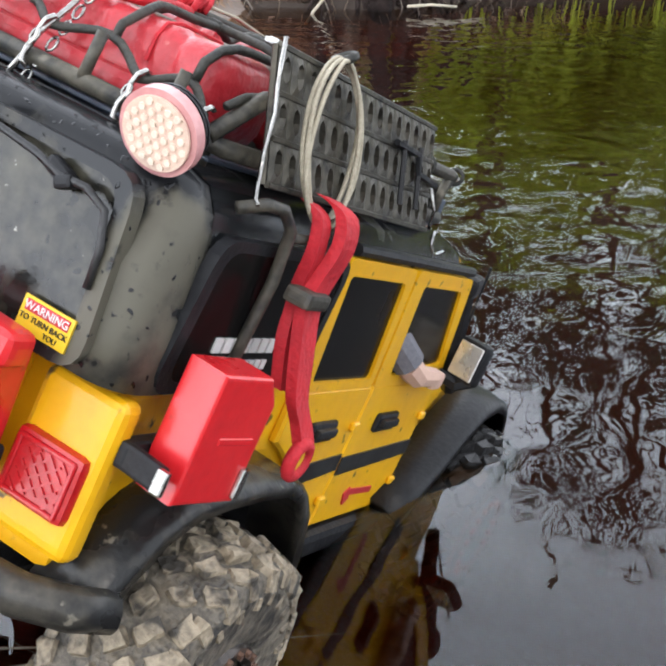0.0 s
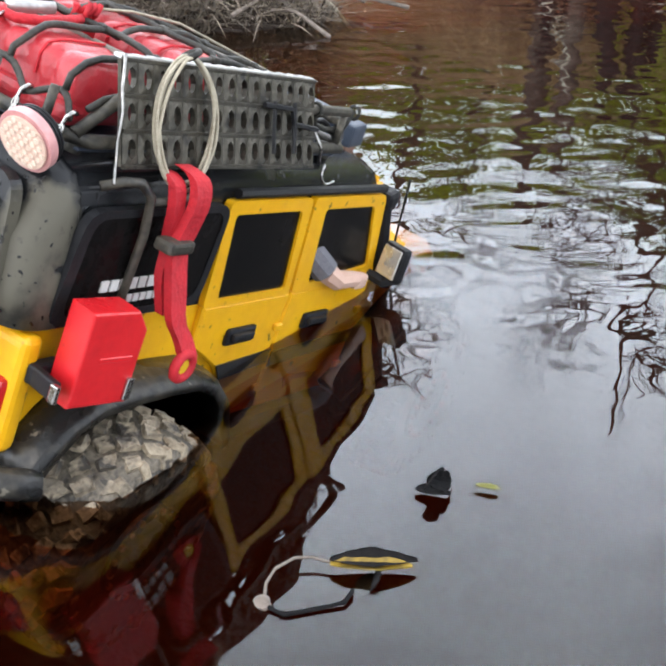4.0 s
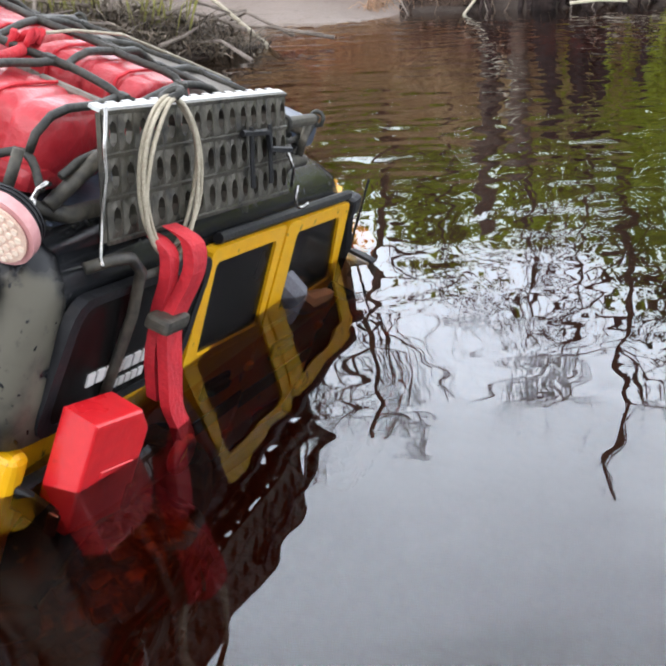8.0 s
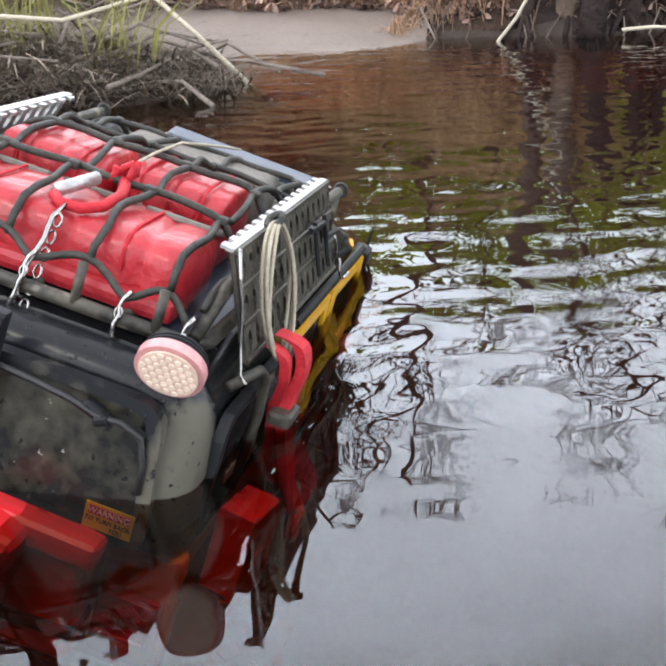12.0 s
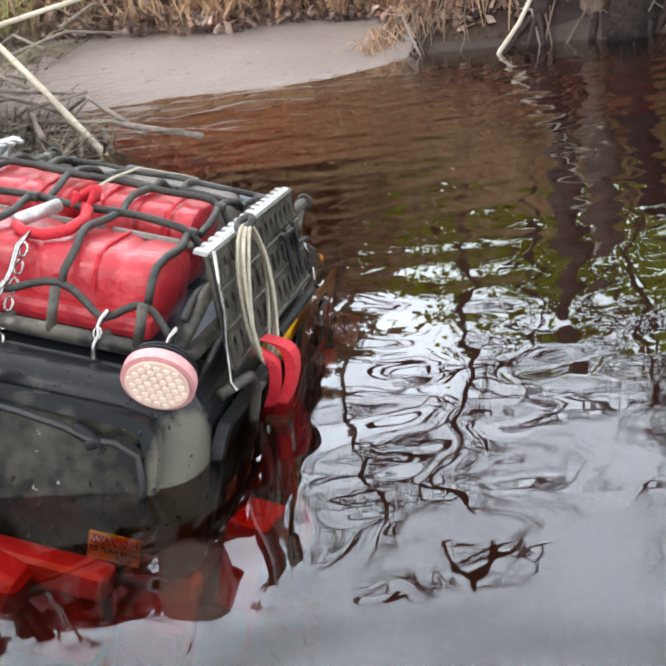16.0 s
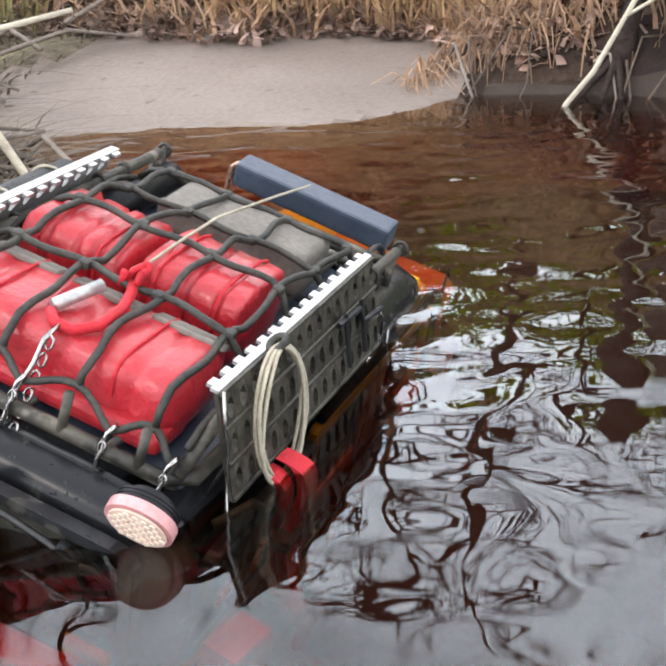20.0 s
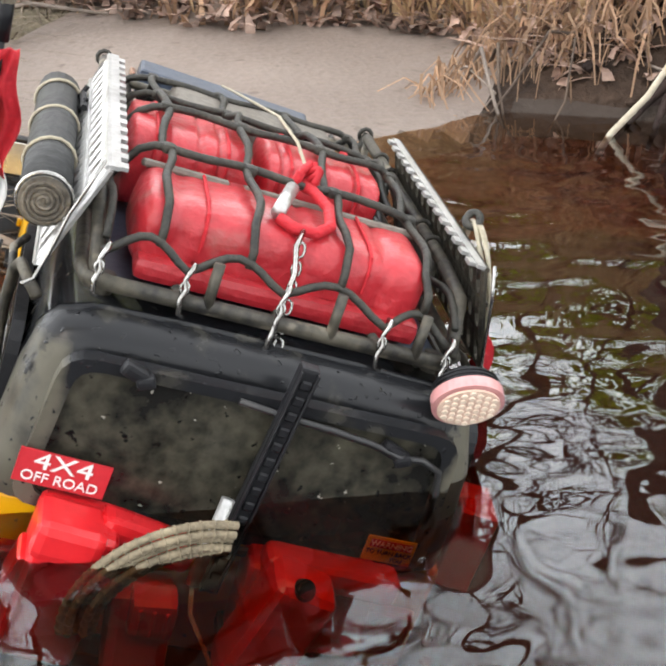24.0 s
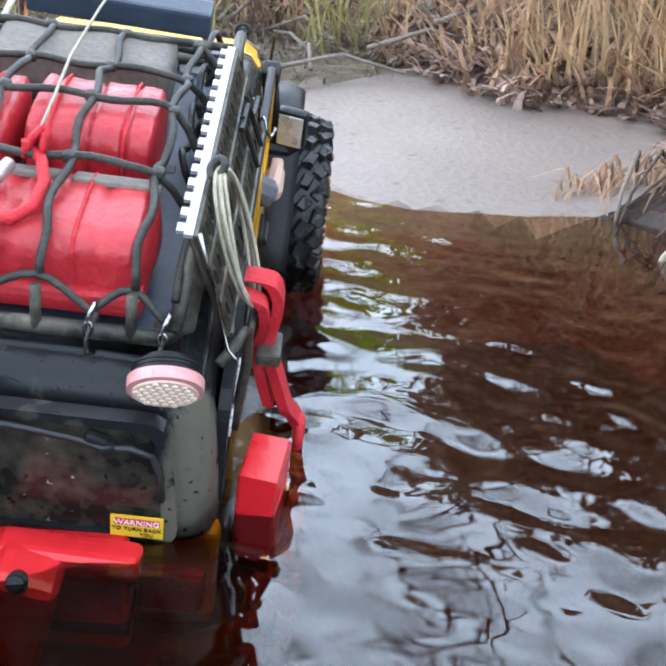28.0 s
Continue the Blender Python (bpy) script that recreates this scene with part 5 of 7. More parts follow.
def perforated(bm, origin, along, up, out, length, height, cols, rows):
    """A pressed plate with rows of oval holes and folded ribs."""
    o, a, u, w = Vector(origin), Vector(along), Vector(up), Vector(out)
    cw, ch = length / cols, height / rows
    for i in range(cols):
        for j in range(rows):
            c = o + a * (cw * (i + 0.5)) + u * (ch * (j + 0.5))
            sq = [(-1, -1), (0, -1), (1, -1), (1, 0), (1, 1), (0, 1), (-1, 1), (-1, 0)]
            rad = [(math.cos(t), math.sin(t)) for t in (math.pi * (1.25 + 0.25 * q) for q in range(8))]
            loops = []
            for off in (0.0, 0.0012):
                outer = [bm.verts.new(c + a * (p * cw * 0.5) + u * (q * ch * 0.5) + w * off) for p, q in sq]
                inner = [bm.verts.new(c + a * (p * cw * 0.26) + u * (q * ch * 0.30) + w * (off + (0.0008 if off else -0.0006))) for p, q in rad]
                loops.append((outer, inner))
            for q in range(8):
                r = (q + 1) % 8
                for outer, inner in loops:
                    bm.faces.new((outer[q], outer[r], inner[r], inner[q]))
                bm.faces.new((loops[0][1][q], loops[0][1][r], loops[1][1][r], loops[1][1][q]))
    bmesh.ops.remove_doubles(bm, verts=bm.verts, dist=0.00005)
    return bm


def build_plates():
    for s in (1, -1):
        p = load("traction_plate", "perforated steel traction plate strapped to the rack" if s > 0 else "bright perforated steel traction plate on the rack", "traction plate", "traction plates")
        m = M_OLIVE if s > 0 else M_ALU
        y0, y1 = -0.1365, 0.0110
        up = Vector((s * -0.0145, 0, 0.0385))
        h = up.length
        upn = up.normalized()
        out = Vector((s * upn.z, 0, -s * upn.x)) if s > 0 else Vector((-upn.z, 0, upn.x))
        base = Vector((s * 0.0818, y0, 0.0015))
        part("sheet", perforated(B(), base, (0, 1, 0), upn, out, y1 - y0, h, 15, 3), m, p)
        ribs = B()
        for f in (0.0, 0.335, 0.667, 1.0):
            a = base + upn * (h * f) + out * 0.0012
            tube(ribs, [a, a + Vector((0, y1 - y0, 0))], 0.0011, 5)
        for y in (0, y1 - y0):
            a = base + Vector((0, y, 0))
            tube(ribs, [a, a + upn * h], 0.0011, 5)
        part("ribs", ribs, m, p)
        comb = B()
        top = base + upn * h
        box(comb, (top.x - s * 0.0012, (y0 + y1) / 2, top.z + 0.0008), (0.0032, y1 - y0, 0.0014))
        n = 15
        for i in range(n):
            yy = y0 + (i + 0.5) * (y1 - y0) / n
            box(comb, (top.x - s * 0.0040, yy, top.z + 0.0004), (0.0030, 0.0050, 0.0014))
        part("notched_edge", comb, M_ALU, p, "bright notched edge")
        latch = B()
        for y in (-0.03, -0.012):
            a = base + Vector((0, y - y0, 0)) + out * 0.004
            tube(latch, [a + upn * 0.006, a + upn * 0.030], 0.0011, 5)
        tube(latch, [base + Vector((0, y, 0)) + upn * z + out * 0.004 for y, z in ((0.098, 0.028), (0.122, 0.027), (0.124, 0.020), (0.146, 0.018))], 0.0014, 5)
        part("strut", latch, M_BLACK, p)
        wire = tube(B(), [(s * 0.070, y0 - 0.001, 0.043), (s * 0.074, y0 - 0.002, 0.030), (s * 0.0765, y0 - 0.001, 0.022), (s * 0.079, y0 - 0.002, 0.010), (s * 0.0825, y0 - 0.002, -0.003), (s * 0.086, y0 - 0.006, -0.004)], 0.0007, 5)
        part("wire_tie", wire, M_CHROME, p, "bent wire tie", smooth=True)
    ring = load("wire_ring", "small chrome hook on the plate's front corner", "hook")
    part("ring", tube(tube(B(), [(0.0805 + 0.0005 * i, 0.0245 + 0.0042 * math.cos(a), -0.0020 + 0.0042 * math.sin(a)) for i, a in enumerate(2 * math.pi * j / 16 for j in range(16))], 0.0008, 5), [(0.077, 0.012, 0.018), (0.080, 0.019, 0.010), (0.0805, 0.021, 0.002)], 0.0008, 5), M_CHROME, ring, smooth=True)
    rope = load("rope_loop", "pale rope looped round the traction plate", "rope")
    for k, (wide, tall, shift) in enumerate(((0.0205, 0.0250, 0.0), (0.0192, 0.0262, 0.0010), (0.0214, 0.0243, -0.0006), (0.0186, 0.0256, -0.0014))):
        pts = []
        for i in range(36):
            a = 2 * math.pi * i / 36
            z = 0.0455 - tall * (1 - math.sin(a))
            pinch = 1 - 0.25 * max(0.0, math.sin(a)) ** 3
            y = -0.1005 + shift * (1 - math.sin(a)) + wide * math.cos(a) * pinch + 0.0007 * math.sin(3 * a + 2 * k)
            pts.append((0.0860 - 0.32 * z + 0.0009 * k + 0.0006 * math.sin(2 * a + k), y, z))
        part("turn", tube(B(), pts, 0.0008, 6, True), M_ROPE, rope, smooth=True)
    part("tie", tube(B(), [(0.0715 + 0.0026 * math.cos(a), -0.099 + 0.003 * math.sin(a), 0.0460 + 0.0022 * math.sin(a + 0.6)) for a in (2 * math.pi * i / 14 for i in range(14))], 0.0016, 6, True), M_NET, rope, smooth=True)


def build_straps():
    for s in (1,):
        st = load("tow_strap", "red webbing tow strap folded and buckled at the side", "strap", "tow straps")
        def band(pts, w, th=0.0042):
            pts = [(x, y + float(np.interp(z, [-0.07, 0.004], [0.003, -0.003])), z, tw) for x, y, z, tw in pts]
            bm = B()
            rings = []
            fine = []
            for q0, q1, q2, q3 in zip(pts[:1] + pts[:-2], pts[:-1], pts[1:], pts[2:] + pts[-1:]):
                for u in (0.0, 0.25, 0.5, 0.75):
                    fine.append(tuple(0.5 * (2 * b1 + (c1 - a1) * u + (2 * a1 - 5 * b1 + 4 * c1 - d1) * u * u + (3 * b1 - a1 - 3 * c1 + d1) * u ** 3) for a1, b1, c1, d1 in zip(q0, q1, q2, q3)))
            for (x, y, z, tw) in fine + pts[-1:]:
                c = Vector((s * x, y, z))
                d = Vector((s * math.sin(tw) * 0.6, math.cos(tw), 0)) * (w / 2)
                o = Vector((s * th / 2, 0, 0))
                rings.append([c - d - o, c + d - o, c + d + o, c - d + o])
            return loft(bm, rings)
        fold1 = [(0.0870, -0.098, 0.004, 0.1), (0.0950, -0.0975, 0.0015, 0.1), (0.0985, -0.098, -0.008, 0.0), (0.0970, -0.100, -0.022, 0.1), (0.0975, -0.103, -0.030, 0.1), (0.1020, -0.1035, -0.045, 0.1), (0.1060, -0.103, -0.058, 0.0), (0.1090, -0.0985, -0.066, 0.0), (0.1120, -0.0960, -0.0730, 0.0)]
        fold2 = [(0.0865, -0.112, 0.001, -0.2), (0.0930, -0.113, -0.002, -0.2), (0.0950, -0.112, -0.012, -0.2), (0.0935, -0.108, -0.024, 0), (0.0940, -0.107, -0.032, 0.0), (0.0965, -0.1095, -0.042, 0.1), (0.0990, -0.1085, -0.052, 0.1), (0.1005, -0.1075, -0.058, 0.1)]
        part("webbing", band(fold1, 0.0100), M_STRAP, st)
        part("webbing", band([(x - 0.0012, y + 0.0055, z, w) for x, y, z, w in fold2], 0.0085), M_STRAP, st)
        part("buckle", box(B(), (s * 0.0968, -0.1055, -0.0270), (0.0100, 0.0165, 0.0058), (0, 0, 0), bevel=0.0018), M_RACK, st, "grey buckle")
        eye = tube(B(), [(s * 0.1130, -0.0950 + 0.0058 * math.cos(a), -0.0775 + 0.0058 * math.sin(a)) for a in (2 * math.pi * i / 20 for i in range(20))], 0.0024, 8, True)
        part("eye", eye, M_STRAP, st, "red shackle eye", smooth=True)
        part("eye_disc", disc(B(), (s * 0.1120, -0.0950, -0.0775), (1, 0, 0), 0.0036, 0.003, 16), M_LABEL_Y, st)


def jerrycan(bm, c, size, rot):
    w, d, h = size
    outline = [(-w / 2, -h / 2), (w / 2, -h / 2), (w / 2, h * 0.30), (w * 0.28, h / 2), (-w / 2, h / 2)]
    before = set(bm.verts)
    solid(bm, outline, -d / 2, d / 2, 1, min(w, d) * 0.10, 3)
    bmesh.ops.transform(bm, matrix=pose(*c, *rot), verts=[v for v in bm.verts if v not in before])
    return bm


def build_cans():
    can = load("side_fuel_can", "red plastic fuel can strapped on the rear corner", "fuel can", "fuel cans")
    part("can_body", jerrycan(B(), (0.1005, -0.1390, -0.0700), (0.0310, 0.0150, 0.0420), (0, 0, 82)), M_RED, can)
    part("bracket", box(box(B(), (0.0955, -0.1610, -0.0830), (0.0170, 0.0035, 0.0085), (0, 0, -10), bevel=0.0012), (0.0875, -0.150, -0.0830), (0.006, 0.024, 0.0085), bevel=0.0015), M_BLACK, can)
    part("clasp", box(B(), (0.1040, -0.1640, -0.0830), (0.0040, 0.0026, 0.0080), bevel=0.0008), M_CHROME, can)
    part("clasp", box(B(), (0.1105, -0.1265, -0.0840), (0.0020, 0.0040, 0.0100), bevel=0.0006), M_CHROME, can, "worn steel clip")
    part("rib", box(B(), (0.1078, -0.1375, -0.0700), (0.0016, 0.0180, 0.0030), (0, 0, -8), bevel=0.0006, seg=1), M_RED, can)
    # two cans hung on the tailgate, neck outwards
    can = load("rear_fuel_can", "red plastic fuel can hung on the tailgate beside the rope coil", "fuel can", "fuel cans")
    part("can_body", box(B(), (-0.0530, -0.1860, -0.0850), (0.0270, 0.0240, 0.0540), (0, 4, 0), bevel=0.0045, seg=3), M_RED, can)
    part("shoulder", box(box(B(), (-0.0540, -0.1900, -0.0635), (0.0230, 0.0200, 0.0140), (0, 6, 0), bevel=0.0035), (-0.0665, -0.1880, -0.0800), (0.0060, 0.0150, 0.0150), (0, 14, 0), bevel=0.002), M_RED, can)
    part("handle", box(B(), (-0.0285, -0.1850, -0.0640), (0.0340, 0.0120, 0.0110), (0, 11, 0), bevel=0.0035), M_RED, can)
    part("neck", box(B(), (-0.0230, -0.1895, -0.0960), (0.0220, 0.0170, 0.0360), (0, -8, 0), bevel=0.004), M_RED, can)
    cap = part("cap", box(B(), (-0.0215, -0.1975, -0.0830), (0.0155, 0.0120, 0.0165), (8, -6, 0), bevel=0.0028), M_RED, can, "square red screw cap")
    for dx in (-0.0045, 0.0, 0.0045):
        part("grip_rib", box(B(), (-0.0215 + dx, -0.2032, -0.0835), (0.0016, 0.0022, 0.0120), (8, -6, 0), bevel=0.0005, seg=1), M_RED, cap)
    can = load("rear_fuel_can", "red plastic fuel can hung low on the tailgate, neck under water", "fuel can", "fuel cans")
    part("can_body", box(B(), (0.0330, -0.1800, -0.0880), (0.0480, 0.0170, 0.0500), (0, -3, 0), bevel=0.004, seg=3), M_RED, can)
    part("handle", box(B(), (0.0365, -0.1865, -0.0635), (0.0500, 0.0130, 0.0110), (0, 2, 0), bevel=0.004, seg=3), M_RED, can)
    part("neck", box(B(), (0.0205, -0.1955, -0.0830), (0.0240, 0.0220, 0.0500), (4, 11, 0), bevel=0.006, seg=3), M_RED, can)
    part("cap", disc(disc(B(), (0.0225, -0.2035, -0.0600), (0.1, -0.8, 0.6), 0.0038, 0.005, 16), (0.0225, -0.2060, -0.0580), (0.1, -0.8, 0.6), 0.0030, 0.003, 8), M_BLACK, can, "black screw plug")
    part("strap", box(B(), (0.0330, -0.1800, -0.1000), (0.0505, 0.0195, 0.0060), (0, -3, 0), bevel=0.001, seg=1), M_BLACK, can)
    hose = load("rope_coil", "tan ribbed rope coiled over the rear cans", "rope")
    for k in range(5):
        pts = []
        for i in range(40):
            a = math.radians(192 - 104 * i / 39)
            r = 0.0335 + 0.0026 * k
            pts.append((-0.006 + r * math.cos(a), -0.1990 - 0.0014 * (k % 2) - 0.004 * math.sin(math.pi * i / 39), -0.0870 + r * math.sin(a)))
        coil = part("turn", tube(B(), pts, 0.0014, 7), M_COIL, hose, smooth=True)
        twist = B()
        for i in range(1, 39, 2):
            p, q = Vector(pts[i]), (Vector(pts[i + 1]) - Vector(pts[i - 1])).normalized()
            u = q.orthogonal().normalized()
            w = q.cross(u)
            tube(twist, [p + (u * math.cos(v) + w * math.sin(v)) * 0.00145 + q * 0.0005 * math.sin(v) for v in (2 * math.pi * j / 7 for j in range(7))], 0.0004, 4, True)
        tagged(part("lay", twist, M_COIL, coil), kind="stuff")
    pipe = load("steel_pipe", "short bright steel pipe standing behind the rear window", "pipe")
    part("pipe_tube", tube(B(), [(-0.0125, -0.2000, -0.0680), (-0.0085, -0.1920, -0.0385)], 0.0023, 12), M_ALU, pipe, smooth=True)
    part("cord", tube(B(), [(-0.0125, -0.201, -0.0680), (-0.0110, -0.205, -0.0760), (-0.006, -0.207, -0.083), (-0.001, -0.208, -0.090), (0.002, -0.209, -0.095)], 0.0008, 5), M_ROPE, pipe, smooth=True)


def build_left_side():
    tarp = load("rolled_tarp", "dark rolled tarpaulin lashed outside the traction plate", "tarpaulin")
    lie = [(-0.0850, -0.130, 0.0215), (-0.0852, -0.085, 0.0212), (-0.0850, -0.040, 0.0216), (-0.0850, 0.004, 0.0208)]
    bm = tube(B(), lie, 0.0088, 18)
    for q in bm.verts:
        q.co += Vector((noise.noise(q.co * 60), 0, noise.noise(q.co * 60 + Vector((5, 0, 0))))) * 0.0008
    part("roll", bm, M_TARP, tarp, smooth=True)
    spiral = B()
    disc(spiral, (-0.0850, -0.1302, 0.0215), (0, -1, 0), 0.0086, 0.0012, 24)
    turns = [(-0.0850 + (0.0012 + 0.0066 * i / 60) * math.cos(i * 0.42), -0.1312, 0.0215 + (0.0012 + 0.0066 * i / 60) * math.sin(i * 0.42)) for i in range(61)]
    tube(spiral, turns, 0.0006, 5)
    part("roll_end", spiral, M_SIDEWALL, tarp, "mottled muddy rolled end")
    part("end_cord", tube(B(), [(-0.0850 + 0.0091 * math.cos(q), -0.1285, 0.0215 + 0.0091 * math.sin(q)) for q in (2 * math.pi * i / 22 for i in range(22))], 0.0009, 6, True), M_CHROME, tarp, "bright wire round the end", smooth=True)
    for y in (-0.090, -0.050, -0.012):
        part("lashing", tube(B(), [(-0.0850 + 0.0093 * math.cos(q), y + 0.0010 * math.sin(2 * q), 0.0213 + 0.0093 * math.sin(q)) for q in (2 * math.pi * i / 18 for i in range(18))], 0.0008, 5, True), M_ROPE, tarp, "pale cord lashing", smooth=True)

    # a swinging pole with narrow strips of cloth, its foot at the rear corner
    flag = thing("flag_pole", "thin dark pole with yellow, white and red cloth strips", "flag")
    part("pole", tube(B(), [(0, 0, 0), (0.0005, -0.010, 0.055), (0.002, -0.025, 0.128)], 0.0012, 8), M_BLACK, flag, smooth=True)
    part("cap", tube(B(), [(0.0018, -0.0235, 0.128), (0.002, -0.025, 0.140)], 0.0024, 10), M_BLACK, flag, "dark tube end", smooth=True)
    part("cap_ring", tube(B(), [(0.0019, -0.0246, 0.1385), (0.002, -0.0252, 0.1410)], 0.0026, 10), M_RACK, flag)

    def strip(mtl, top, low, w0, w1, n, seed, label):
        rings = []
        for i in range(n):
            t = i / (n - 1)
            c = Vector(top).lerp(Vector(low), t) + Vector((0.0012 * math.sin(i * 0.7 + seed), 0.0015 * math.cos(i * 0.5 + seed), 0))
            turn = 0.5 * math.sin(i * 0.35 + seed)
            w = (w0 + (w1 - w0) * math.sin(math.pi * min(1.0, t + 0.08))) * 0.5
            ring = []
            for j in range(9):
                u = j / 8 * 2 - 1
                ring.append(c + Vector((math.cos(turn) * u * w, math.sin(turn) * u * w + 0.0016 * math.sin(u * 5 + seed + i * 0.3), 0)))
            thick = Vector((0, 0.0009, 0))
            rings.append([q - thick for q in ring] + [q + thick for q in ring[::-1]])
        part("cloth", loft(B(), rings), mtl, flag, label, smooth=True)
    strip(M_LABEL_Y, (-0.0030, -0.021, 0.122), (-0.0080, 0.0, 0.010), 0.0045, 0.0105, 30, 1, "yellow cloth strip")
    strip(M_LABEL_Y, (-0.0010, -0.016, 0.088), (-0.0030, 0.003, 0.004), 0.0020, 0.0065, 22, 4, "narrow yellow cloth strip")
    strip(M_STRAP, (0.0035, -0.023, 0.126), (0.0060, -0.015, 0.088), 0.0040, 0.0095, 16, 2, "faded red cloth strip")
    strip(M_WHITE, (0.0015, -0.019, 0.104), (0.0065, -0.010, 0.058), 0.0035, 0.0085, 18, 3, "white cloth strip")
    hook = load("shackle", "small red shackle hanging at the hardtop's edge", "shackle")
    part("bow", tube(B(), [(-0.1000, -0.156, -0.034), (-0.1015, -0.160, -0.042), (-0.1000, -0.163, -0.050), (-0.0965, -0.163, -0.052), (-0.0945, -0.160, -0.044), (-0.0960, -0.156, -0.035)], 0.0018, 8), M_STRAP, hook, smooth=True)
    part("pin", tube(B(), [(-0.1030, -0.156, -0.033), (-0.0930, -0.156, -0.035)], 0.0014, 8), M_CHROME, hook, smooth=True)
    for k in range(3):
        part("cord", tube(B(), [(-0.0950, -0.120 - 0.004 * k, 0.000 - 0.004 * k), (-0.0985 - 0.001 * k, -0.140, -0.018), (-0.0985, -0.156, -0.034)], 0.0008, 5), M_ROPE if k else M_RUBBER, hook, smooth=True)
    doll = load("driver_doll", "grey-sleeved toy driver's arm resting on the window edge", "doll")
    d = B()
    tube(d, [(0.070, 0.048, -0.046), (0.079, 0.054, -0.052), (0.086, 0.061, -0.0585)], 0.0085, 9, taper=0.0078)
    n_cloth = len(d.faces)
    tube(d, [(0.085, 0.060, -0.0580), (0.0885, 0.072, -0.0635), (0.0895, 0.092, -0.0640)], 0.0068, 9, taper=0.0048)
    box(d, (0.0895, 0.097, -0.0655), (0.007, 0.014, 0.009), bevel=0.0025)
    d.faces.ensure_lookup_table()
    for i, f in enumerate(d.faces):
        f.material_index = 0 if i < n_cloth else 1
    ob = mesh_object("arm", d, [M_CLOTH, M_SKIN])
    ob.parent = doll
    return flag


build_bags()
build_net()
build_shackle()
build_plates()
build_straps()
build_cans()
FLAG = build_left_side()
FLAG_FOOT = (-0.0990, -0.1640, -0.0440)
# ---- plants and bank ----


def ground_z(x, y):
    return float(ground_height(np.array([x]), np.array([y]))[0])


def blades(rows):
    """Thin bent blades from rows of root, height, width, lean direction, lean amount."""
    v, f = [], []
    for (x, y, z, h, w, a, lean) in rows:
        dx, dy = math.cos(a), math.sin(a)
        sx, sy = -dy * w / 2, dx * w / 2
        i = len(v)
        for t in (0.0, 0.4, 0.75):
            o = lean * t * t * h
            k = 1 - 0.55 * t
            px, py, pz = x + dx * o, y + dy * o, z + h * t * (1 - 0.25 * lean * t)
            v += [(px - sx * k, py - sy * k, pz), (px + sx * k, py + sy * k, pz)]
        v.append((x + dx * lean * h, y + dy * lean * h, z + h * (1 - 0.25 * lean)))
        f += [(i, i + 1, i + 3, i + 2), (i + 2, i + 3, i + 5, i + 4), (i + 4, i + 5, i + 6)]
    return v, f


def stuff(name, v, f, material, label, category):
    me = bpy.data.meshes.new(name)
    me.from_pydata(v, [], f)
    me.materials.append(material)
    return tagged(new(name, me), label, category, kind="stuff")


def scatter(n, xr, yr, keep):
    px, py = np.random.uniform(*xr, n), np.random.uniform(*yr, n)
    d = shore_distance(px, py)
    ok = keep(px, py, d)
    z = ground_height(px, py)
    return [(float(a), float(b), float(c)) for a, b, c, o in zip(px, py, z, ok) if o]


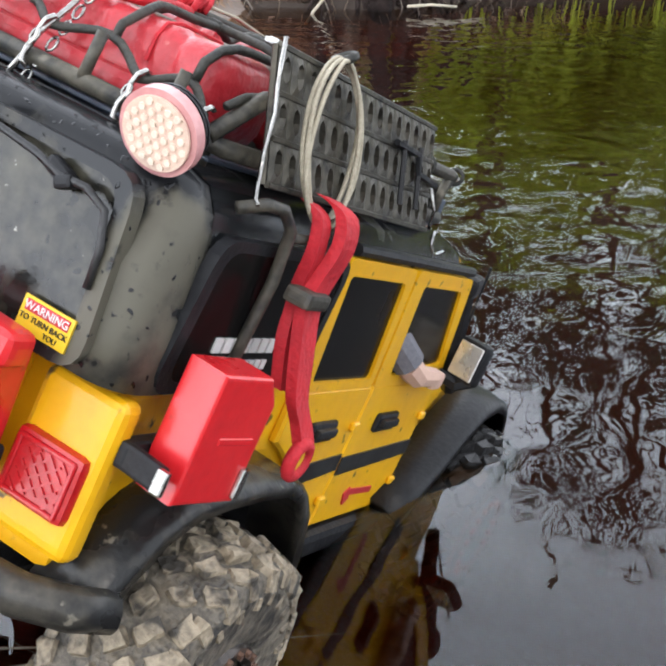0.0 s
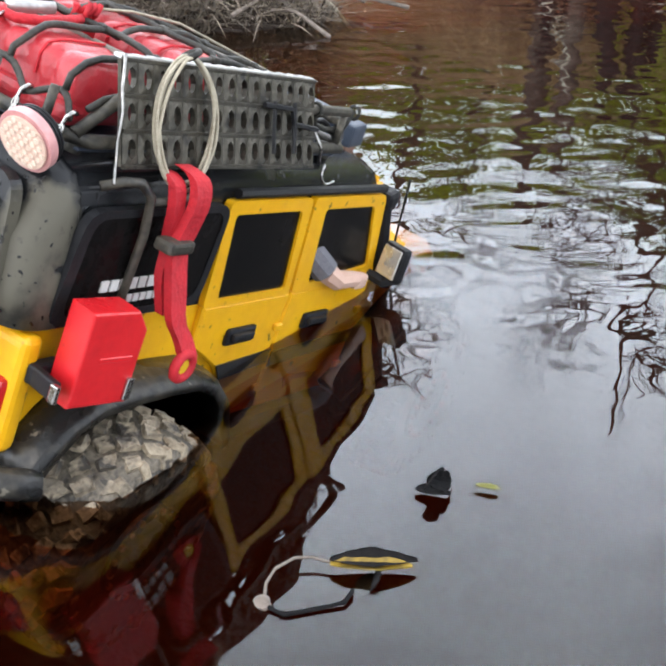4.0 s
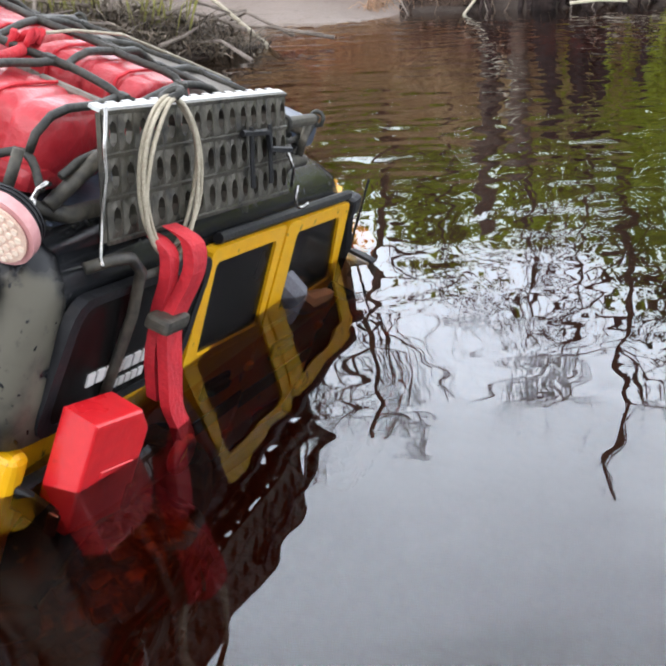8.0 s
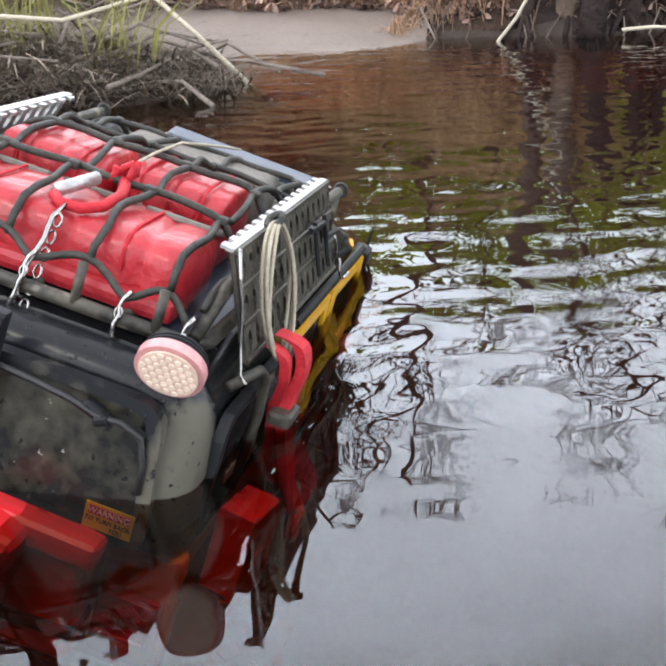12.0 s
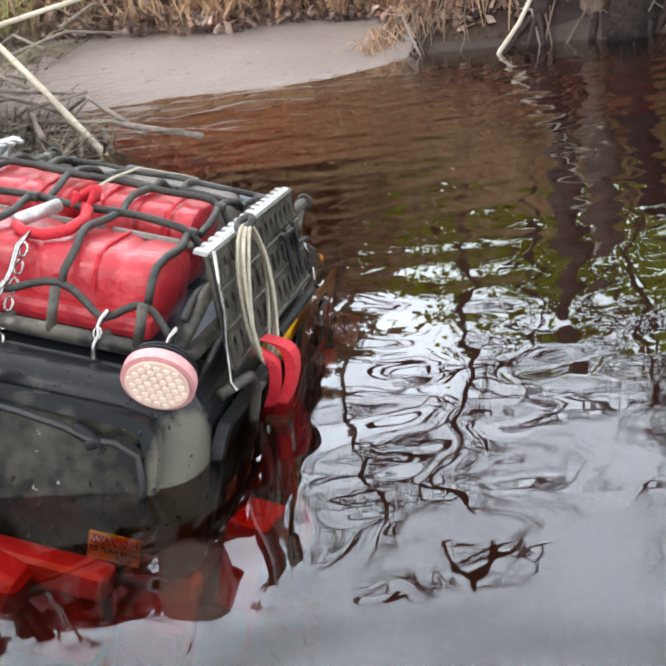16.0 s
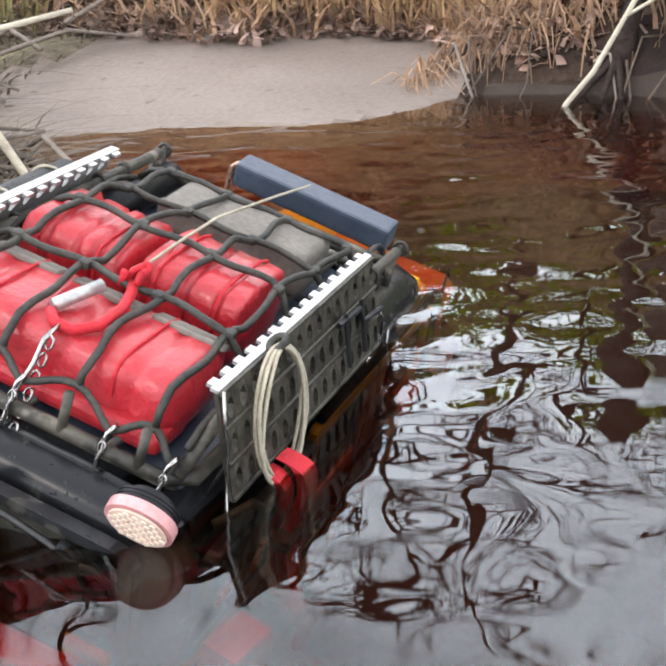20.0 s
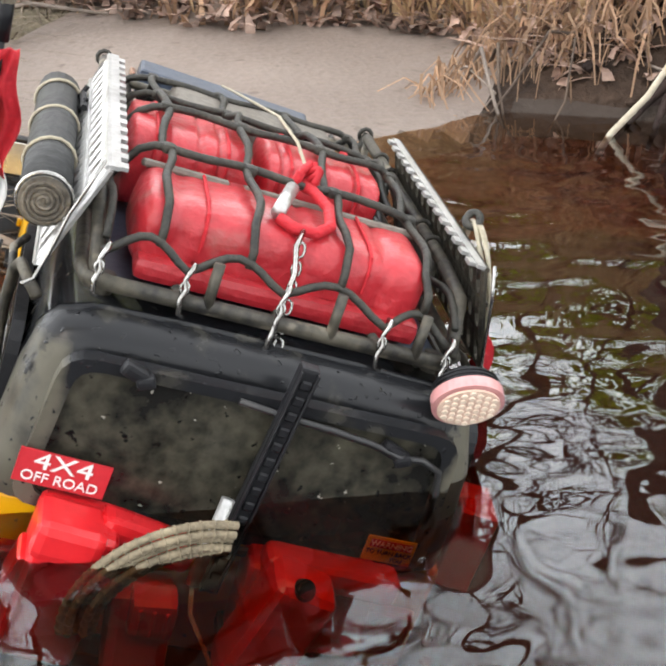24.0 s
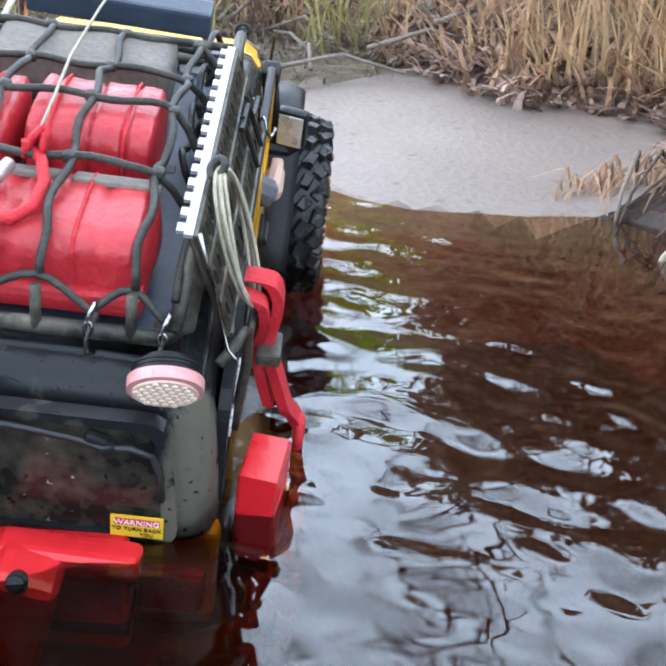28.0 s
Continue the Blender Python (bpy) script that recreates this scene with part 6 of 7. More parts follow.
def build_reeds():
    behind = lambda px, py, d: (py > 2.42) & (d > reed_line(px) + 0.01)
    roots = scatter(24000, (0.1, 1.62), (2.45, 3.9), lambda px, py, d: behind(px, py, d) & (d < reed_line(px) + 0.50))
    roots += scatter(7000, (-1.5, 2.0), (2.4, 5.0), lambda px, py, d: behind(px, py, d) & (d > 0.4))
    rows = []
    for x, y, z in roots:
        if x > 1.22 and shore_distance(x, y) < 0.17:
            continue
        dense = min(1.0, max(0.0, (x - 0.70) / 0.18))
        if rnd.random() > 0.10 + 0.90 * dense:
            continue
        h = rnd.uniform(0.05, 0.13) if rnd.random() < 0.93 else rnd.uniform(0.13, 0.22)
        rows.append((x, y, z - 0.01, h, rnd.uniform(0.0022, 0.0050), rnd.gauss(-1.45, 0.85), abs(rnd.gauss(0.50, 0.40))))
    stuff("reeds", *blades(rows), M_REED, "dense stand of dry tan reeds on the far bank", "reeds")
    rows = []
    for x, y, z in scatter(12000, (1.42, 4.4), (2.5, 4.6), lambda px, py, d: (d > 0.01) & (d < 0.6)):
        rows.append((x, y, z - 0.01, rnd.uniform(0.10, 0.34) * min(1.0, 0.35 + (x - 1.42) * 1.6), rnd.uniform(0.004, 0.009), rnd.uniform(0, 6.28), abs(rnd.gauss(0.2, 0.25))))
    stuff("tall_grass", *blades(rows), M_BUSH, "tall yellow-green grass along the pond's edge", "grass")
    rows = []
    for x, y, z in scatter(12000, (0.0, 1.9), (2.4, 3.4), lambda px, py, d: behind(px, py, d + np.where(px > 1.10, 0.05, 0.02)) & (d < reed_line(px) + 0.30) & ((px < 1.25) | (d > 0.16) | (np.random.rand(px.size) < 0.3))):
        rows.append((x, y, z - 0.004, rnd.uniform(0.02, 0.075), rnd.uniform(0.003, 0.008), rnd.uniform(0, 6.28), rnd.uniform(0.5, 1.5)))
    stuff("leaf_litter", *blades(rows), M_LITTER, "bent dead leaves and broken stems at the reeds' foot", "leaf litter")
    rows = []
    for x, y, z in scatter(15000, (-0.6, 0.95), (1.0, 2.9), lambda px, py, d: (d > 0.02) & ((py < 2.42) | (px < 0.68))):
        rows.append((x, y, z - 0.004, rnd.uniform(0.02, 0.09), rnd.uniform(0.0012, 0.0036), rnd.uniform(0, 6.28), rnd.uniform(1.6, 3.4)))
    for x, y, z in scatter(9000, (0.25, 0.95), (1.75, 2.42), lambda px, py, d: (d > -0.004) & (d < 0.26)):
        rows.append((x, y, z - 0.003, rnd.uniform(0.015, 0.060), rnd.uniform(0.0012, 0.0040), rnd.uniform(0, 6.28), rnd.uniform(1.0, 3.2)))
    stuff("bank_litter", *blades(rows), M_STALK, "dry stalks and twigs lying on the muddy bank", "leaf litter")
    rows = []
    for x, y, z in scatter(9000, (0.55, 1.80), (2.5, 3.1), lambda px, py, d: behind(px, py, d + np.where(px > 1.10, 0.06, 0.03)) & (d > 0.004) & (d < reed_line(px) + 0.10) & ((px < 1.25) | (np.random.rand(px.size) < 0.25))):
        rows.append((x, y, z + rnd.uniform(-0.003, 0.010), rnd.uniform(0.010, 0.028), rnd.uniform(0.005, 0.012), rnd.uniform(0, 6.28), rnd.uniform(0.8, 2.6)))
    stuff("dead_leaves", *blades(rows), M_DEAD, "curled pinkish-brown dead leaves heaped at the reeds' foot", "dead leaves")
    # straw that hangs over the bank strip coloured dark as if undercut
    v, f = [], []
    for x, y, z in scatter(9000, (1.06, 1.95), (2.64, 3.15), lambda px, py, d: (d > 0.05) & (d < 0.14)):
        if x > 1.24 and rnd.random() < 0.72:
            continue
        out, drop, w = rnd.uniform(0.010, 0.050), rnd.uniform(0.015, 0.075), rnd.uniform(0.0006, 0.0016)
        sway, up = rnd.gauss(0, 0.022), rnd.uniform(0.0, 0.025)
        i = len(v)
        for t, dz in ((0.0, 0.0), (0.35, up), (0.75, up - 0.35 * drop), (1.0, up - drop)):
            px, py, pz = x + sway * t, y - out * t, max(0.002, z + dz)
            k = w * (1 - 0.6 * t)
            v += [(px - k, py, pz), (px + k, py + 0.001, pz)]
        f += [(i + q, i + q + 1, i + q + 3, i + q + 2) for q in (0, 2, 4)]
    stuff("hanging_straw", v, f, M_LITTER, "dry straw hanging over the dark bank", "straw")
    rows = []
    for cx, cy, r, n in ((0.56, 2.80, 0.05, 46), (0.42, 2.62, 0.08, 60), (0.66, 2.22, 0.05, 46), (0.79, 2.19, 0.04, 34), (0.52, 2.20, 0.10, 60), (0.28, 2.50, 0.20, 60), (0.1, 2.15, 0.2, 180), (-0.3, 2.3, 0.3, 300)):
        for _ in range(n):
            a, q = rnd.uniform(0, 6.28), r * math.sqrt(rnd.random())
            x, y = cx + q * math.cos(a), cy + q * math.sin(a)
            rows.append((x, y, ground_z(x, y) - 0.004, rnd.uniform(0.06, 0.20), rnd.uniform(0.0016, 0.0040), rnd.uniform(0, 6.28), rnd.uniform(0.3, 1.6)))
    stuff("grass", *blades(rows), M_GRASS, "yellow-green grass tufts on the bank", "grass")


def rod(name, pts, r0, r1, material, label, category, group=""):
    bm = B()
    tube(bm, pts, r0, 7, taper=r1)
    return tagged(mesh_object(name, bm, material, True), label, category, group)


def build_sticks():
    rod("stick", [(0.945, 2.232, -0.02), (0.925, 2.245, 0.002), (0.86, 2.288, 0.052), (0.765, 2.354, 0.118), (0.62, 2.455, 0.215)], 0.0038, 0.0026, M_STICK, "pale bare stick leaning out of the water on the bank", "stick", "sticks")
    rod("stick", [(1.215, 2.664, -0.02), (1.226, 2.661, 0.002), (1.250, 2.661, 0.032), (1.268, 2.661, 0.065), (1.288, 2.661, 0.102), (1.305, 2.664, 0.150), (1.318, 2.67, 0.20)], 0.0028, 0.0020, M_STICK, "thin pale forked stick standing in the water's edge", "stick", "sticks")
    rod("stick", [(1.276, 2.661, 0.080), (1.305, 2.655, 0.098), (1.335, 2.65, 0.108)], 0.0020, 0.0012, M_STICK, "thin pale side shoot of the water's edge stick", "stick", "sticks")
    rod("stick", [(0.62, 2.10, 0.10), (0.74, 2.15, 0.085), (0.86, 2.24, 0.115), (0.93, 2.30, 0.13)], 0.0030, 0.0020, M_STICK, "yellowish reed stalk lying across the bank", "stick", "sticks")
    rod("stick", [(1.49, 2.80, 0.03), (1.56, 2.79, 0.034), (1.62, 2.80, 0.03)], 0.004, 0.003, M_STICK, "short pale stick lying at the waterline", "stick", "sticks")
    rod("root", [(1.085, 2.765, 0.01), (1.105, 2.745, 0.045), (1.120, 2.718, 0.018), (1.135, 2.700, -0.01)], 0.0022, 0.0014, M_TWIG, "thin root bending into the water", "root")
    r = random.Random(4)
    for i in range(40):
        x = r.uniform(1.06, 2.0)
        y = float(np.interp(x, [1.09, 1.22, 1.37, 1.52, 1.85, 2.4, 3.2], [2.71, 2.69, 2.67, 2.78, 2.93, 3.14, 3.35]))
        bx, top = x + r.uniform(-0.06, 0.06), r.uniform(0.012, 0.034)
        pts = [(bx, y + 0.085, ground_z(bx, y + 0.085) - 0.004), ((x + bx) / 2, y + 0.055, ground_z((x + bx) / 2, y + 0.055) + top), (x + r.uniform(-0.02, 0.02), y + 0.02, ground_z(x, y + 0.02) + 0.5 * top), (x + r.uniform(-0.02, 0.02), y - 0.012, -0.02)]
        rod("root", pts, r.uniform(0.0010, 0.0020), r.uniform(0.0007, 0.0012), M_BARK if i % 3 else M_TWIG, "thin brown wet root at the waterline", "root", "roots of the far bank")
    for i in range(110):
        x, y = (r.uniform(0.2, 0.93), r.uniform(2.02, 2.36)) if i < 44 else (r.uniform(0.05, 0.70), r.uniform(2.36, 3.05))
        a, l = r.uniform(0, 3.14), r.uniform(0.06, 0.2)
        z = ground_z(x, y) + 0.012
        rod("twig", [(x - l * math.cos(a) / 2, y - l * math.sin(a) / 2, z), (x, y, z + r.uniform(0.005, 0.03)), (x + l * math.cos(a) / 2, y + l * math.sin(a) / 2, z + r.uniform(-0.01, 0.02))], 0.003, 0.0014, M_TWIG, "grey dead twig on the muddy bank", "twig", "twigs")
    for i in range(18):
        x = r.uniform(1.12, 2.0)
        y = float(np.interp(x, [1.12, 1.22, 1.37, 1.52, 1.85, 2.4], [2.72, 2.70, 2.68, 2.79, 2.94, 3.14])) + r.uniform(0.02, 0.10)
        bm = B()
        bmesh.ops.create_icosphere(bm, subdivisions=2, radius=r.uniform(0.004, 0.010))
        for v in bm.verts:
            v.co *= 1 + 0.5 * noise.noise(v.co * 40 + Vector((i, 0, 0)))
            v.co.z *= 0.7
        bmesh.ops.translate(bm, vec=(x, y, ground_z(x, y) + 0.004), verts=bm.verts)
        tagged(mesh_object("mud_clod", bm, M_MUD if i % 3 else M_ROOT_AND_SHADE), "dark clod of mud and rotten leaves at the reeds' foot", "clod", "mud clods")


def build_leaves():
    def leaf_blade(length, width, curl, seed, n=11):
        """A ragged curled leaf lying along x."""
        r, bm = random.Random(seed), B()
        rows = []
        for i in range(n):
            t = i / (n - 1)
            h = width * math.sin(math.pi * min(1.0, 0.06 + 0.92 * t)) ** 0.8 * r.uniform(0.78, 1.08)
            rows.append([((t - 0.5) * length, q * h, curl * h * abs(q) ** 1.5 + 0.10 * length * (t - 0.5) ** 2 + r.uniform(-0.02, 0.02) * width) for q in (-1, -0.5, 0, 0.5, 1)])
        vs = [[bm.verts.new(p) for p in row] for row in rows]
        for u, v in zip(vs, vs[1:]):
            for j in range(4):
                bm.faces.new((u[j], u[j + 1], v[j + 1], v[j]))
        ext = bmesh.ops.extrude_face_region(bm, geom=list(bm.faces))
        bmesh.ops.translate(bm, vec=(0, 0, 0.0005), verts=[q for q in ext["geom"] if isinstance(q, bmesh.types.BMVert)])
        return bm

    def placed(bm, m):
        bmesh.ops.transform(bm, matrix=m, verts=bm.verts)
        return bm
    leaf = tagged(new("floating_leaf"), "yellow-brown leaf with a long curled stalk floating on the pond", "leaf", "floating leaves")
    part("blade", placed(leaf_blade(0.032, 0.0050, 0.5, 3), pose(0.966, 1.047, 0.0022, 0, 0, 2)), M_YLEAF, leaf)
    part("dark_edge", placed(leaf_blade(0.034, 0.0042, 0.9, 5), pose(0.967, 1.0505, 0.0030, 30, 0, 3)), M_BLACKLEAF, leaf, "rotten black edge")
    part("flap", placed(leaf_blade(0.016, 0.0065, 0.3, 6), pose(0.966, 1.042, -0.0015, -35, 0, 80)), M_BLACKLEAF, leaf, "black rotten flap under the surface")
    part("stalk", tube(B(), [(0.951, 1.048, 0.003), (0.943, 1.050, 0.004), (0.936, 1.049, 0.004), (0.929, 1.043, 0.003), (0.926, 1.035, 0.002), (0.926, 1.027, 0.001)], 0.0006, 6), M_TWIG, leaf, smooth=True)
    knob = B()
    bmesh.ops.create_icosphere(knob, subdivisions=2, radius=0.0035)
    for q in knob.verts:
        q.co *= 1 + 0.5 * noise.noise(q.co * 300)
        q.co.z *= 0.6
    part("husk", placed(knob, pose(0.9255, 1.0245, 0.001)), M_TWIG, leaf, "small pale husk at the stalk's end")
    part("stalk", tube(B(), [(0.928, 1.022, 0.001), (0.934, 1.018, 0.001), (0.945, 1.022, 0.001), (0.956, 1.026, 0.0015), (0.959, 1.033, 0.002)], 0.0009, 6), M_BLACKLEAF, leaf, smooth=True)
    dark = tagged(new("floating_leaf"), "black curled rotten leaf standing out of the water", "leaf", "floating leaves")
    part("blade", placed(leaf_blade(0.018, 0.0055, 0.9, 8), pose(0.992, 1.106, 0.0075, 80, -8, 62)), M_BLACKLEAF, dark)
    part("blade", placed(leaf_blade(0.013, 0.0050, 0.8, 9), pose(0.995, 1.107, 0.0055, 60, 20, 20)), M_BLACKLEAF, dark)
    part("blade", placed(leaf_blade(0.016, 0.0040, 0.4, 10), pose(0.993, 1.104, 0.0012, 0, 0, -12)), M_BLACKLEAF, dark)
    small = tagged(new("floating_leaf"), "small green-yellow leaf floating on the pond", "leaf", "floating leaves")
    part("blade", placed(leaf_blade(0.011, 0.0022, 0.5, 12), pose(1.017, 1.109, 0.0014, 0, 0, -14)), M_GRASS, small)


def tree(x, y, h, seed, leaf, density, spread, label, low=2.2):
    """Tapered trunk, forked limbs, and a crown of many small leaves."""
    r = random.Random(seed)
    t = thing("tree", label, "tree", "trees round the pond")
    t.location = (x, y, 0.0)
    trunk, limbs = B(), B()
    pts = [(0, 0, -0.2)]
    for i in range(1, 9):
        pts.append((pts[-1][0] + r.uniform(-0.02, 0.02) * h, pts[-1][1] + r.uniform(-0.02, 0.02) * h, h * i / 8))
    tube(trunk, pts, (0.022 if density else 0.012) * h, 9, taper=0.003 * h)
    tips = []
    def limb(p, d, l, w, depth):
        q, line = Vector(p), [Vector(p)]
        for _ in range(4):
            d = (d + Vector((r.uniform(-0.3, 0.3), r.uniform(-0.3, 0.3), r.uniform(-0.12, 0.25)))).normalized()
            q = q + d * l / 4
            line.append(q.copy())
        tube(limbs, line, w, 5, taper=w * 0.35)
        tips.extend(line[2:])
        if depth:
            for k in range(3 if density else 4):
                nd = (d + Vector((r.uniform(-0.9, 0.9), r.uniform(-0.9, 0.9), r.uniform(-0.3, 0.6)))).normalized()
                limb(line[r.choice((2, 3, 4))], nd, l * 0.62, w * 0.5, depth - 1)
    for i in range(11):
        k = r.uniform(low, 7.6)
        a, b = Vector(pts[int(k)]), Vector(pts[int(k) + 1])
        ang = r.uniform(0, 6.28)
        limb(a.lerp(b, k % 1), Vector((math.cos(ang), math.sin(ang), r.uniform(0.1, 0.8))).normalized(), spread * h * r.uniform(0.6, 1.1) * (1.15 - k / 9), (0.007 if density else 0.0050) * h, 2 if density or h > 2 else 3)
    part("trunk", trunk, M_BARK, t, smooth=True)
    part("limbs", limbs, M_BARK, t)
    v, f = [], []
    for p in tips:
        for _ in range(density):
            c = p + Vector((r.gauss(0, 0.045), r.gauss(0, 0.045), r.gauss(0, 0.04))) * h * 0.7
            s = r.uniform(0.008, 0.02) * h * 0.55
            u = Vector((r.gauss(0, 1), r.gauss(0, 1), r.gauss(0, 1))).normalized()
            w = u.orthogonal().normalized() * 0.5
            i = len(v)
            v += [c - u * s, c + w * s, c + u * s, c - w * s]
            f.append((i, i + 1, i + 2, i + 3))
    if density:
        me = bpy.data.meshes.new("crown")
        me.from_pydata([tuple(q) for q in v], [], f)
        me.materials.append(leaf)
        ob = new("crown", me)
        ob.parent = t
    return t


def bush(x, y, w, h, seed, leaf, count, label):
    """Thin forked stems under a ragged crown of leaf clumps."""
    r = random.Random(seed)
    t = thing("bush", label, "bush", "bushes behind the reeds")
    t.location = (x, y, ground_z(x, y) - 0.02)
    stems, v, f = B(), [], []
    for i in range(9):
        a, q = r.uniform(0, 6.28), r.uniform(0.15, 0.5) * w
        tube(stems, [(0, 0, 0), (q * 0.35 * math.cos(a), q * 0.35 * math.sin(a), h * 0.45), (q * math.cos(a), q * math.sin(a), h * r.uniform(0.75, 1.0))], 0.008 * h, 5, taper=0.003 * h)
    clumps = [(r.gauss(0, 0.26) * w, r.gauss(0, 0.26) * w, h * r.uniform(0.05, 1.0) ** 0.8, r.uniform(0.06, 0.16) * w) for _ in range(36)]
    for _ in range(count):
        cx, cy, cz, cr = r.choice(clumps)
        c = Vector((cx + r.gauss(0, cr), cy + r.gauss(0, cr), max(0.0, cz + r.gauss(0, cr * 0.8))))
        s = r.uniform(0.010, 0.024)
        u = Vector((r.gauss(0, 1), r.gauss(0, 1), r.gauss(0, 1))).normalized()
        side = u.orthogonal().normalized() * 0.5
        i = len(v)
        v += [c - u * s, c + side * s, c + u * s, c - side * s]
        f.append((i, i + 1, i + 2, i + 3))
    part("stems", stems, M_BARK, t)
    me = bpy.data.meshes.new("foliage")
    me.from_pydata([tuple(q) for q in v], [], f)
    me.materials.append(leaf)
    ob = new("foliage", me)
    ob.parent = t
    tagged(ob, kind="stuff")


def build_trees():
    r = random.Random(77)
    for i in range(13):
        x = -1.6 + i * 0.46 + r.uniform(-0.1, 0.1)
        tall = 0.20 + 0.5 * min(1.0, max(0.0, (x - 1.7) / 0.8))
        bush(x, 3.85 + 0.35 * (i % 2) + 0.10 * max(0.0, x - 1.5), 0.75, r.uniform(0.20, 0.30) + tall, 300 + i, M_BUSH if i % 4 else M_LEAF, 5200, "yellow-green leafy bush behind the reeds")
    for i, (x, y, h) in enumerate(((1.80, 3.20, 0.26), (2.10, 3.25, 0.30), (2.35, 3.40, 0.36), (2.7, 3.5, 0.5), (3.1, 3.65, 0.65), (3.7, 3.7, 0.7), (4.4, 3.75, 0.8))):
        bush(x, y, 0.5, h, 340 + i, M_BUSH, 3600, "low yellow-green bush at the pond's edge")
    for i, (x, y, h) in enumerate(((0.42, 3.32, 0.40), (0.70, 3.30, 0.40), (0.15, 3.55, 0.62))):
        bush(x, y, 0.5, h, 360 + i, M_LITTER, 4200, "brown dead-leaved thicket behind the reeds")
    spots = [(-4.6, 10.0, 2.4, 3), (-2.8, 9.2, 2.0, 4), (-0.6, 9.8, 2.0, 5), (6.0, 8.8, 2.6, 10), (-6.5, 8.0, 2.4, 12), (-7.0, 5.0, 2.6, 13), (-6.5, 2.5, 2.6, 14)]
    for x, y, h, s in spots:
        tree(x, y, h, s, M_LEAF, 9, 0.42, "leafy green shrub-like tree behind the reeds")
    for x, y, h, s in ((3.3, 4.3, 2.3, 31), (4.2, 4.5, 2.7, 32), (5.2, 4.4, 3.0, 33), (6.2, 3.6, 3.2, 34), (-8.5, 7.0, 4.6, 36)):
        tree(x, y, h, s, M_DARKLEAF, 9, 0.34, "tall dark green tree beyond the pond")
    tree(3.00, 4.55, 2.30, 35, M_DARKLEAF, 9, 0.24, "narrow dark green tree beyond the pond", 3.0)
    for x, y, h, s in ((1.84, 3.08, 1.02, 51), (2.15, 3.25, 1.20, 52)):
        tree(x, y, h, s, M_DARKLEAF, 8, 0.26, "dark-leaved young tree at the pond's edge", 4.2)
    for x, y, h, s in ((1.375, 2.94, 0.66, 41), (1.49, 3.02, 0.64, 42), (1.24, 3.05, 0.60, 43), (0.72, 3.10, 0.52, 44), (1.10, 3.30, 1.10, 47), (1.62, 3.42, 1.25, 48), (0.86, 3.55, 1.30, 49), (-0.30, 3.00, 1.45, 50), (0.05, 3.45, 1.50, 53), (-3.5, 6.6, 3.0, 45), (-5.0, 4.4, 3.4, 46)):
        tree(x, y, h, s, M_LEAF, 0, 0.34, "bare-branched young tree on the bank", 3.6 if h > 1 else 1.5)
    # the near trunks whose reflections stand in the water
    near = thing("tree", "brown broken trunk rising from the reeds on the far bank", "tree", "trees round the pond")
    part("trunk", tube(B(), [(1.290, 2.80, 0.0), (1.284, 2.81, 0.12), (1.286, 2.82, 0.24), (1.276, 2.83, 0.34), (1.280, 2.83, 0.42)], 0.024, 12, taper=0.013), M_BARK, near, smooth=True)
    dark = thing("tree", "dark wet trunk standing at the water's edge", "tree", "trees round the pond")
    part("trunk", tube(B(), [(1.362, 2.700, -0.03), (1.368, 2.710, 0.05), (1.380, 2.72, 0.13), (1.400, 2.74, 0.22)], 0.024, 10, taper=0.013), M_ROOT_AND_SHADE, dark, smooth=True)


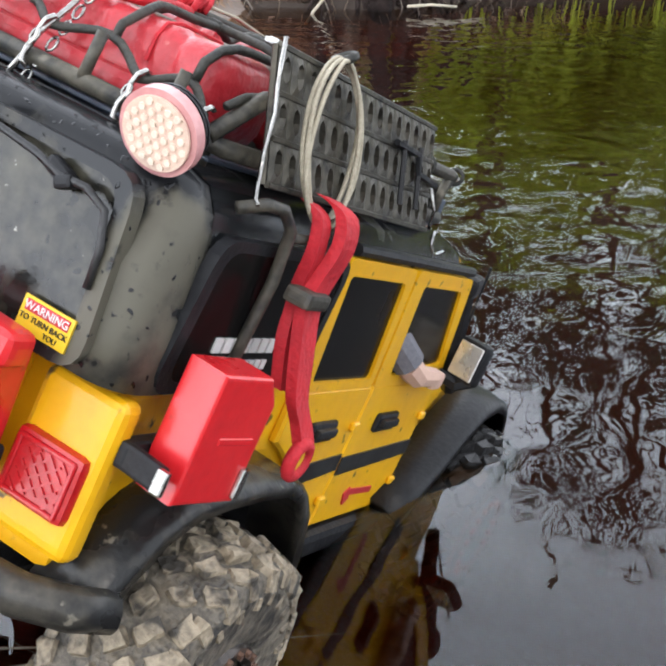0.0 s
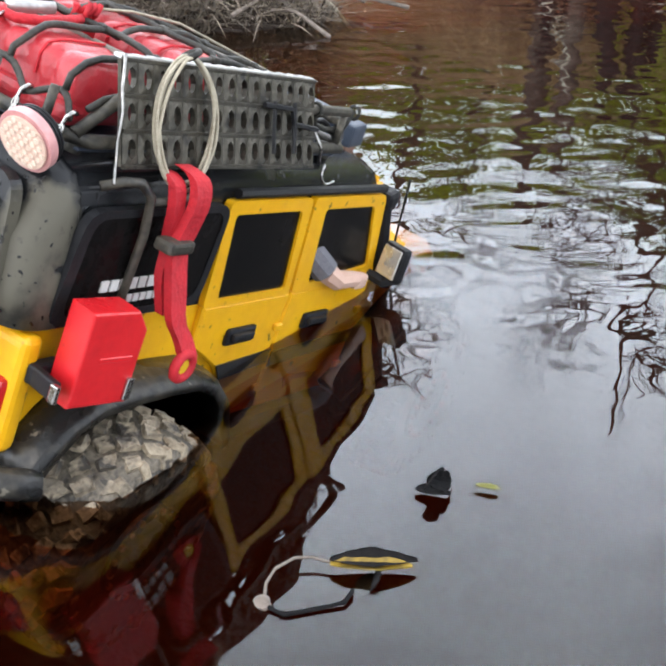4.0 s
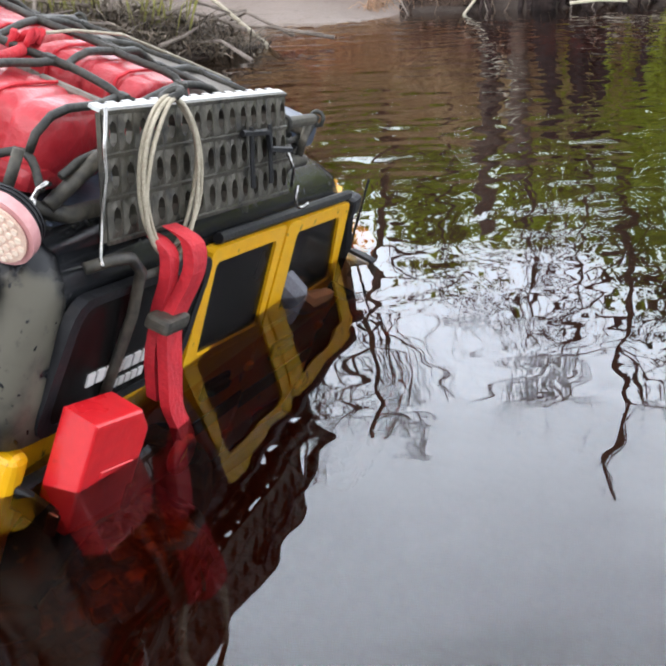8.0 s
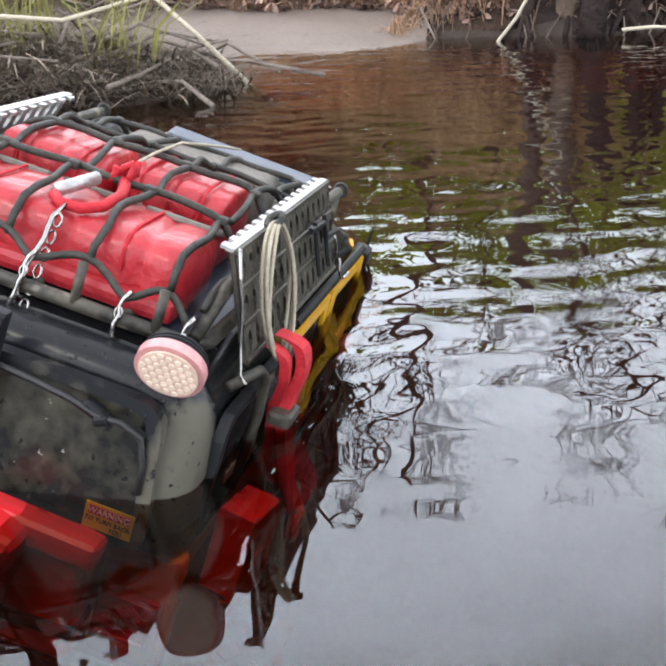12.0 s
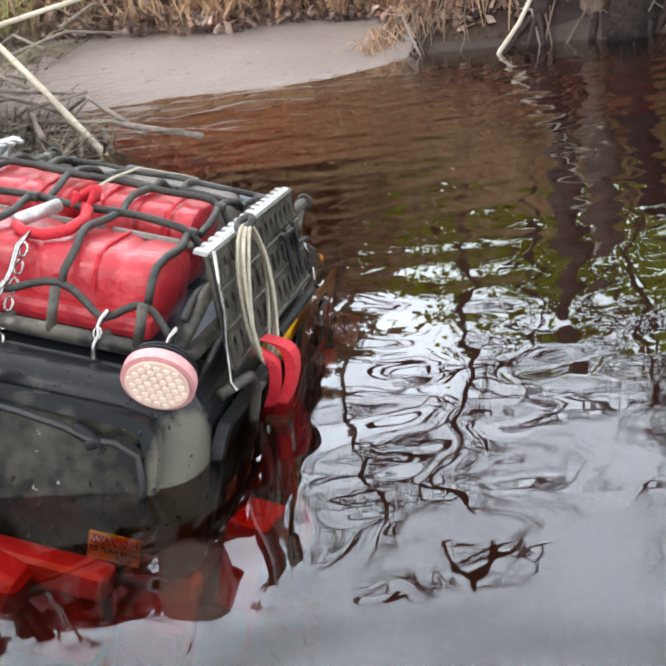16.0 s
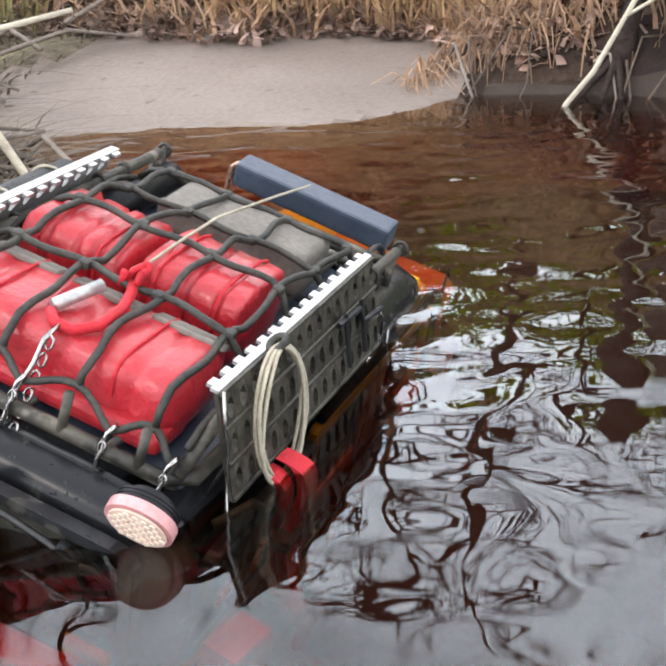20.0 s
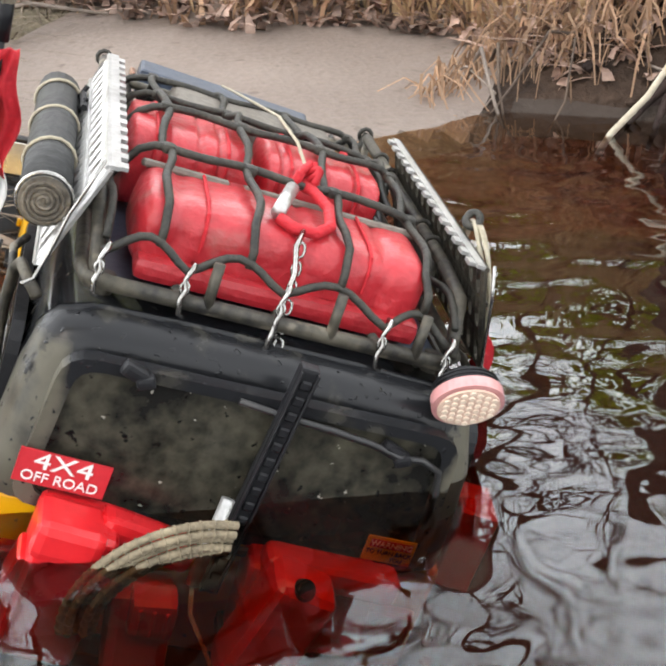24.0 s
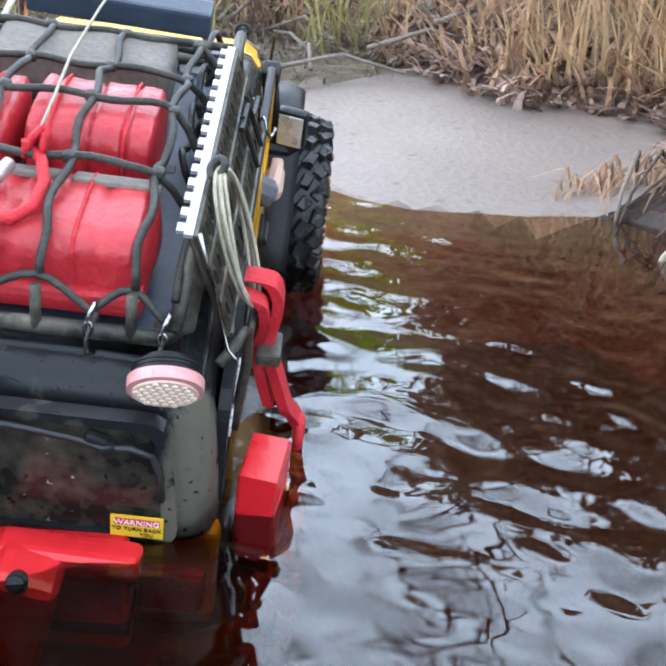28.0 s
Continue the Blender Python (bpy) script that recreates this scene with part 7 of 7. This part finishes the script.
def build_stumps():
    r = random.Random(21)
    for x, lean, top, w in ((1.265, 0.02, 0.16, 0.012), (1.335, -0.01, 0.30, 0.020), (1.415, 0.03, 0.17, 0.016), (1.455, 0.00, 0.24, 0.011), (1.500, -0.02, 0.20, 0.018), (1.560, 0.02, 0.16, 0.014), (1.640, 0.01, 0.18, 0.015)):
        y = float(np.interp(x, [1.22, 1.37, 1.52, 1.85], [2.725, 2.705, 2.80, 2.93])) + r.uniform(0.015, 0.045)
        pts = [(x, y, -0.04)] + [(x + lean * t + r.uniform(-0.006, 0.006), y + 0.05 * t * t + r.uniform(-0.004, 0.004), top * t) for t in (0.2, 0.4, 0.6, 0.8, 1.0)]
        t = thing("stump", "dark wet trunk at the foot of the overhanging bank", "stump", "stumps of the far bank")
        bm = tube(B(), pts, w, 11, taper=w * 0.62)
        for q in bm.verts:
            q.co += Vector((noise.noise(q.co * 70), noise.noise(q.co * 70 + Vector((9, 0, 0))), 0)) * w * 0.30
        part("trunk", bm, M_ROOT_AND_SHADE if w != 0.020 else M_BARK, t, smooth=True)
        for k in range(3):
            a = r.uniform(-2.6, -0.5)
            part("root", tube(B(), [(x, y, 0.035), (x + 0.028 * math.cos(a), y + 0.028 * math.sin(a), 0.012), (x + 0.055 * math.cos(a), y + 0.055 * math.sin(a), -0.015)], w * 0.40, 7, taper=w * 0.14), M_ROOT_AND_SHADE, t, smooth=True)
    branch = rod("stick", [(1.405, 2.672, 0.012), (1.45, 2.668, 0.016), (1.50, 2.670, 0.013)], 0.0030, 0.0022, M_STICK, "short pale stick lying before the dark bank", "stick", "sticks")
    return branch


build_reeds()
build_stumps()
build_sticks()
build_leaves()
build_trees()


# ---- what moves ----
def car_at(t):
    """The car's place between two rows."""
    for (a, m), (b, n) in zip(CAR_ROWS, CAR_ROWS[1:]):
        if t <= b:
            return m.translation.lerp(n.translation, (t - a) / (b - a))
    return CAR_ROWS[-1][1].translation


def motions():
    for ob in CARRIED:
        walk(ob, CAR_ROWS)
    for_flag = []
    for t, m in CAR_ROWS:
        swing = float(np.interp(t, [0, 23.5, 24.0, 24.5, 25.0, 26.0, 28.0], [-6, -7, -5, 0, -13, -9, -9]))
        for_flag.append((t, m @ Matrix.Translation(FLAG_FOOT) @ Matrix.Rotation(radians(swing), 4, "Y")))
    walk(FLAG, for_flag)
    turn, last, rolls = 0.0, car_at(0), []
    for i in range(113):
        t = i * 0.25
        p = car_at(t)
        turn += (p - last).length / 0.060
        last = p
        rolls.append((t, turn))
    for w in WHEELS:
        place = w.location.copy()
        walk(w, [(t, Matrix.Translation(place) @ Matrix.Rotation(-a, 4, "X")) for t, a in rolls])


motions()
